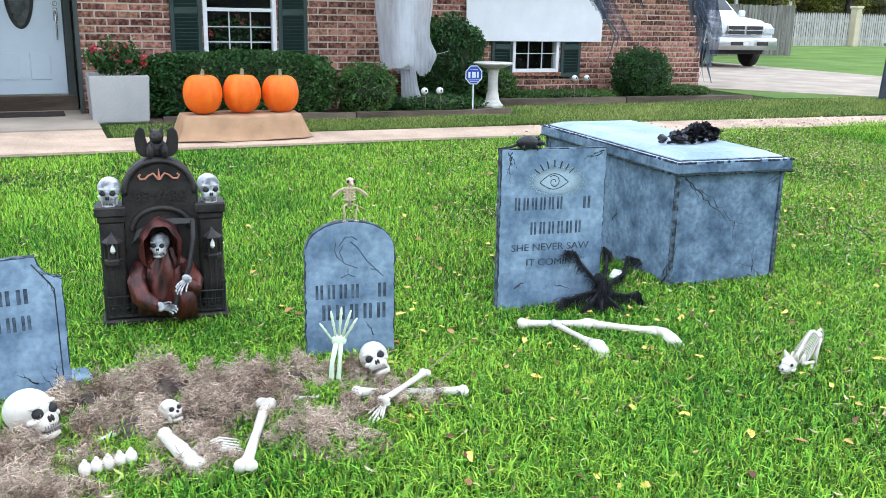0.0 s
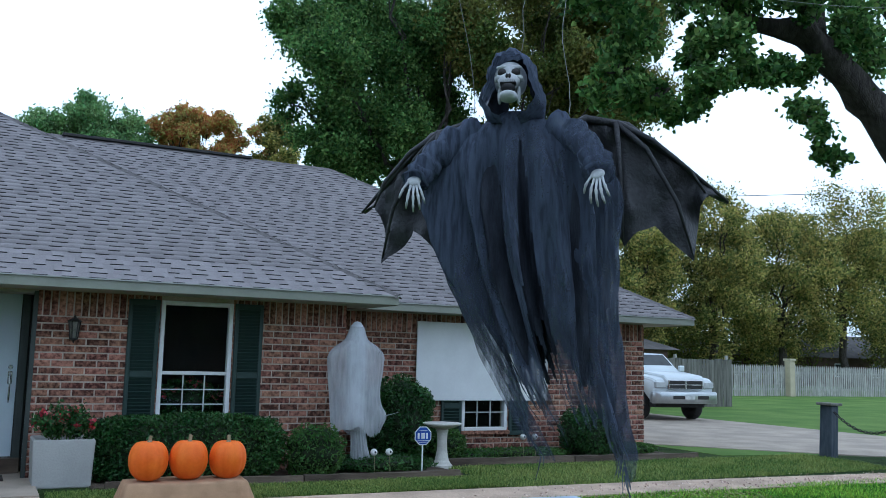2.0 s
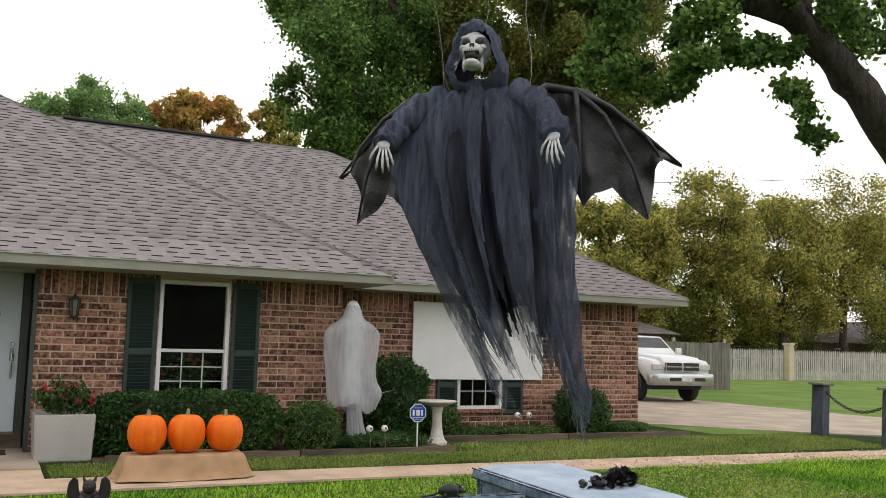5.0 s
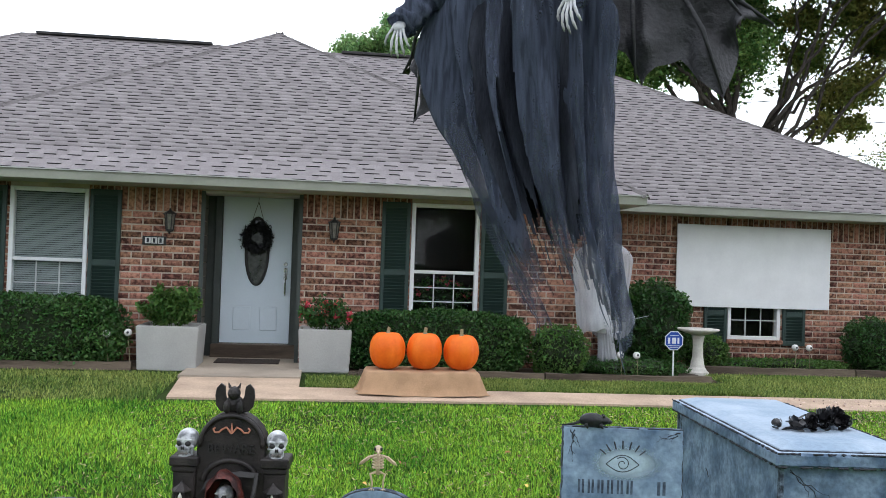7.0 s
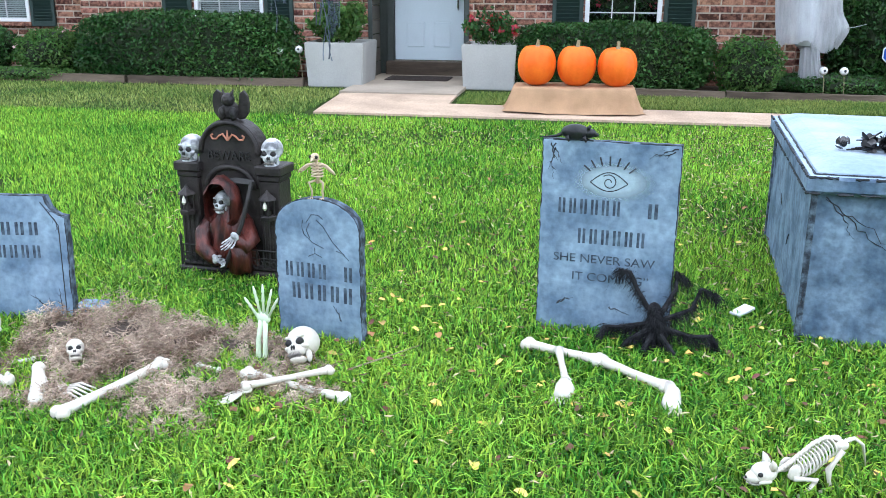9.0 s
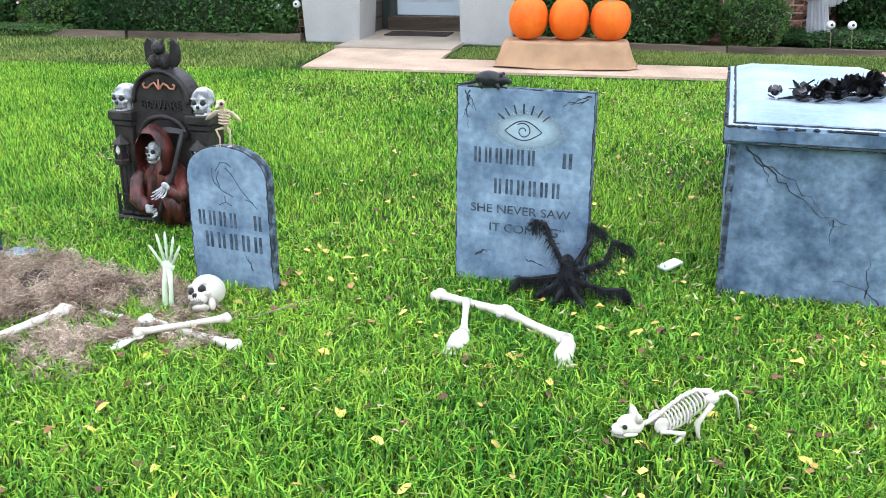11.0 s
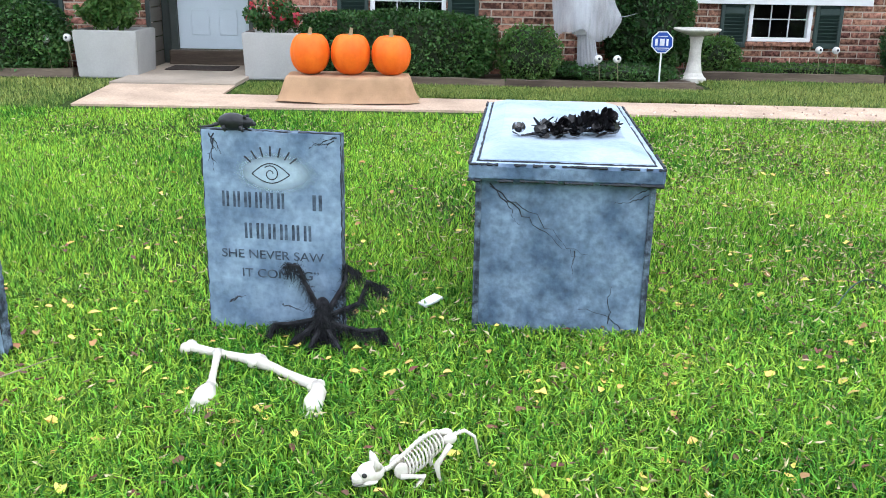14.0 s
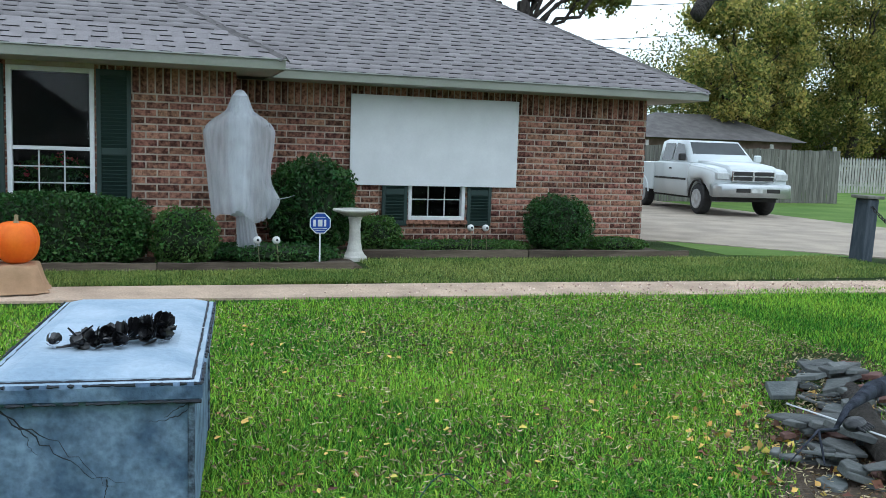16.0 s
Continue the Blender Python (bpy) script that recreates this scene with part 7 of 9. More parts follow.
def build_bird():
    bm = bmesh.new()
    ball(bm, (0, -0.012, 0.168), (0.018, 0.024, 0.017), 2)
    tube(bm, [(0, -0.03, 0.165), (0.0, -0.055, 0.158)], [0.008, 0.001], 6)
    tube(bm, [(0, 0, 0.16), (0, 0.008, 0.12), (0, 0.012, 0.06)], [0.007, 0.006, 0.008], 6)
    for k in range(5):
        z = 0.09 + k * 0.012
        tube(bm, [(0.024 * math.sin(a), 0.008 + 0.016 * math.cos(a), z) for a in (2 * math.pi * j / 10 for j in range(11))], 0.003, 5)
    for s in (-1, 1):
        tube(bm, [(s * 0.01, 0.01, 0.138), (s * 0.04, 0.005, 0.132), (s * 0.068, 0.0, 0.112), (s * 0.078, 0, 0.1)], [0.006, 0.006, 0.005, 0.002], 6)
        tube(bm, [(s * 0.035, 0.004, 0.13), (s * 0.055, 0.006, 0.112), (s * 0.07, 0.006, 0.1)], [0.005, 0.004, 0.002], 5)
        tube(bm, [(s * 0.01, 0.01, 0.07), (s * 0.03, -0.01, 0.066), (s * 0.022, 0.0, 0.03), (s * 0.024, 0, 0.003)], [0.006, 0.005, 0.004, 0.004], 6)
        for a in (-0.5, 0, 0.5):
            tube(bm, [(s * 0.024, 0, 0.004), (s * 0.024 + 0.02 * math.sin(a), -0.018 * math.cos(a), 0.002)], 0.0025, 5)
    with Tint(bm, 1):
        for s in (-1, 1):
            ball(bm, (s * 0.012, -0.026, 0.171), 0.008, 1)
    ob = part("bird_skeleton", bm, M["oldbone"], smooth=True)
    face_mats(ob, M["socket"])
    ob.matrix_world = pose(1.405, 3.70, 0.598, rz=-6)
    tagged(ob, "tan plastic bird skeleton perched on the tombstone", "bird skeleton")


build_bird()


def build_moss():
    rng = np.random.default_rng(17)
    pads = [(0.36, 3.68, 0.16, 0.09), (0.6, 3.66, 0.2, 0.11), (0.85, 3.62, 0.18, 0.09), (1.08, 3.63, 0.15, 0.07), (0.05, 3.30, 0.2, 0.08), (0.12, 3.06, 0.2, 0.07), (0.48, 3.42, 0.18, 0.08), (0.72, 3.38, 0.18, 0.09), (0.95, 3.42, 0.15, 0.06), (0.62, 3.12, 0.15, 0.06), (1.03, 3.12, 0.17, 0.06), (1.12, 3.0, 0.12, 0.05), (1.28, 3.52, 0.12, 0.06), (1.42, 3.42, 0.12, 0.05), (1.32, 3.22, 0.14, 0.06), (1.48, 3.24, 0.12, 0.05), (0.3, 3.2, 0.12, 0.04), (1.2, 3.63, 0.1, 0.06), (-0.1, 3.12, 0.18, 0.06), (0.25, 2.96, 0.14, 0.05)]
    bed, vs, fs, base = bmesh.new(), [], [], 0
    for x, y, r, h in pads:
        y -= 0.12 if x < 1.2 else 0.07
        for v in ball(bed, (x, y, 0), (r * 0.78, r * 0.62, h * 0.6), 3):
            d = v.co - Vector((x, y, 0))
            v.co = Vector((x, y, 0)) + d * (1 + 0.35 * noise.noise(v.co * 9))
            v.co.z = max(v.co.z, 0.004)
        n = int(7600 * (r / 0.17) ** 2)
        r *= 1.12
        tufts = max(7, int(22 * (r / 0.17) ** 2))
        ta, tq = rng.uniform(0, 2 * np.pi, tufts), np.sqrt(rng.uniform(0, 1, tufts))
        th = h * rng.uniform(0.5, 2.3, tufts) * (1.1 - 0.6 * tq)
        pick = rng.integers(0, tufts, n)
        off = rng.normal(size=(n, 2)) * r * 0.17
        px, py = x + (np.cos(ta) * tq * r)[pick] + off[:, 0], y + (np.sin(ta) * tq * r * 0.85)[pick] + off[:, 1]
        pz = th[pick] * np.exp(-(off ** 2).sum(1) / (r * 0.2) ** 2) * rng.uniform(0.55, 1.1, n) + 0.008
        for n0 in (0,):
            d = rng.normal(size=(n, 3)) * np.array([1, 1, 0.6])
            d /= np.linalg.norm(d, axis=1)[:, None]
            e = rng.normal(size=(n, 3)) * np.array([1, 1, 0.6])
            e /= np.linalg.norm(e, axis=1)[:, None]
            c = np.stack([px, py, pz], 1)
            l = rng.uniform(0.018, 0.046, n)[:, None]
            w = np.cross(d, rng.normal(size=(n, 3)))
            w /= np.linalg.norm(w, axis=1)[:, None] + 1e-6
            w *= 0.0012
            p1, p2 = c + d * l * 0.5, c + d * l * 0.5 + e * l * 0.5
            q_ = np.stack([c - w, c + w, p1 + w, p1 - w, p2 + w, p2 - w], 1)
            q_[:, :, 2] = np.maximum(q_[:, :, 2], 0.003)
            vs.append(q_.reshape(-1, 3))
            i = base + np.arange(n)[:, None] * 6
            fs.append(np.concatenate([i + [0, 1, 2, 3], i + [3, 2, 4, 5]], 0))
            base += n * 6
    tagged(part("moss_bed", bed, M["moss_bed"]), "mounds under the dried moss, darkened for shade between the strands", "moss", kind="stuff")
    tagged(part_mesh("dried_moss", arrays("dried_moss", np.concatenate(vs), np.concatenate(fs)), M["moss"]), "curly pinkish-brown dried moss heaped on the grave", "moss", kind="stuff")
    bm = bmesh.new()
    tube(bm, [(1.6, 3.36, 0.03), (1.72, 3.42, 0.06), (1.85, 3.5, 0.09)], [0.004, 0.003, 0.0015], 5)
    tagged(part("dry_twig", bm, M["stem"]), "thin dry twig sticking out of the moss", "twig")


build_moss()


# ---- hanging figures ----
def cloth_tube(bm, levels, n, fold, seed, cut=None, idx=0, sway=(0, 0)):
    """A hanging sleeve of cloth: levels of (z, half width, half depth, centre y); folds deepen downwards; cut(a, z) drops faces."""
    rings = []
    top, bot = levels[0][0], levels[-1][0]
    for z, rx, ry, cy in levels:
        f = (top - z) / (top - bot)
        ring = []
        for k in range(n):
            a = 2 * math.pi * k / n
            w = 1 + fold * (0.25 + f) * (math.sin(a * 9 + seed + 0.6 * math.sin(z * 7)) * 0.6 + 0.5 * math.sin(a * 17 + seed * 2 + z * 3) + 0.3 * noise.noise(Vector((a * 3, z * 4, seed))))
            ring.append(bm.verts.new((rx * w * math.cos(a) + sway[0] * f * f, cy + ry * w * math.sin(a) + sway[1] * f * f, z)))
        rings.append(ring)
    for j, (r0, r1) in enumerate(zip(rings, rings[1:])):
        zm = (levels[j][0] + levels[j + 1][0]) / 2
        for k in range(n):
            if cut and cut(2 * math.pi * (k + 0.5) / n, zm):
                continue
            fc = bm.faces.new((r0[k], r0[(k + 1) % n], r1[(k + 1) % n], r1[k]))
            fc.material_index = idx(zm, 2 * math.pi * k / n) if callable(idx) else idx
    return rings


def build_reaper():
    """Hooded figure hung from strings: a wide draped robe over a dark inner one, thin towards its torn hem, and two bat wings."""
    bm = bmesh.new()
    rnd = random.Random(15)
    ZS, RX, RY = [-0.80, -0.62, -0.46, -0.28, -0.16, -0.07, 0.0, 0.07, 0.13, 0.17, 0.195, 0.215, 0.235], [0.125, 0.165, 0.20, 0.245, 0.27, 0.285, 0.285, 0.26, 0.225, 0.18, 0.135, 0.095, 0.06], [0.06, 0.085, 0.10, 0.12, 0.125, 0.125, 0.12, 0.115, 0.105, 0.095, 0.085, 0.075, 0.06]

    def drift(z):
        g = min(max((0.1 - z) / 0.9, 0.0), 1.0)
        return 0.2 * g * g, 0.05 * g * g

    def robe(n, k, fold, seed, low, idx, cut, mouth=0.0):
        rings, zs = [], []
        z = 0.235
        while z > low:
            zs.append(z)
            z -= 0.013
        for z in zs:
            dx, dy = drift(z)
            f = min(max((0.22 - z) / 0.3, 0.0), 1.0)
            rx, ry = np.interp(z, ZS, RX) * k, np.interp(z, ZS, RY) * k
            ring = []
            for i in range(n):
                a = 2 * math.pi * i / n
                wave = math.sin(a * 5 + seed + 0.8 * math.sin(z * 4 + a)) * 0.5 + 0.6 * (1 - 2 * abs(math.sin(a * 6.5 + seed * 2 + z * 1.3))) + 0.3 * math.sin(a * 17 + seed + 2.2 * math.sin(z * 3.1 + seed)) + 0.22 * noise.noise(Vector((math.cos(a) * 14, math.sin(a) * 14, z * 7))) + 0.7 * noise.noise(Vector((math.cos(a) * 2.5, math.sin(a) * 2.5, z * 3 + seed)))
                w = 1 + fold * f * wave
                ring.append(bm.verts.new((rx * (1 + (w - 1) * 0.5) * math.cos(a) + dx, ry * w * math.sin(a) + dy + 0.02, z + 0.008 * f * math.sin(a * 5 + seed))))
            rings.append(ring)
        for j, (r0, r1) in enumerate(zip(rings, rings[1:])):
            for i in range(n):
                if cut(2 * math.pi * (i + 0.5) / n, zs[j]):
                    continue
                bm.faces.new((r0[i], r0[(i + 1) % n], r1[(i + 1) % n], r1[i])).material_index = idx

    HEM_A = (0.0, 0.35, 0.7, 1.57, 2.6, 3.14, 3.5, 3.9, 4.1, 4.5, 5.0, 5.4, 5.8, 6.2832)
    HEM_Z = (-0.84, -0.74, -0.56, -0.58, -0.62, -0.78, -0.76, -0.64, -0.56, -0.67, -0.69, -0.6, -0.74, -0.84)
    SLITS = ((4.15, -0.27, 0.13), (2.1, -0.25, 0.15), (5.45, -0.44, 0.07), (3.55, -0.5, 0.06), (1.2, -0.4, 0.08), (0.3, -0.55, 0.06))

    def torn(a, z):
        edge = np.interp(a, HEM_A, HEM_Z) + 0.035 * math.sin(a * 19) + 0.025 * math.sin(a * 43 + 1) + 0.03 * noise.noise(Vector((a * 20, 0, 3)))
        if z < edge:
            return True
        for ac, top, half in SLITS:
            if z < top and abs(a - ac) < half * min(1.0, (top - z) / 0.14) * (1 + 0.35 * math.sin(z * 43 + ac) + 0.3 * noise.noise(Vector((z * 25, ac, 1)))):
                return True
        return abs(a - 4.86) < min(1.0, max(0.0, (0.16 - z) / 0.35)) * (0.12 + 0.04 * math.sin(z * 8))

    def torn_inner(a, z):
        return z < -0.5 + 0.07 * math.sin(a * 5 + 2) + 0.05 * math.sin(a * 23)
    robe(300, 0.96, 0.44, 2.0, -0.9, 0, torn)
    robe(150, 0.66, 0.45, 5.0, -0.6, 5, torn_inner)
    # sleeves with gathered cuffs, and curled hands
    for s in (-1, 1):
        pts = [Vector((s * 0.12, 0.0, 0.185)), Vector((s * 0.185, -0.03, 0.15)), Vector((s * 0.235, -0.075, 0.095)), Vector((s * 0.262, -0.115, 0.045)), Vector((s * 0.272, -0.14, 0.012)), Vector((s * 0.274, -0.15, 0.0))]
        fine = []
        for p, q in zip(pts, pts[1:]):
            fine += [p.lerp(q, k / 4) for k in range(4)]
        n0 = len(bm.verts)
        with Tint(bm, 0):
            tube(bm, fine, [0.05 + 0.006 * math.sin(k * 1.9) - 0.0009 * k + (0.008 if k > 17 else 0) for k in range(len(fine))], 22, False)
        bm.verts.ensure_lookup_table()
        for v in bm.verts[n0:]:
            v.co += Vector((noise.noise(v.co * 22), noise.noise(v.co * 22 + Vector((7, 0, 0))), noise.noise(v.co * 22 + Vector((0, 7, 0))))) * 0.014
        with Tint(bm, 1):
            add_hand(bm, pose(s * 0.274, -0.15, 0.022, rx=160, rz=-s * 15), 0.108, 0.52, True, 0.55)
    # thin strips and loose threads at the hem
    for k in range(60):
        a = rnd.uniform(0, 2 * math.pi)
        top = float(np.interp(a, HEM_A, HEM_Z)) + rnd.uniform(-0.01, 0.1)
        bot, w = max(top - rnd.uniform(0.06, 0.15), -0.92), rnd.uniform(0.0015, 0.006)
        prev, ph = None, rnd.uniform(0, 6)
        for j in range(11):
            f = j / 10
            z = top + (bot - top) * f
            dx, dy = drift(z)
            px = np.interp(z, ZS, RX) * 1.0 * math.cos(a) + dx + 0.02 * math.sin(z * 17 + ph) * f
            py = np.interp(z, ZS, RY) * 1.02 * math.sin(a) + dy + 0.02 + 0.012 * math.sin(z * 21 + ph)
            ww = w * (1 - 0.7 * f)
            cur = [bm.verts.new((px - ww, py, z)), bm.verts.new((px + ww, py - 0.004, z))]
            if prev:
                bm.faces.new((prev[0], prev[1], cur[1], cur[0])).material_index = 3
            prev = cur
    # loose hood falling on the shoulders
    prev = None
    for k in range(41):
        a = radians(-78 + 336 * k / 40)
        cur = []
        for i, (q, y) in enumerate(((0.86, -0.085), (1.0, -0.075), (1.07, -0.045), (1.1, -0.005), (1.04, 0.035), (0.85, 0.065), (0.45, 0.085))):
            w = 1 + 0.05 * math.sin(a * 9 + i * 0.8) + 0.03 * math.sin(a * 21 + i)
            low = max(0.0, -math.sin(a)) ** 0.8
            cur.append(bm.verts.new((0.068 * q * w * math.cos(a) * (1 + low * 0.9), y - 0.03 + low * 0.015, 0.318 + 0.09 * q * w * math.sin(a) - low * 0.035)))
        if prev:
            for i in range(6):
                bm.faces.new((prev[i], prev[i + 1], cur[i + 1], cur[i])).material_index = 5 if i > 3 else 0
        prev = cur
    b = bmesh.new()
    add_skull(b, pose(0, -0.095, 0.245, rx=-20, rz=8), 0.14, gape=0.13)
    me = bpy.data.meshes.new("tmp")
    for f in b.faces:
        f.material_index = {0: 1, 1: 2, 2: 2}[f.material_index]
    b.to_mesh(me)
    b.free()
    bm.from_mesh(me)
    bpy.data.meshes.remove(me)
    # wings
    for s in (-1, 1):
        top = [(0.10, 0.17), (0.20, 0.235), (0.32, 0.22), (0.45, 0.13), (0.62, -0.01)]
        low = [(0.62, -0.01), (0.56, 0.005), (0.535, -0.03), (0.525, -0.1), (0.515, -0.2), (0.45, -0.145), (0.40, -0.09), (0.35, -0.115), (0.31, -0.16), (0.27, -0.07), (0.20, -0.03), (0.10, -0.05)]
        N = 56
        rows = []
        for i in range(N):
            f = i / (N - 1)
            tx = np.interp(f, np.linspace(0, 1, len(top)), [p[0] for p in top])
            tz = np.interp(f, np.linspace(0, 1, len(top)), [p[1] for p in top])
            lx = np.interp(f, np.linspace(0, 1, len(low)), [p[0] for p in low[::-1]])
            lz = np.interp(f, np.linspace(0, 1, len(low)), [p[1] for p in low[::-1]])
            col = []
            for j in range(17):
                g = j / 16
                x, z = tx + (lx - tx) * g, tz + (lz - tz) * g
                y = 0.07 + 0.024 * math.sin(f * 24 + g * 2.5) * g + 0.42 * (x - 0.1) + 0.03 * noise.noise(Vector((x * 12, z * 12, s))) + 0.012 * noise.noise(Vector((x * 40, z * 18, s * 3)))
                col.append(bm.verts.new((s * x, y, z)))
            rows.append(col)
        for c0, c1 in zip(rows, rows[1:]):
            for j in range(16):
                bm.faces.new((c0[j], c0[j + 1], c1[j + 1], c1[j])).material_index = 4
        with Tint(bm, 4):
            tube(bm, [(s * x, 0.06 + 0.42 * (x - 0.1), z) for x, z in top], [0.014, 0.015, 0.013, 0.010, 0.004], 8)
            for tx, tz in ((0.515, -0.19), (0.31, -0.15), (0.56, 0.0)):
                tube(bm, [(s * x, 0.045 + 0.42 * (x - 0.1) - 0.02 * math.sin(math.pi * f), z) for f, x, z in ((0, 0.29, 0.225), (0.3, 0.29 + (tx - 0.29) * 0.4, 0.17 + tz * 0.15), (0.7, 0.29 + (tx - 0.29) * 0.8, 0.08 + tz * 0.55), (1, tx, tz))], [0.010, 0.008, 0.007, 0.003], 7)
    ob = part("hanging_reaper", bm, M["blackcloth"], smooth=True)
    face_mats(ob, M["maskbone"], M["socket"], M["greygauze"], M["wing"], M["innercloth"])
    ob.matrix_world = pose(1.64, 2.40, 2.19, rz=-45)
    tagged(ob, "hanging winged reaper figure in a ragged black gauze robe", "hanging figure")
    m = ob.matrix_world
    knot = Vector((1.70, 2.40, 2.935))
    for p, q in (((0.0, 0.0, 0.405), knot), ((-0.16, 0.1, 0.255), Vector((1.39, 2.47, 3.32))), ((0.16, 0.0, 0.19), Vector((1.84, 2.44, 2.96)))):
        bm = bmesh.new()
        a = m @ Vector(p)
        tube(bm, [a.lerp(q, k / 8) + Vector((0.012 * math.sin(k * 1.1), 0, 0)) * (k % 8 > 0) for k in range(9)], 0.0011, 5)
        tagged(part("hanging_string", bm, M["string"]), "thin pale string holding the hanging figure", "string", "strings")
    bm = bmesh.new()
    far = Vector((6.65, 4.5, 4.54))
    tube(bm, [knot + (far - knot) * (k / 12) - Vector((0, 0, 0.05 * math.sin(math.pi * max(k, 0) / 12))) for k in range(0, 16)], 0.0013, 5)
    tagged(part("hanging_string", bm, M["string"]), "long pale line stretched to the yard tree", "string", "strings")


build_reaper()


def build_ghost():
    bm = bmesh.new()

    def cut(a, z):
        return z < 0.60 + 0.06 * math.sin(a * 3 + 1) + 0.03 * math.sin(a * 7)
    prof = [(2.0, 0.094, 0.094), (1.93, 0.118, 0.115), (1.87, 0.14, 0.13), (1.83, 0.16, 0.138), (1.80, 0.195, 0.147), (1.775, 0.235, 0.155), (1.745, 0.285, 0.165), (1.70, 0.34, 0.175), (1.65, 0.385, 0.18), (1.59, 0.41, 0.18)] + [(1.55 - 0.02 * k, 0.412 - 0.001 * k, 0.18 + 0.001 * k) for k in range(52)]
    rings = cloth_tube(bm, [(z, rx, ry, 0) for z, rx, ry in prof], 160, 0.03, 3.0, cut)
    for ring in rings:
        for v in ring:
            z = v.co.z
            v.co.x *= 1 + 0.03 * noise.noise(v.co * 5)
            if v.co.x > 0:
                v.co.x += (v.co.x / 0.4) ** 2 * (0.10 * math.exp(-((z - 0.78) / 0.14) ** 2) - 0.035 * math.exp(-((z - 1.15) / 0.25) ** 2))
            else:
                v.co.x += 0.05 * min(max((1.5 - z) / 0.9, 0), 1) * (v.co.x / -0.4)
            if z < 1.7:
                v.co.y += 0.012 * noise.noise(v.co * 6)
    cloth_tube(bm, [(1.84 - 0.05 * k, 0.15 if k < 14 else max(0.10, 0.15 - 0.006 * (k - 14)) + 0.07 * max(0.0, (k - 25) / 10) ** 2, 0.1, 0.02) for k in range(36)], 90, 0.09, 5.0, lambda a, z: z < 0.12 + 0.05 * math.sin(a * 5), 0, (0.14, 0))
    with Tint(bm, 1):
        lathe(bm, [(0.001, 2.075), (0.045, 2.062), (0.078, 2.02), (0.10, 1.96), (0.118, 1.89), (0.124, 1.83), (0.12, 1.76), (0.11, 1.6), (0.105, 1.2), (0.105, 0.8), (0.10, 0.6)], 40)
    for z, dx in ((0.8, 0.22),):
        tube(bm, [(0.42, -0.05, z), (0.42 + dx * 0.5, -0.06, z + 0.02), (0.42 + dx, -0.06, z + 0.05)], [0.006, 0.005, 0.003], 6)
    ob = part("hanging_ghost", bm, M["whitegauze"], smooth=True)
    ob.data.materials.append(M["whitecloth"])
    ob.matrix_world = pose(4.84, 11.6, GH - 0.04, rz=0)
    tagged(ob, "white gauze ghost figure hung at the house corner", "hanging figure")


build_ghost()


# ---- behind the window ----
# Plants and shelf are added; they stand in for red reflections in the panes.
leafy_block("reflection_plants", pose(2.76, WALL_A + 0.42, 0.80), (0.85, 0.22, 0.52), 900, 0.07, M["hedge"], "plants with red blooms added behind the window for its red reflections", "plants", round_=1, seed=61, flowers=(M["redflower"], 60))
tagged(part("inner_shelf", boxes((2.3, 3.22, WALL_A + 0.26, WALL_A + 0.6, 0.76, 0.80), bev=0.004), M["white"]), "white shelf added inside the window under the plants", "shelf", kind="structure")


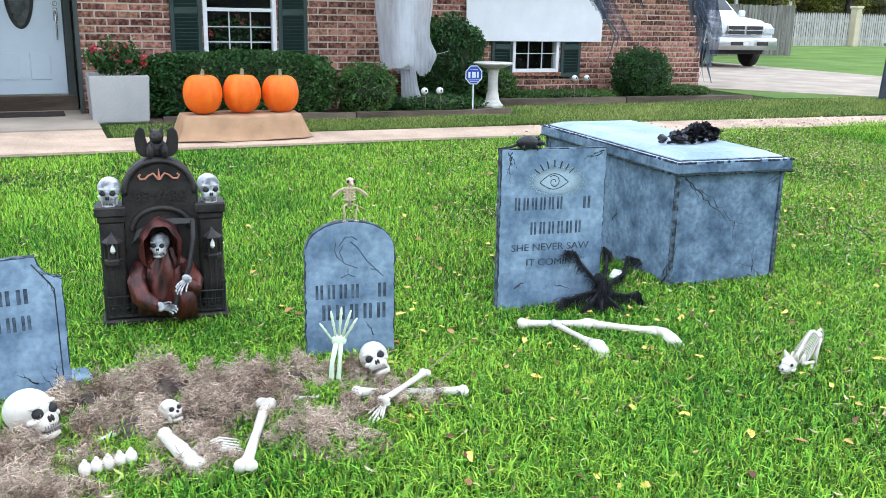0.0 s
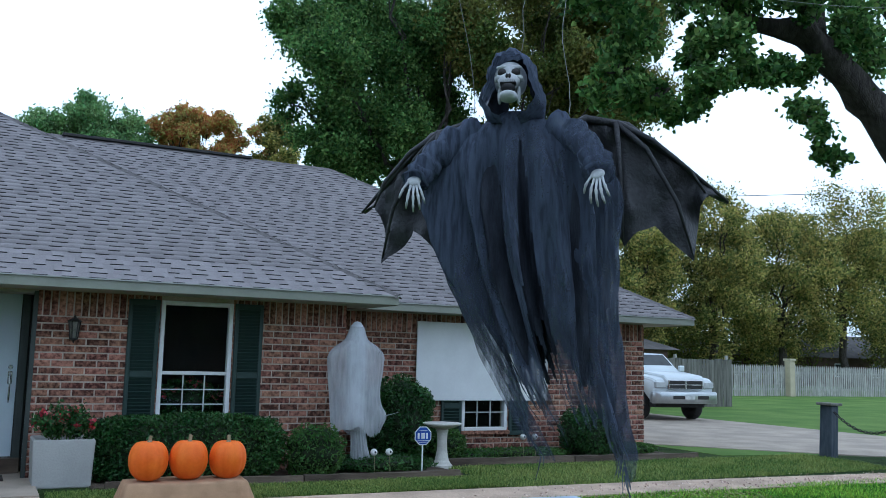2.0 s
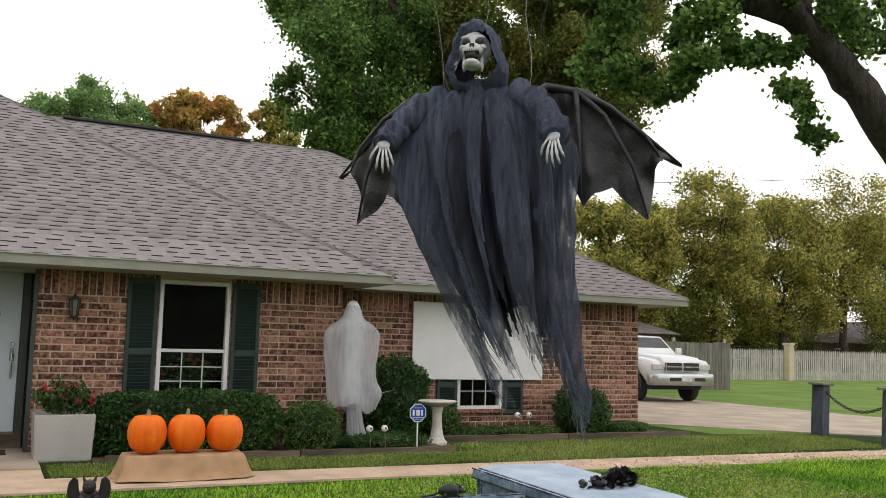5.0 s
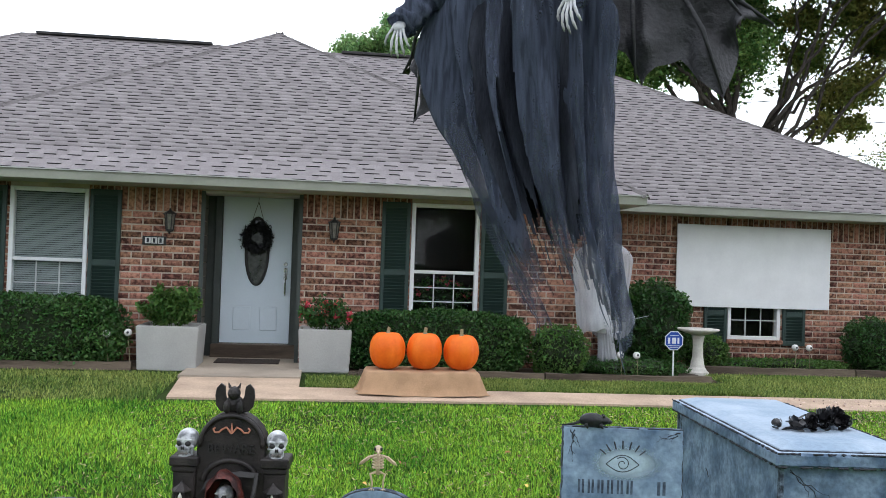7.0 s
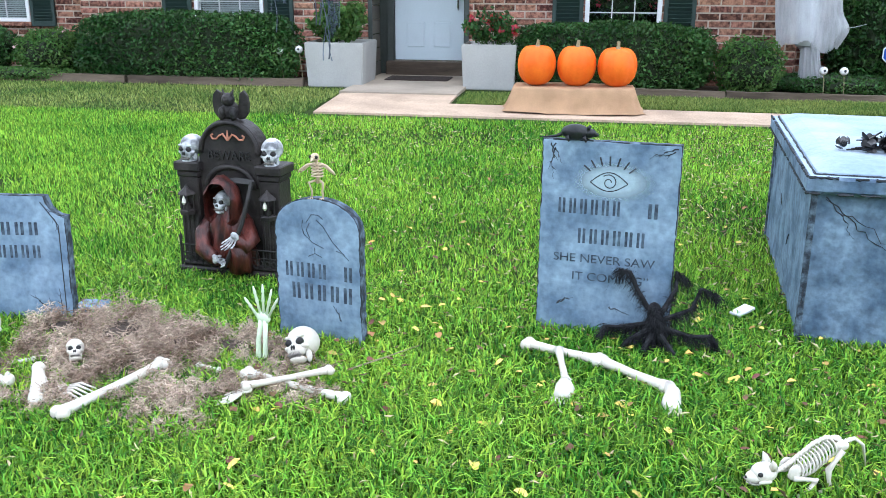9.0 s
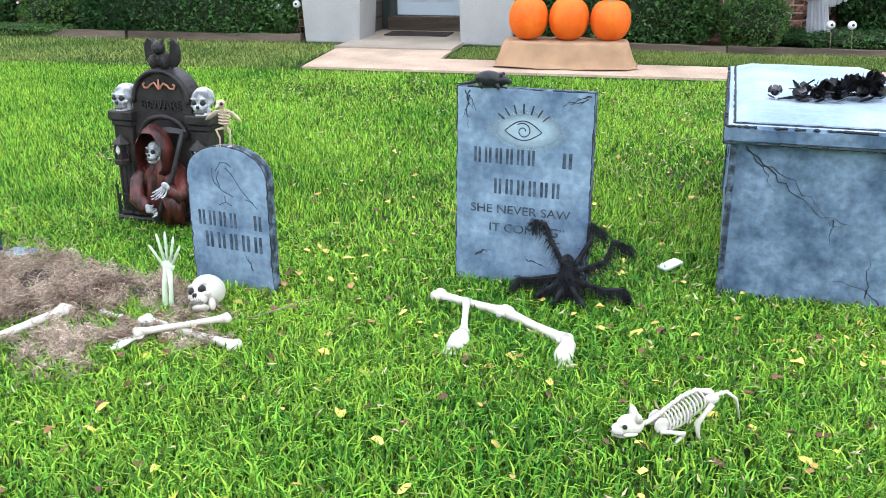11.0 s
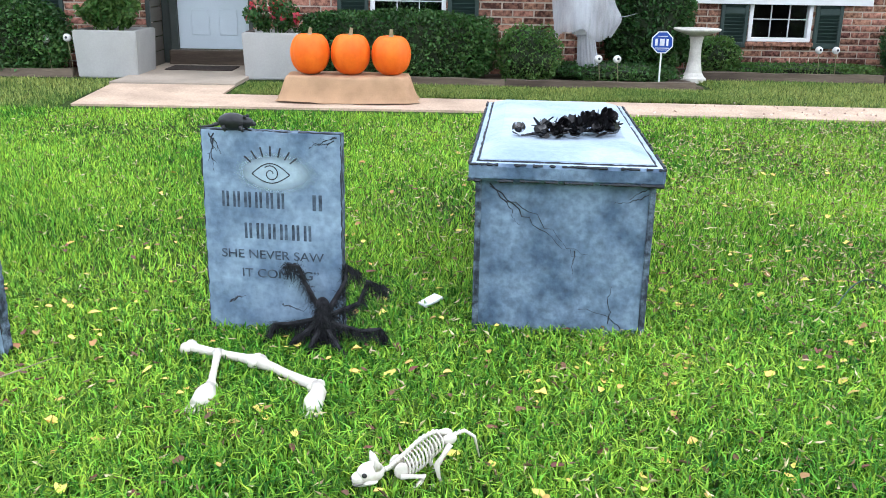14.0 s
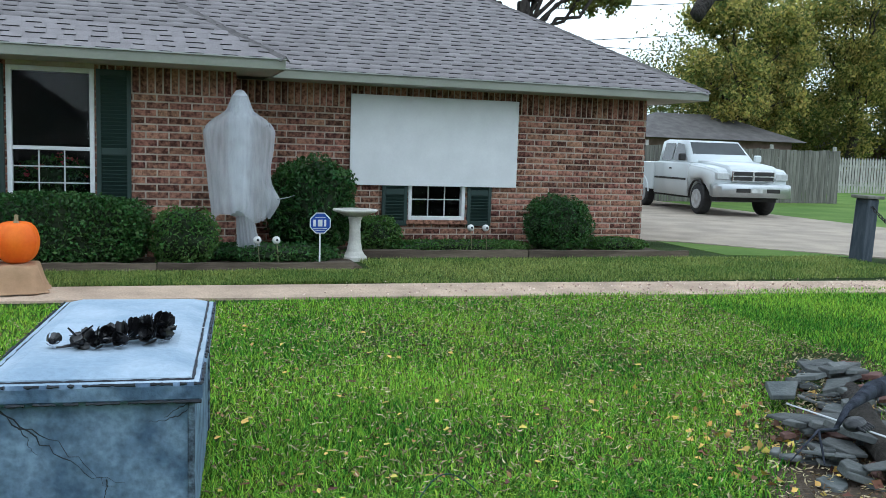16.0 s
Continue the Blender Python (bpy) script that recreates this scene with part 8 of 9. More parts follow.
# ---- front of the house ----
def build_pumpkins():
    t = thing("draped_bench", pose(2.25, 9.75, ground_z(9.75) + 0.022), "low bench draped with tan burlap cloth", "bench")
    bm = bmesh.new()
    rings = []
    n = 96
    for z, ex, e in ((0.245, 0.585, 0.0), (0.243, 0.60, 0.0), (0.22, 0.615, 0.2), (0.15, 0.635, 0.5), (0.08, 0.655, 0.8), (0.02, 0.68, 1.0), (0.004, 0.70, 1.2)):
        ring = []
        for k in range(n):
            a = 2 * math.pi * k / n
            c, s = math.cos(a), math.sin(a)
            q = (abs(c) ** 7 + abs(s) ** 7) ** (-1 / 7)
            w = 1 + 0.03 * e * math.sin(a * 9 + 0.7 * math.sin(a * 3)) + 0.018 * e * math.sin(a * 23 + 1) + 0.03 * e * noise.noise(Vector((c * 3, s * 3, 0)))
            ring.append(bm.verts.new((ex * q * c * w, (ex - 0.34) * q * s * w, z + 0.006 * math.sin(a * 5) + 0.006 * noise.noise(Vector((c * 6, s * 6, 4))) * (z < 0.24))))
        rings.append(ring)
    for r0, r1 in zip(rings, rings[1:]):
        for k in range(n):
            bm.faces.new((r1[k], r1[(k + 1) % n], r0[(k + 1) % n], r0[k]))
    bm.faces.new(rings[0])
    part("burlap_cover", bm, M["burlap"], t, "tan burlap cloth hanging to the ground", smooth=True)
    part("bench_top", boxes((-0.56, 0.56, -0.21, 0.21, 0.2, 0.235), bev=0.004), M["timber"], t)
    for sx in (-1, 1):
        for sy in (-1, 1):
            part("leg", boxes((sx * 0.5 - 0.03, sx * 0.5 + 0.03, sy * 0.17 - 0.03, sy * 0.17 + 0.03, 0.0, 0.2)), M["timber"], t)
    for i, (x, hh, tilt) in enumerate(((1.87, 0.42, 0), (2.27, 0.42, 3), (2.68, 0.41, -2))):
        p = thing("pumpkin", pose(x, 9.75, ground_z(9.75) + 0.265, rz=40 * i, ry=tilt * 0.4), "large bright orange pumpkin on the burlap bench", "pumpkin", "pumpkins")
        bm = bmesh.new()
        rings = []
        n = 60
        for k in range(17):
            f = k / 16
            th = math.pi * f
            r = 0.198 * math.sin(th) ** 0.75
            z = hh / 2 - hh / 2 * math.cos(th)
            z -= 0.035 * math.exp(-((1 - f) / 0.12) ** 2)
            rings.append([bm.verts.new((r * (1 - 0.05 * abs(math.cos(5 * a + i)) ** 5) * math.cos(a), r * (1 - 0.05 * abs(math.cos(5 * a + i)) ** 5) * math.sin(a), z)) for a in (2 * math.pi * j / n for j in range(n))])
        for r0, r1 in zip(rings, rings[1:]):
            for j in range(n):
                bm.faces.new((r0[j], r0[(j + 1) % n], r1[(j + 1) % n], r1[j]))
        bmesh.ops.remove_doubles(bm, verts=bm.verts, dist=0.0005)
        part("shell", bm, M["pumpkin"], p, smooth=True)
        st = bmesh.new()
        tube(st, [(0, 0, hh - 0.045), (0.003, 0, hh - 0.015), (0.01, 0.0, hh + 0.025), (0.014, 0, hh + 0.032)], [0.032, 0.02, 0.018, 0.02], 7)
        part("stem", st, M["stem"], p, "dry brown stem")


build_pumpkins()


def build_planter(x, y, w, h, label, seed, plant):
    t = thing("planter", pose(x, y, GH), label, "planter", "planters")
    bm = bmesh.new()
    top, bot = w / 2, w / 2 * 0.93
    rings = [[bm.verts.new((sx * r, sy * r, z)) for sx, sy in ((-1, -1), (1, -1), (1, 1), (-1, 1))] for r, z in ((bot, 0), (top, h), (top - 0.035, h), (top - 0.045, h - 0.09))]
    for r0, r1 in zip(rings, rings[1:]):
        for k in range(4):
            bm.faces.new((r0[k], r0[(k + 1) % 4], r1[(k + 1) % 4], r1[k]))
    bm.faces.new(rings[0][::-1])
    bmesh.ops.bevel(bm, geom=[e for e in bm.edges], offset=0.012, segments=2, affect="EDGES")
    part("box", bm, M["planter"], t)
    part("soil", boxes((-top + 0.04, top - 0.04, -top + 0.04, top - 0.04, h - 0.11, h - 0.07)), M["mulch"], t)
    rng = np.random.default_rng(seed)
    tips = []
    for k in range(16):
        bm = bmesh.new()
        a, l = rng.uniform(0, 6.28), rng.uniform(0.4, 1.0)
        e = Vector((math.cos(a) * l * w * 0.52, math.sin(a) * l * w * 0.5, h + plant[0] * (1 - 0.55 * l * l) * rng.uniform(0.75, 1.1)))
        s = Vector((math.cos(a) * 0.08, math.sin(a) * 0.08, h - 0.08))
        tube(bm, [s, s.lerp(e, 0.5) + Vector((0, 0, 0.04)), e], [0.006, 0.005, 0.002], 5)
        part("stem", bm, M["lightleaf"], t)
        tips.append(np.array([s.lerp(e, f) + Vector((0, 0, 0.03)) for f in rng.uniform(0.3, 1.05, plant[1])]))
    c = np.concatenate(tips) + rng.normal(size=(16 * plant[1], 3)) * 0.035
    tagged(part_mesh("foliage", leaves_mesh("foliage", c, plant[2], rng), M["lightleaf"] if not plant[3] else M["hedge"], t), kind="stuff")
    if plant[3]:
        q = c[rng.integers(0, len(c), 44)]
        q = q[q[:, 2] > h + plant[0] * 0.3]
        q = np.repeat(q, 7, 0) + rng.normal(size=(len(q) * 7, 3)) * 0.015
        tagged(part_mesh("blossom", leaves_mesh("blossom", q, 0.055, rng, ratio=0.9), M["redflower"], t, "small red flowers"), kind="stuff")


build_planter(-0.69, 11.53, 0.74, 0.54, "large square pale grey planter with a leafy green plant", 1, (0.46, 190, 0.075, False))
build_planter(1.20, 11.55, 0.66, 0.54, "large square pale grey planter with red flowers", 2, (0.36, 75, 0.055, True))


def build_lantern(x, z):
    t = thing("wall_lantern", pose(x, WALL_A, z), "black metal carriage lantern on the brick wall", "lantern", "wall lanterns")
    part("bracket", boxes((-0.035, 0.035, -0.025, 0.0, -0.06, 0.1), bev=0.006), M["black"], t)
    bm = bmesh.new()
    tube(bm, [(0, -0.02, 0.08), (0, -0.07, 0.14), (0, -0.11, 0.12)], 0.008, 6)
    part("arm", bm, M["black"], t)
    bm = lathe(bmesh.new(), [(0.008, 0.16), (0.02, 0.13), (0.085, 0.09), (0.088, 0.083), (0.06, 0.08)], 6, (0, -0.11, 0))
    part("roof", bm, M["black"], t)
    bm = bmesh.new()
    for k in range(6):
        a = math.pi / 3 * k
        tube(bm, [(0.068 * math.cos(a), -0.11 + 0.068 * math.sin(a), 0.085), (0.045 * math.cos(a), -0.11 + 0.045 * math.sin(a), -0.12)], 0.007, 5)
    part("cage", bm, M["black"], t)
    part("glass", lathe(bmesh.new(), [(0.04, -0.115), (0.062, 0.08)], 6, (0, -0.11, 0)), mat("seeded_glass", (0.12, 0.12, 0.11), (0.2, 0.19, 0.17), rough=0.15, scale=20, bump=0.1), t)
    part("finial", lathe(bmesh.new(), [(0.05, -0.115), (0.05, -0.13), (0.015, -0.15), (0.004, -0.18)], 6, (0, -0.11, 0)), M["black"], t)


build_lantern(-0.83, 1.97)
build_lantern(1.27, 1.94)


def curled_mesh(half, lift):
    """A small oval scrap, a little thick and curled up at its ends."""
    bm = bmesh.new()
    ball(bm, (0, 0, 0), (half[0], half[1], 0.002), 2)
    for v in bm.verts:
        v.co.z += 0.002 + lift * (v.co.x / half[0]) ** 2
    return bm


def build_details():
    p = thing("number_plaque", pose(-1.03, WALL_A, 1.65), "dark framed house plaque with pale tiles", "plaque")
    part("frame", boxes((-0.15, 0.15, -0.022, -0.004, 0, 0.115), bev=0.005), M["black"], p)
    for k in (-1, 0, 1):
        part("tile", boxes((k * 0.08 - 0.036, k * 0.08 + 0.036, -0.028, -0.022, 0.018, 0.098), bev=0.002), M["plaque"], p)
        part("bar", boxes((k * 0.08 - 0.014, k * 0.08 + 0.014, -0.0315, -0.028, 0.03, 0.086)), M["ink"], p)
    s = thing("security_light", pose(-3.84, 11.9, 2.36), "white round security light under the eave", "lamp")
    bm = bmesh.new()
    ball(bm, (0, 0, -0.03), (0.075, 0.06, 0.075), 3)
    part("head", bm, M["white"], s, smooth=True)
    part("mount", boxes((-0.03, 0.03, -0.01, 0.1, -0.005, 0.035), bev=0.004), M["white"], s)
    bm = bmesh.new()
    ball(bm, (0, -0.06, -0.04), 0.02, 2)
    part("sensor", bm, M["black"], s)
    # wreath on the door
    w = thing("door_wreath", pose(0.235, 12.57, 1.80), "dark feathery wreath hanging on the front door", "wreath")
    rng = np.random.default_rng(6)
    bm = bmesh.new()
    tube(bm, [(0.15 * math.cos(a), -0.02, 0.15 * math.sin(a)) for a in (2 * math.pi * k / 24 for k in range(25))], 0.045, 10, False)
    part("ring", bm, M["fur"], w)
    a = rng.uniform(0, 6.28, 1500)
    c = np.stack([np.cos(a) * 0.155, np.full(1500, -0.035), np.sin(a) * 0.155], 1) + rng.normal(size=(1500, 3)) * 0.032
    part_mesh("feather_fringe", leaves_mesh("feather_fringe", c, 0.06, rng, ratio=0.3), M["fur"], w)
    bm = bmesh.new()
    tube(bm, [(-0.1, -0.01, 0.14), (-0.06, 0.0, 0.3), (0.0, 0.005, 0.5), (0.0, 0.02, 0.56)], 0.004, 5)
    tube(bm, [(0.1, -0.01, 0.14), (0.06, 0.0, 0.3), (0.0, 0.005, 0.5)], 0.004, 5)
    part("hanger", bm, M["black"], w)
    # birdbath
    b = thing("birdbath", pose(6.27, 11.75, GH), "white weathered birdbath on a fluted pedestal", "birdbath")
    part("pedestal", lathe(bmesh.new(), [(0.155, 0.0), (0.155, 0.05), (0.13, 0.07), (0.1, 0.12), (0.075, 0.25), (0.068, 0.4), (0.075, 0.5), (0.09, 0.54), (0.06, 0.56)], 24, lobes=0), M["birdbath"], b)
    part("bowl", lathe(bmesh.new(), [(0.06, 0.545), (0.16, 0.575), (0.27, 0.615), (0.285, 0.635), (0.275, 0.642), (0.2, 0.615), (0.02, 0.6)], 32), M["birdbath"], b, smooth=True)
    # yard sign
    g = thing("yard_sign", pose(5.76, 11.35, GH), "blue octagonal security sign on a white stake", "sign")
    part("stake", boxes((-0.009, 0.009, -0.006, 0.006, 0, 0.4)), M["white"], g)
    o = [(0.125 * math.cos(math.pi / 8 + math.pi / 4 * k) / math.cos(math.pi / 8), 0.5 + 0.125 * math.sin(math.pi / 8 + math.pi / 4 * k) / math.cos(math.pi / 8)) for k in range(8)]
    part("plate", prism(bmesh.new(), o, -0.012, -0.006), M["signwhite"], g)
    o2 = [(x * 0.9, 0.5 + (z - 0.5) * 0.9) for x, z in o]
    part("blue_face", prism(bmesh.new(), o2, -0.015, -0.012), M["signblue"], g)
    ln = bmesh.new()
    for x0, z0, x1, z1 in ((-0.085, 0.46, -0.055, 0.54), (-0.03, 0.46, 0.025, 0.54), (0.045, 0.46, 0.07, 0.54), (-0.085, 0.43, 0.085, 0.438), (-0.06, 0.565, 0.06, 0.572), (-0.06, 0.41, 0.06, 0.416)):
        box(ln, x0, x1, -0.018, -0.015, z0, z1)
    part("white_mark", ln, M["signwhite"], g)
    # eyeballs on stakes
    for x, y, z in ((5.02, 11.3, 0.3), (5.24, 11.3, 0.3), (8.02, 12.35, 0.36), (8.24, 12.35, 0.36), (-1.42, 11.3, 0.42), (-1.17, 11.3, 0.44)):
        e = thing("eyeball_stake", pose(x, y, GH), "white eyeball ornament on a thin stake", "ornament", "eyeball stakes")
        bm = bmesh.new()
        tube(bm, [(0.03, 0.02, 0), (0.02, 0.01, z * 0.5), (0, 0, z)], 0.005, 5)
        part("stake", bm, M["stem"], e)
        bm = bmesh.new()
        ball(bm, (0, 0, z), 0.048, 3)
        part("eyeball", bm, M["eye"], e, smooth=True)
        bm = bmesh.new()
        ball(bm, (0.003, -0.034, z + 0.004), (0.02, 0.018, 0.02), 2)
        part("pupil", bm, M["ink"], e)
    # litter, spotlight, cable
    ob = part("paper_scrap", boxes((-0.03, 0.03, -0.05, 0.05, 0, 0.012), bev=0.003), M["signwhite"])
    ob.matrix_world = pose(3.15, 4.24, 0.035, rx=12, rz=-50)
    tagged(ob, "crumpled white paper scrap on the grass", "paper")
    ob = part("white_petal", curled_mesh((0.03, 0.012), 0.004), M["signwhite"])
    ob.matrix_world = pose(4.06, 4.83, 0.708, rz=-15)
    tagged(ob, "small white petal lying on the lid edge", "petal")
    sp = thing("spotlight", pose(3.80, 2.48, 0.015, rz=30), "small silver garden spotlight on a stake", "spotlight")
    bm = lathe(bmesh.new(), [(0.064, -0.05), (0.066, -0.04), (0.06, 0.0), (0.052, 0.035), (0.047, 0.043), (0.02, 0.047), (0.001, 0.048)], 28)
    bmesh.ops.transform(bm, matrix=pose(0, 0, 0.1, rx=-18, ry=22), verts=bm.verts)
    part("reflector", bm, M["chrome"], sp, smooth=True)
    part("stake", tube(bmesh.new(), [(0, 0.02, 0), (0, 0.02, 0.08)], 0.008, 6), M["black"], sp)
    bm = bmesh.new()
    tube(bm, [(4.9 + 0.35 * k / 20, 4.25 + 0.03 * k / 20 + 0.08 * math.sin(math.pi * k / 20), 0.015 + 0.115 * math.sin(math.pi * k / 20)) for k in range(21)], 0.003, 6)
    tagged(part("garden_cable", bm, mat("green_cable", (0.02, 0.07, 0.05), rough=0.5, bump=0)), "dark green light cable looping out of the grass", "cable")


build_details()


# ---- stones beside the yard tree ----
M["redslate"] = mat("reddish_slate", (0.11, 0.05, 0.04), (0.17, 0.10, 0.085), rough=0.8, scale=6, fine=50, bump=0.6, grain=0.3)


def build_stones():
    rnd = random.Random(19)
    for k in range(95):
        f = rnd.random()
        x = 7.0 + 1.45 * f + rnd.uniform(-0.24, 0.3)
        y = 4.15 + 1.75 * f + rnd.uniform(-0.25, 0.25)
        r = rnd.choice((0.05, 0.07, 0.09, 0.12, 0.17))
        n = rnd.randint(4, 6)
        bm = bmesh.new()
        pts = [(r * rnd.uniform(0.7, 1.35) * math.cos(a), r * rnd.uniform(0.4, 0.85) * math.sin(a)) for a in (2 * math.pi * (i + rnd.uniform(-0.2, 0.2)) / n for i in range(n))]
        th = rnd.uniform(0.015, 0.036)
        lo = [bm.verts.new((a, b, 0)) for a, b in pts]
        hi = [bm.verts.new((a * 0.96, b * 0.96, th + rnd.uniform(-0.005, 0.005))) for a, b in pts]
        bm.faces.new(lo[::-1])
        bm.faces.new(hi)
        for i in range(n):
            bm.faces.new((lo[i], lo[(i + 1) % n], hi[(i + 1) % n], hi[i]))
        bmesh.ops.bevel(bm, geom=list(bm.edges), offset=0.004, segments=1, affect="EDGES")
        ob = part("slate_stone", bm, M["redslate"] if k % 9 == 4 else M["slate"])
        lay = k % 4
        ob.matrix_world = pose(x, y, max(0.0, 0.034 * lay + rnd.uniform(-0.01, 0.01)), rx=rnd.uniform(-15, 15), ry=rnd.uniform(-15, 15), rz=rnd.uniform(0, 360))
        tagged(ob, "flat grey slate stone in a loose pile", "stone", "slate stones")
    bm = bmesh.new()
    tube(bm, [(7.09, 4.66, 0.24), (7.135, 4.36, 0.24), (7.25, 3.6, 0.24)], 0.005, 6)
    tagged(part("white_rod", bm, M["signwhite"]), "thin white rod lying over the stones", "rod")
    bm = bmesh.new()
    tube(bm, [(7.2, 3.95, 0.07), (7.6, 4.6, 0.09), (8.1, 5.3, 0.08)], [0.07, 0.075, 0.065], 10)
    tagged(part("log", bm, M["bark"], smooth=True), "rough grey log behind the stones", "log")
    bm = bmesh.new()
    ball(bm, (0, 0, 0.03), (0.09, 0.05, 0.035), 3)
    for k in range(5):
        tube(bm, [(-0.06 + 0.03 * k, -0.03, 0.03), (-0.07 + 0.03 * k, -0.075, 0.02)], [0.012, 0.006], 6)
    ob = part("rubber_claw", bm, M["rubber"], smooth=True)
    ob.matrix_world = pose(7.12, 4.2, 0.235, rz=30)
    tagged(ob, "black rubber claw on the slate stones", "toy")
    bm = bmesh.new()
    tube(bm, [(7.02, 4.23, 0.24), (7.2, 4.32, 0.3), (7.5, 4.5, 0.34), (8.1, 4.8, 0.3), (8.5, 4.95, 0.2)], [0.008, 0.02, 0.04, 0.07, 0.06], 12)
    for q in ((6.62, 4.02), (6.78, 4.0)):
        tube(bm, [(7.05, 4.24, 0.25), (6.85, 4.14, 0.27), (*q, 0.17)], [0.007, 0.006, 0.004], 7)
    for v in bm.verts:
        v.co += Vector((noise.noise(v.co * 9), noise.noise(v.co * 9 + Vector((5, 0, 0))), noise.noise(v.co * 9 + Vector((0, 5, 0))))) * 0.03
    tagged(part("black_limb", bm, M["innercloth"], smooth=True), "limp black cloth-covered prop limb lying over the stones", "prop")
    rng = np.random.default_rng(4)
    c = np.stack([rng.uniform(6.5, 8.8, 420), rng.uniform(3.7, 6.2, 420), rng.uniform(0.02, 0.05, 420)], 1)
    tagged(part_mesh("leaf_litter", leaves_mesh("leaf_litter", c, 0.05, rng, flat=0.5, ratio=0.8), M["dryleaf"]), "brown and yellow leaf litter round the stones", "leaves", kind="stuff")
    tagged(part("bare_soil", slab_bm([(6.45, 4.2), (6.6, 3.8), (7.2, 3.5), (9.0, 5.0), (9.2, 6.2), (8.0, 6.4), (7.0, 5.3)], 0.006), M["mulch"]), "bare brown soil under the stones", "soil", kind="structure")


def slab_bm(pts, z):
    bm = bmesh.new()
    t = [bm.verts.new((x, y, z)) for x, y in pts]
    b = [bm.verts.new((x, y, -0.02)) for x, y in pts]
    bm.faces.new(t)
    for i in range(len(t)):
        bm.faces.new((b[i], b[(i + 1) % len(t)], t[(i + 1) % len(t)], t[i]))
    return bm


build_stones()


# ---- driveway side and distance ----
def build_truck():
    t = thing("pickup_truck", pose(17.95, 20.35, 0.15, rz=-8), "white full-size pickup truck parked on the driveway", "truck")
    W = 0.98

    def loft(secs, name, material, parent=t, label=""):
        """Sections across x at y: list of (y, outline of (x, z)) joined into one body."""
        bm = bmesh.new()
        rings = [[bm.verts.new((x, y, z)) for x, z in o] for y, o in secs]
        for r0, r1 in zip(rings, rings[1:]):
            for k in range(len(r0)):
                bm.faces.new((r0[k], r0[(k + 1) % len(r0)], r1[(k + 1) % len(r0)], r1[k]))
        bm.faces.new(rings[0][::-1])
        bm.faces.new(rings[-1])
        bmesh.ops.recalc_face_normals(bm, faces=bm.faces)
        sharp = [e for e in bm.edges if len(e.link_faces) == 2 and e.calc_face_angle() > 0.3]
        bmesh.ops.bevel(bm, geom=sharp, offset=0.035, segments=3, affect="EDGES", clamp_overlap=True)
        return part(name, bm, material, parent, label, smooth=True)

    def sec(w, z0, z1, r=0.09):
        return [(-w, z0), (w, z0), (w, z1 - r), (w - r * 0.3, z1 - r * 0.3), (w - r, z1), (-w + r, z1), (-w + r * 0.3, z1 - r * 0.3), (-w, z1 - r)]

    loft([(-0.9, sec(W - 0.06, 0.55, 1.10)), (-0.8, sec(W, 0.45, 1.17)), (-0.2, sec(W, 0.9, 1.24)), (0.48, sec(W, 0.9, 1.28)), (0.62, sec(W, 0.42, 1.29))], "front_body", M["truckwhite"])
    loft([(-0.98, sec(W * 0.62, 0.98, 1.14, 0.05)), (-0.85, sec(W * 0.66, 0.9, 1.25, 0.06)), (0.0, sec(W * 0.7, 0.9, 1.34, 0.08)), (0.75, sec(W * 0.78, 0.9, 1.36, 0.08))], "bonnet", M["truckwhite"])
    loft([(0.62, sec(W, 0.42, 1.28, 0.05)), (1.9, sec(W, 0.42, 1.30, 0.05)), (2.75, sec(W, 0.42, 1.30, 0.05))], "cab_body", M["truckwhite"])
    cab = [(0.55, [(-0.88, 1.28), (0.88, 1.28), (0.87, 1.3), (-0.87, 1.3)]), (1.25, [(-0.88, 1.28), (0.88, 1.28), (0.72, 1.86), (-0.72, 1.86)]), (2.4, [(-0.88, 1.28), (0.88, 1.28), (0.74, 1.9), (-0.74, 1.9)]), (2.7, [(-0.88, 1.28), (0.88, 1.28), (0.76, 1.84), (-0.76, 1.84)])]
    loft(cab, "cab_roof", M["truckwhite"])
    ws = bmesh.new()
    ws.faces.new([ws.verts.new(p) for p in ((-0.8, 0.615, 1.345), (0.8, 0.615, 1.345), (0.68, 1.19, 1.825), (-0.68, 1.19, 1.825))])
    part("windscreen", ws, M["carglass"], t, "dark reflective windscreen")
    for s in (-1, 1):
        sw = bmesh.new()
        sw.faces.new([sw.verts.new(p) for p in ((s * 0.885, 0.85, 1.33), (s * 0.885, 1.75, 1.33), (s * 0.785, 1.72, 1.8), (s * 0.79, 1.3, 1.77))])
        part("side_window", sw, M["carglass"], t)
        sw = bmesh.new()
        sw.faces.new([sw.verts.new(p) for p in ((s * 0.885, 1.85, 1.33), (s * 0.885, 2.5, 1.33), (s * 0.79, 2.45, 1.8), (s * 0.787, 1.82, 1.8))])
        part("side_window", sw, M["carglass"], t)
        hl = boxes((s * 0.77 - 0.17, s * 0.77 + 0.17, -0.955, -0.84, 0.9, 1.07), bev=0.02)
        part("headlight", hl, M["lamp"], t, "clear headlight")
        mr = boxes((s * 1.06 - 0.1, s * 1.06 + 0.1, 0.75, 0.85, 1.33, 1.52), bev=0.03)
        part("wing_mirror", mr, M["black"] if s < 0 else M["truckwhite"], t)
        part("moulding", boxes((s * 0.985 - 0.01, s * 0.985 + 0.01, 0.7, 2.7, 0.83, 0.88)), M["black"], t, "dark side moulding")
        part("door_handle", boxes((s * 0.99 - 0.012, s * 0.99 + 0.012, 1.6, 1.72, 1.1, 1.14)), M["black"], t)
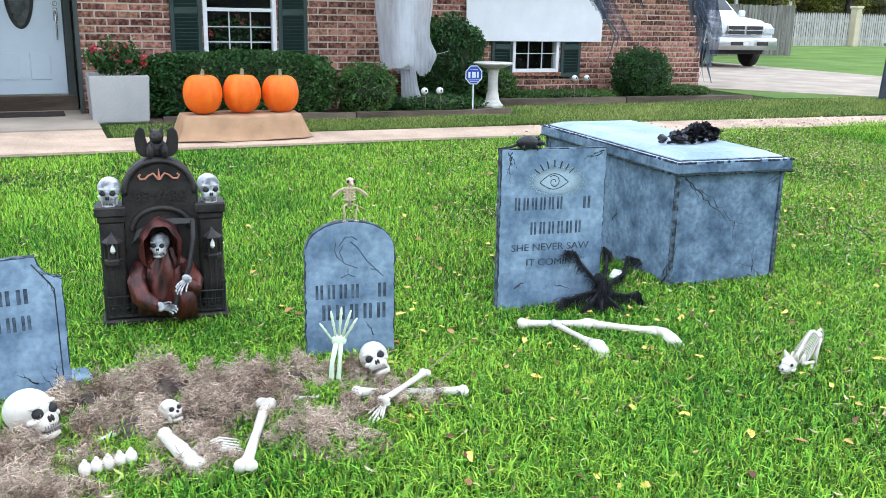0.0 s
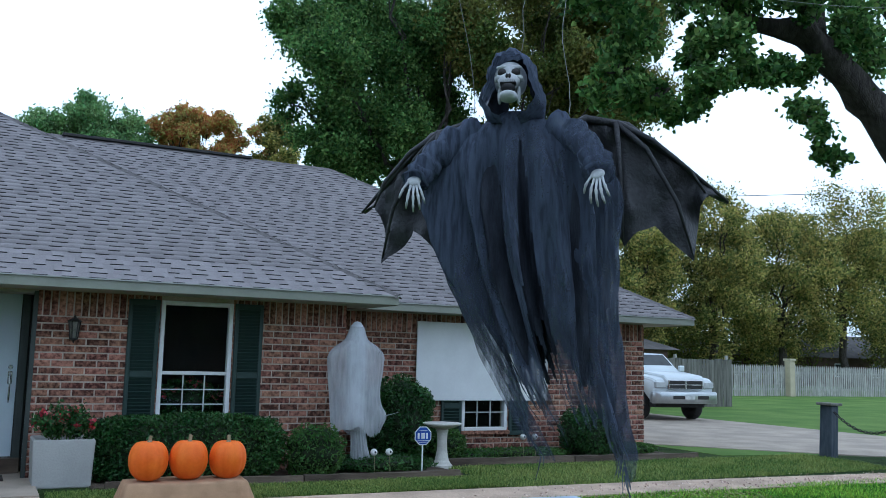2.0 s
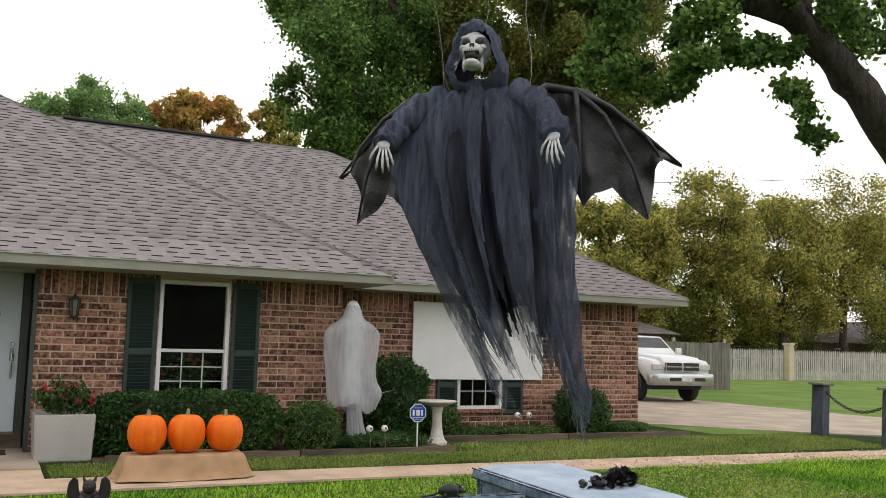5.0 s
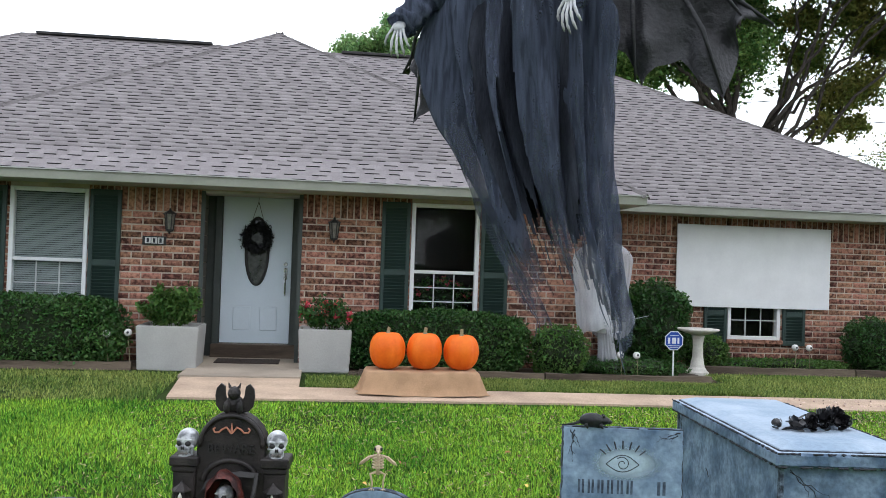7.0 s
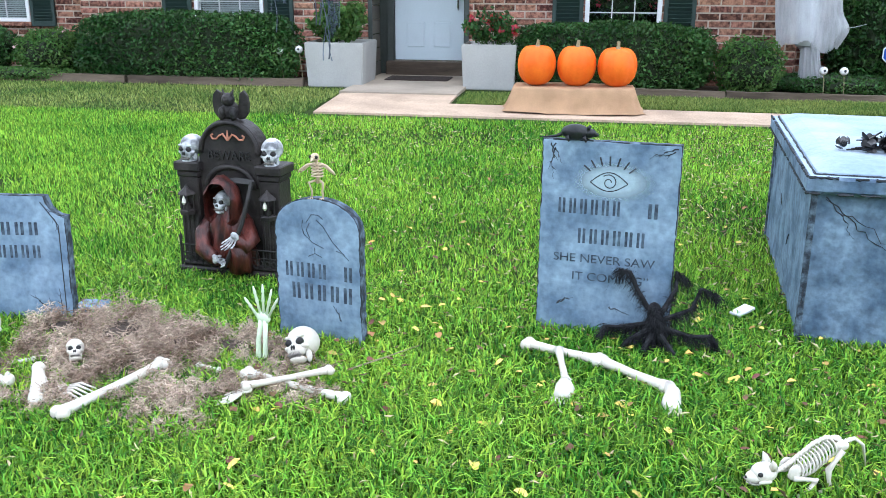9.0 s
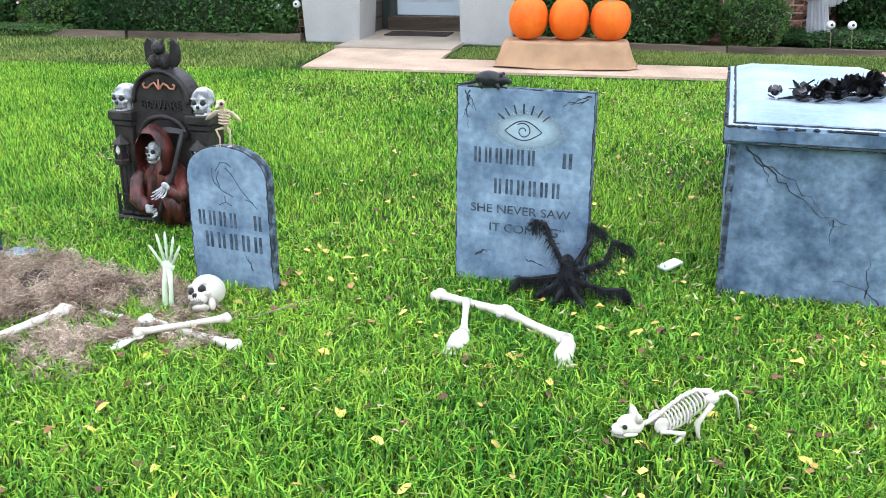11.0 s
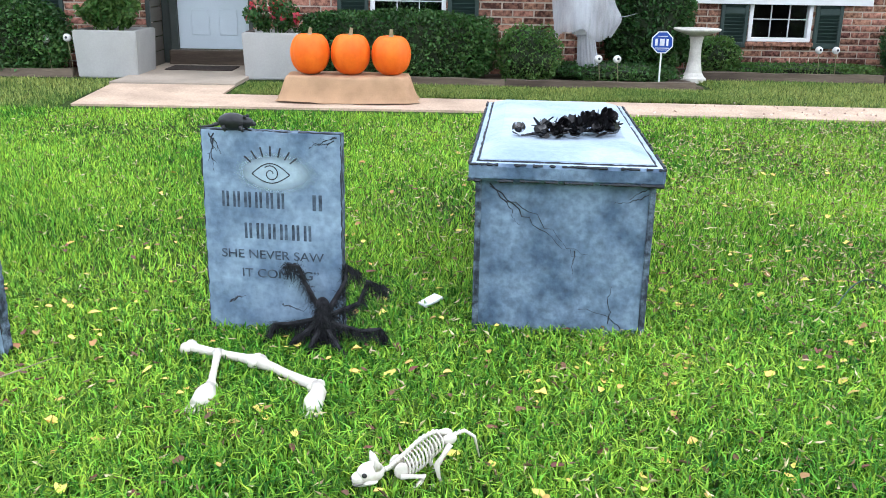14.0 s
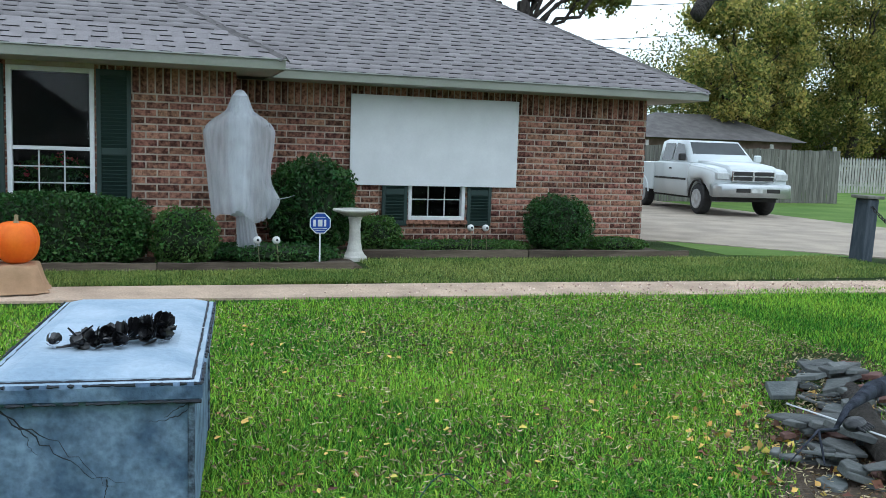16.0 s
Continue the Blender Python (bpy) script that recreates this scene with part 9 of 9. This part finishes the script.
        part("bed_side", boxes((s * 0.95 - 0.04, s * 0.95 + 0.04, 2.8, 4.7, 0.5, 1.27), bev=0.02), M["truckwhite"], t)
        for y in (0.0, 3.55):
            wh = bmesh.new()
            lathe(wh, [(0.24, -0.12), (0.36, -0.125), (0.385, -0.09), (0.385, 0.09), (0.36, 0.125), (0.24, 0.12)], 32)
            bmesh.ops.transform(wh, matrix=pose(s * 0.86, y, 0.385, ry=90), verts=wh.verts)
            wo = part("wheel", wh, M["tyre"], t, "black tyre", smooth=True)
            rm = bmesh.new()
            lathe(rm, [(0.02, 0.142), (0.07, 0.146), (0.09, 0.13), (0.2, 0.126), (0.225, 0.142), (0.245, 0.142), (0.25, 0.1)], 24)
            bmesh.ops.transform(rm, matrix=pose(s * 0.86, y, 0.385, ry=90 * s), verts=rm.verts)
            part("rim", rm, M["rim"], wo, "dull steel wheel rim", smooth=True)
            wa = bmesh.new()
            tube(wa, [(s * 0.985, y + 0.44 * math.cos(a), 0.42 + 0.44 * math.sin(a)) for a in (math.pi * k / 12 for k in range(13))], 0.03, 6)
            part("wheel_arch", wa, M["black"] if y == 0 else M["truckwhite"], t)
    gr = boxes((-0.56, 0.56, -1.0, -0.9, 0.86, 1.13), bev=0.02)
    part("grille_surround", gr, M["chrome"], t)
    for a, b, c, d in ((-0.52, -0.03, 0.89, 0.98), (0.03, 0.52, 0.89, 0.98), (-0.52, -0.03, 1.01, 1.1), (0.03, 0.52, 1.01, 1.1)):
        part("grille_opening", boxes((a, b, -1.006, -0.99, c, d)), M["black"], t)
    bp = loft([(-1.12, sec(0.9, 0.5, 0.79, 0.05)), (-1.02, sec(1.0, 0.48, 0.81, 0.05)), (-0.72, sec(1.0, 0.5, 0.8, 0.05))], "bumper", mat("satin_bumper", (0.5, 0.52, 0.53), (0.42, 0.44, 0.45), rough=0.3, metal=0.7, scale=3, bump=0), t, "silver front bumper")
    for a, b in ((-0.5, -0.12), (0.3, 0.66)):
        part("fog_light", boxes((a, b, -1.128, -1.1, 0.6, 0.7), bev=0.01), M["black"], bp)
    part("number_plate", boxes((-0.1, 0.2, -1.13, -1.118, 0.6, 0.7)), M["plaque"], bp)
    part("underbody", boxes((-0.8, 0.8, -0.7, 4.6, 0.36, 0.55)), M["tyre"], t)
    part("tailgate", boxes((-0.9, 0.9, 4.62, 4.7, 0.6, 1.27), bev=0.02), M["truckwhite"], t)


build_truck()


def build_fences():
    f = thing("wood_fence", pose(14.2, 26.4, 0.12), "weathered grey board privacy fence", "fence")
    rnd = random.Random(2)
    me = None
    for k in range(83):
        if me is None:
            ob = part("board", boxes((-0.069, 0.069, -0.011, 0.011, 0, 1.83), bev=0.004), M["fencewood"], f)
            me = ob.data
        else:
            ob = new("board", me)
            ob.parent = f
        ob.location = (0.15 * k, rnd.uniform(-0.008, 0.008), rnd.uniform(-0.03, 0.02))
    for z in (0.4, 1.4):
        part("rail", boxes((-0.07, 12.4, 0.012, 0.05, z, z + 0.09)), M["fencewood"], f)
    for x in (2.4, 4.8, 7.2, 9.6, 12.2):
        part("post", boxes((x - 0.05, x + 0.05, 0.05, 0.15, 0, 1.98), bev=0.01), M["picket"], f)
    p = thing("picket_fence", pose(27.0, 36.0, 0.12), "pale weathered picket fence along the far lawn", "fence")
    me = None
    for k in range(230):
        if me is None:
            bm = prism(bmesh.new(), [(-0.055, 0), (0.055, 0), (0.055, 1.58), (0.0, 1.72), (-0.055, 1.58)], -0.012, 0.012)
            ob = part("picket", bm, M["picket"], p)
            me = ob.data
        else:
            ob = new("picket", me)
            ob.parent = p
        ob.location = (0.165 * k, rnd.uniform(-0.01, 0.01), rnd.uniform(-0.02, 0.02))
    for z in (0.35, 1.25):
        part("rail", boxes((0, 38, 0.012, 0.06, z, z + 0.1)), M["picket"], p)
    for x in (40.4, 52.0):
        q = thing("fence_pillar", pose(x, 35.85, 0.12), "beige masonry fence pillar with a cap", "pillar", "fence pillars")
        part("shaft", boxes((-0.2, 0.2, -0.2, 0.2, 0, 1.95), bev=0.02), M["beige"], q)
        part("cap", boxes((-0.25, 0.25, -0.25, 0.25, 1.95, 2.08), bev=0.02), M["beige"], q)


build_fences()


def build_posts():
    tops = []
    for x, y, rz in ((13.65, 11.25, 12), (13.55, 9.75, -6), (14.9, 8.6, 10)):
        g = 0.12 if y > 10 else 0.1
        t = thing("timber_post", pose(x, y, g, rx=2, ry=1, rz=rz), "weathered blue-grey timber post with a cap board", "post", "timber posts")
        bm = bmesh.new()
        box(bm, -0.13, 0.13, -0.11, 0.11, -0.05, 0.92, bev=0.015)
        for v in bm.verts:
            v.co.x *= 1 - 0.12 * max(0, v.co.z) + 0.04 * noise.noise(v.co * 6)
        part("shaft", bm, M["post"], t)
        part("cap", boxes((-0.2, 0.2, -0.14, 0.14, 0.92, 0.965), bev=0.008), M["fencewood"], t)
        tops.append(Vector((x, y - 0.13, g + 0.82)))
    for a, b in zip(tops, tops[1:]):
        c = thing("chain", Matrix(), "rusty dark chain sagging between the posts", "chain", "chains")
        n = 26
        ln = None
        for k in range(n):
            f = (k + 0.5) / n
            p = a.lerp(b, f) - Vector((0, 0, 0.3 * 4 * f * (1 - f)))
            if ln is None:
                bm = bmesh.new()
                tube(bm, [(0.045 * math.cos(t), 0.022 * math.sin(t), 0) for t in (2 * math.pi * j / 10 for j in range(11))], 0.008, 5, False)
                ob = part("link", bm, M["black"], c)
                ln = ob.data
            else:
                ob = new("link", ln)
                ob.parent = c
            d = (b - a) + Vector((0, 0, -0.3 * 4 * (1 - 2 * f)))
            ob.matrix_world = Matrix.Translation(p) @ d.to_track_quat("X", "Z").to_matrix().to_4x4() @ pose(0, 0, 0, rx=90 * (k % 2))


build_posts()


def build_far_house(x, y, w, d, h, rh, rz, label):
    t = thing("house", pose(x, y, 0.1, rz=rz), label, "house", "far houses")
    part("wall", boxes((-w / 2, w / 2, -d / 2, d / 2, 0, h)), M["farwall"], t)
    bm = bmesh.new()
    e = 0.6
    v = [bm.verts.new(p) for p in ((-w / 2 - e, -d / 2 - e, h), (w / 2 + e, -d / 2 - e, h), (w / 2 + e, d / 2 + e, h), (-w / 2 - e, d / 2 + e, h), (-w / 2 + d * 0.35, 0, h + rh), (w / 2 - d * 0.35, 0, h + rh))]
    for f in ((0, 1, 5, 4), (1, 2, 5), (2, 3, 4, 5), (3, 0, 4), (0, 3, 2, 1)):
        bm.faces.new([v[i] for i in f])
    part("roof", bm, M["roofgrey"], t)
    for k in (-0.3, 0.0, 0.3):
        wi = part("window", boxes((k * w - 0.5, k * w + 0.5, -d / 2 - 0.04, -d / 2 + 0.02, 0.9, 2.1), bev=0.02), M["white"], t)
        part("pane", boxes((k * w - 0.43, k * w + 0.43, -d / 2 - 0.05, -d / 2 - 0.03, 0.97, 2.03)), M["carglass"], wi)


build_far_house(33.0, 46.0, 9, 7, 2.5, 1.5, 0, "low brown house with a grey hip roof beyond the fence")
build_far_house(54.0, 62.0, 15, 9, 2.6, 2.2, 5, "low house with a brown roof under the trees")
build_far_house(74.0, 60.0, 15, 9, 2.6, 2.2, -5, "low house with a grey roof among the trees")
for k, z in enumerate((19.8, 17.8, 15.5, 10.4)):
    bm = bmesh.new()
    tube(bm, [(20 + 90 * j / 20, 60 + (j - 13) * 0.0, 1.52 + (z - 1.52) * 1.0 - (13 - j) * (0.62 if k < 3 else 0.1) * 0.9 - 0.4 * math.sin(math.pi * j / 20)) for j in range(21)], 0.03, 5)
    tagged(part("power_line", bm, M["cable"]), "thin overhead power line crossing the sky", "power line", "power lines")

# unseen houses and trees added behind the walk, to darken window reflections
build_far_house(-8.0, -32.0, 16, 9, 2.7, 2.4, 180, "unseen brick house with a grey roof, added to darken window reflections")
build_far_house(16.0, -33.0, 16, 9, 2.7, 2.4, 180, "unseen brick house with a grey roof, added to darken window reflections")
for k, (x, y) in enumerate(((-22, -24), (-12, -20), (4, -26), (9, -19), (26, -22), (34, -10), (-24, -4), (-26, 10), (-20, 24), (-14, 34), (38, 4))):
    build_tree((x, y, 0), 11, 0.3, crown(rc, (0, 0, 6.6), (4.4, 4.0, 3.8), 12, 1.9), 0.5, 6500, M["oakfar"], "unseen leafy green tree, added to darken window reflections", 80 + k, fork=0.5)


# ---- bricks and shingles ----
def lay_bricks():
    rnd = random.Random(5)
    L, C, J = 0.262, 0.088, 0.018
    full = None
    for wall, x0, x1, y, holes, near in BRICK_JOBS:
        jobs, z, row = [], BASE + 0.02, 0
        top = TOP - 0.26
        while z + C < top + 0.01:
            x = x0 - (row % 2) * L / 2 - rnd.random() * 0.01
            while x < x1:
                jobs.append((x, x + L - J, z, z + C - J))
                x += L
            z, row = z + C, row + 1
        x = x0
        while x < x1 - 0.02:
            jobs.append((x, x + C - J, z, TOP - 0.01))
            x += C
        parts, rest = [], []
        for a, b, c, d in jobs:
            spans = [(max(a, x0), min(b, x1), c, d)]
            for h in holes:
                out = []
                for p, q, r, s in spans:
                    if q <= h[0] or p >= h[1] or s <= h[2] or r >= h[3]:
                        out.append((p, q, r, s))
                        continue
                    if p < h[0] - 0.02:
                        out.append((p, h[0], r, s))
                    if q > h[1] + 0.02:
                        out.append((h[1], q, r, s))
                spans = out
            for p, q, r, s in spans:
                whole = abs(q - p - (L - J)) < 1e-4 and abs(s - r - (C - J)) < 1e-4
                if whole and near[0] <= p and q <= near[1] and len(parts) < 300:
                    parts.append((p, q, r, s))
                elif q - p > 0.02:
                    rest.append((p, q, r, s))
        if full is None:
            bm = boxes((-(L - J) / 2, (L - J) / 2, 0.0, 0.03, -(C - J) / 2, (C - J) / 2), bev=0.003)
            full = bpy.data.meshes.new("brick")
            bm.to_mesh(full)
            bm.free()
            full.materials.append(M["brick"])
        for p, q, r, s in parts:
            ob = new("brick", full)
            ob.parent = wall
            ob.location = ((p + q) / 2, y + rnd.uniform(-0.002, 0.002), (r + s) / 2)
            ob.rotation_euler = (rnd.uniform(-0.01, 0.01), 0, rnd.uniform(-0.006, 0.006))
        v, f = [], []
        for p, q, r, s in rest:
            o, e = rnd.uniform(-0.003, 0.002), 0.003
            i = len(v)
            v += [(p + e, y + o, r + e), (q - e, y + o, r + e), (q - e, y + o, s - e), (p + e, y + o, s - e), (p, y + o + e, r), (q, y + o + e, r), (q, y + o + e, s), (p, y + o + e, s), (p, y + 0.02, r), (q, y + 0.02, r), (q, y + 0.02, s), (p, y + 0.02, s)]
            f += [(i, i + 1, i + 2, i + 3)]
            for k in range(4):
                n = (k + 1) % 4
                f += [(i + 4 + k, i + 4 + n, i + n, i + k), (i + 8 + k, i + 8 + n, i + 4 + n, i + 4 + k)]
        ob = part_mesh("brickwork", arrays("brickwork", np.array(v), np.array(f)), M["bricks"], wall)
        tagged(ob, kind="stuff")
    # side walls get the same courses
    v, f = [], []
    for x, y0, y1, out in ((HOUSE_R, WALL_B, 22.5, 1), (AX1, WALL_A, WALL_B, 1), (AX0, WALL_A, WALL_C, -1)):
        z, row = BASE + 0.02, 0
        while z + C < TOP:
            y = y0 - (row % 2) * L / 2
            while y < y1:
                a, b = max(y, y0), min(y + L - J, y1)
                if b - a > 0.02:
                    i = len(v)
                    o = x + out * (0.008 + rnd.uniform(-0.002, 0.002))
                    v += [(o, a, z), (o, b, z), (o, b, z + C - J), (o, a, z + C - J), (x, a, z), (x, b, z), (x, b, z + C - J), (x, a, z + C - J)]
                    f += [(i, i + 1, i + 2, i + 3) if out > 0 else (i + 3, i + 2, i + 1, i)]
                    for k in range(4):
                        n = (k + 1) % 4
                        f.append((i + 4 + k, i + 4 + n, i + n, i + k))
                y += L
            z, row = z + C, row + 1
    tagged(part_mesh("side_brickwork", arrays("side_brickwork", np.array(v), np.array(f)), M["bricks"]), "brick courses on the side walls", "brickwork", kind="stuff")


def lay_shingles():
    rnd = random.Random(9)
    full = None
    for roof, f, idx in SHINGLE_JOBS:
        P = [Vector(p) for p in f]
        o, ex = P[0], (P[1] - P[0]).normalized()
        n = (P[1] - P[0]).cross(P[2] - P[0]).normalized()
        ey = n.cross(ex)
        poly = [((p - o).dot(ex), (p - o).dot(ey)) for p in P]
        H = max(q for _, q in poly)
        step, w = 0.135, 0.31

        def span(h):
            xs = []
            for (a, b), (c, d) in zip(poly, poly[1:] + poly[:1]):
                if (b - h) * (d - h) < 0 or b == h:
                    xs.append(a + (c - a) * (h - b) / (d - b) if d != b else a)
                elif d == h:
                    xs.append(c)
            return (min(xs), max(xs)) if len(xs) > 1 else None

        v, fs, dark, row, h, made = [], [], [], 0, 0.001, 0
        while h < H - 0.05:
            lo, hi = span(h), span(min(h + step, H - 0.01))
            if not lo or not hi:
                break
            x = lo[0] - rnd.random() * w
            raised = rnd.random() < 0.5
            while x < lo[1]:
                ww = w * rnd.uniform(0.38, 0.66)
                a0, b0 = max(x, lo[0]), min(x + ww - 0.002, lo[1])
                a1, b1 = max(x, hi[0]), min(x + ww - 0.002, hi[1])
                x += ww
                raised = not raised
                if b0 - a0 < 0.02:
                    continue
                if b1 < a1:
                    a1 = b1 = (a0 + b0) / 2
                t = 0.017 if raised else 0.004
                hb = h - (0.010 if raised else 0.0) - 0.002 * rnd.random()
                q = [(a0, hb, 0.0), (b0, hb, 0.0), (b0, hb, t), (a0, hb, t), (b1, h + step + 0.01, 0.003), (a1, h + step + 0.01, 0.003)]
                loc = [o + ex * r[0] + ey * r[1] + n * r[2] for r in q]
                if idx == 0 and made < 300 and b1 - a1 > 0.1:
                    me = bpy.data.meshes.new("shingle")
                    me.from_pydata([tuple(p - loc[0]) for p in loc], [], [(0, 1, 2, 3), (3, 2, 4, 5)])
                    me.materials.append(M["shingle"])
                    me.materials.append(M["edgeshade"])
                    # Only raised tabs get the dark edge, as their painted shadow line.
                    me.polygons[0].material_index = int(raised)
                    ob = new("shingle", me)
                    ob.parent, ob.location = roof, loc[0]
                    made += 1
                    continue
                i = len(v)
                v += [tuple(p) for p in loc]
                fs += [(i, i + 1, i + 2, i + 3), (i + 3, i + 2, i + 4, i + 5)]
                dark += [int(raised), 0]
            h, row = h + step, row + 1
        ob = tagged(part_mesh("shingle_courses", arrays("shingle_courses", np.array(v), np.array(fs)), M["shingles"], roof), kind="stuff")
        ob.data.materials.append(M["edgeshade"])
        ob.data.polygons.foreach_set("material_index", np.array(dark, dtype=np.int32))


lay_bricks()
lay_shingles()
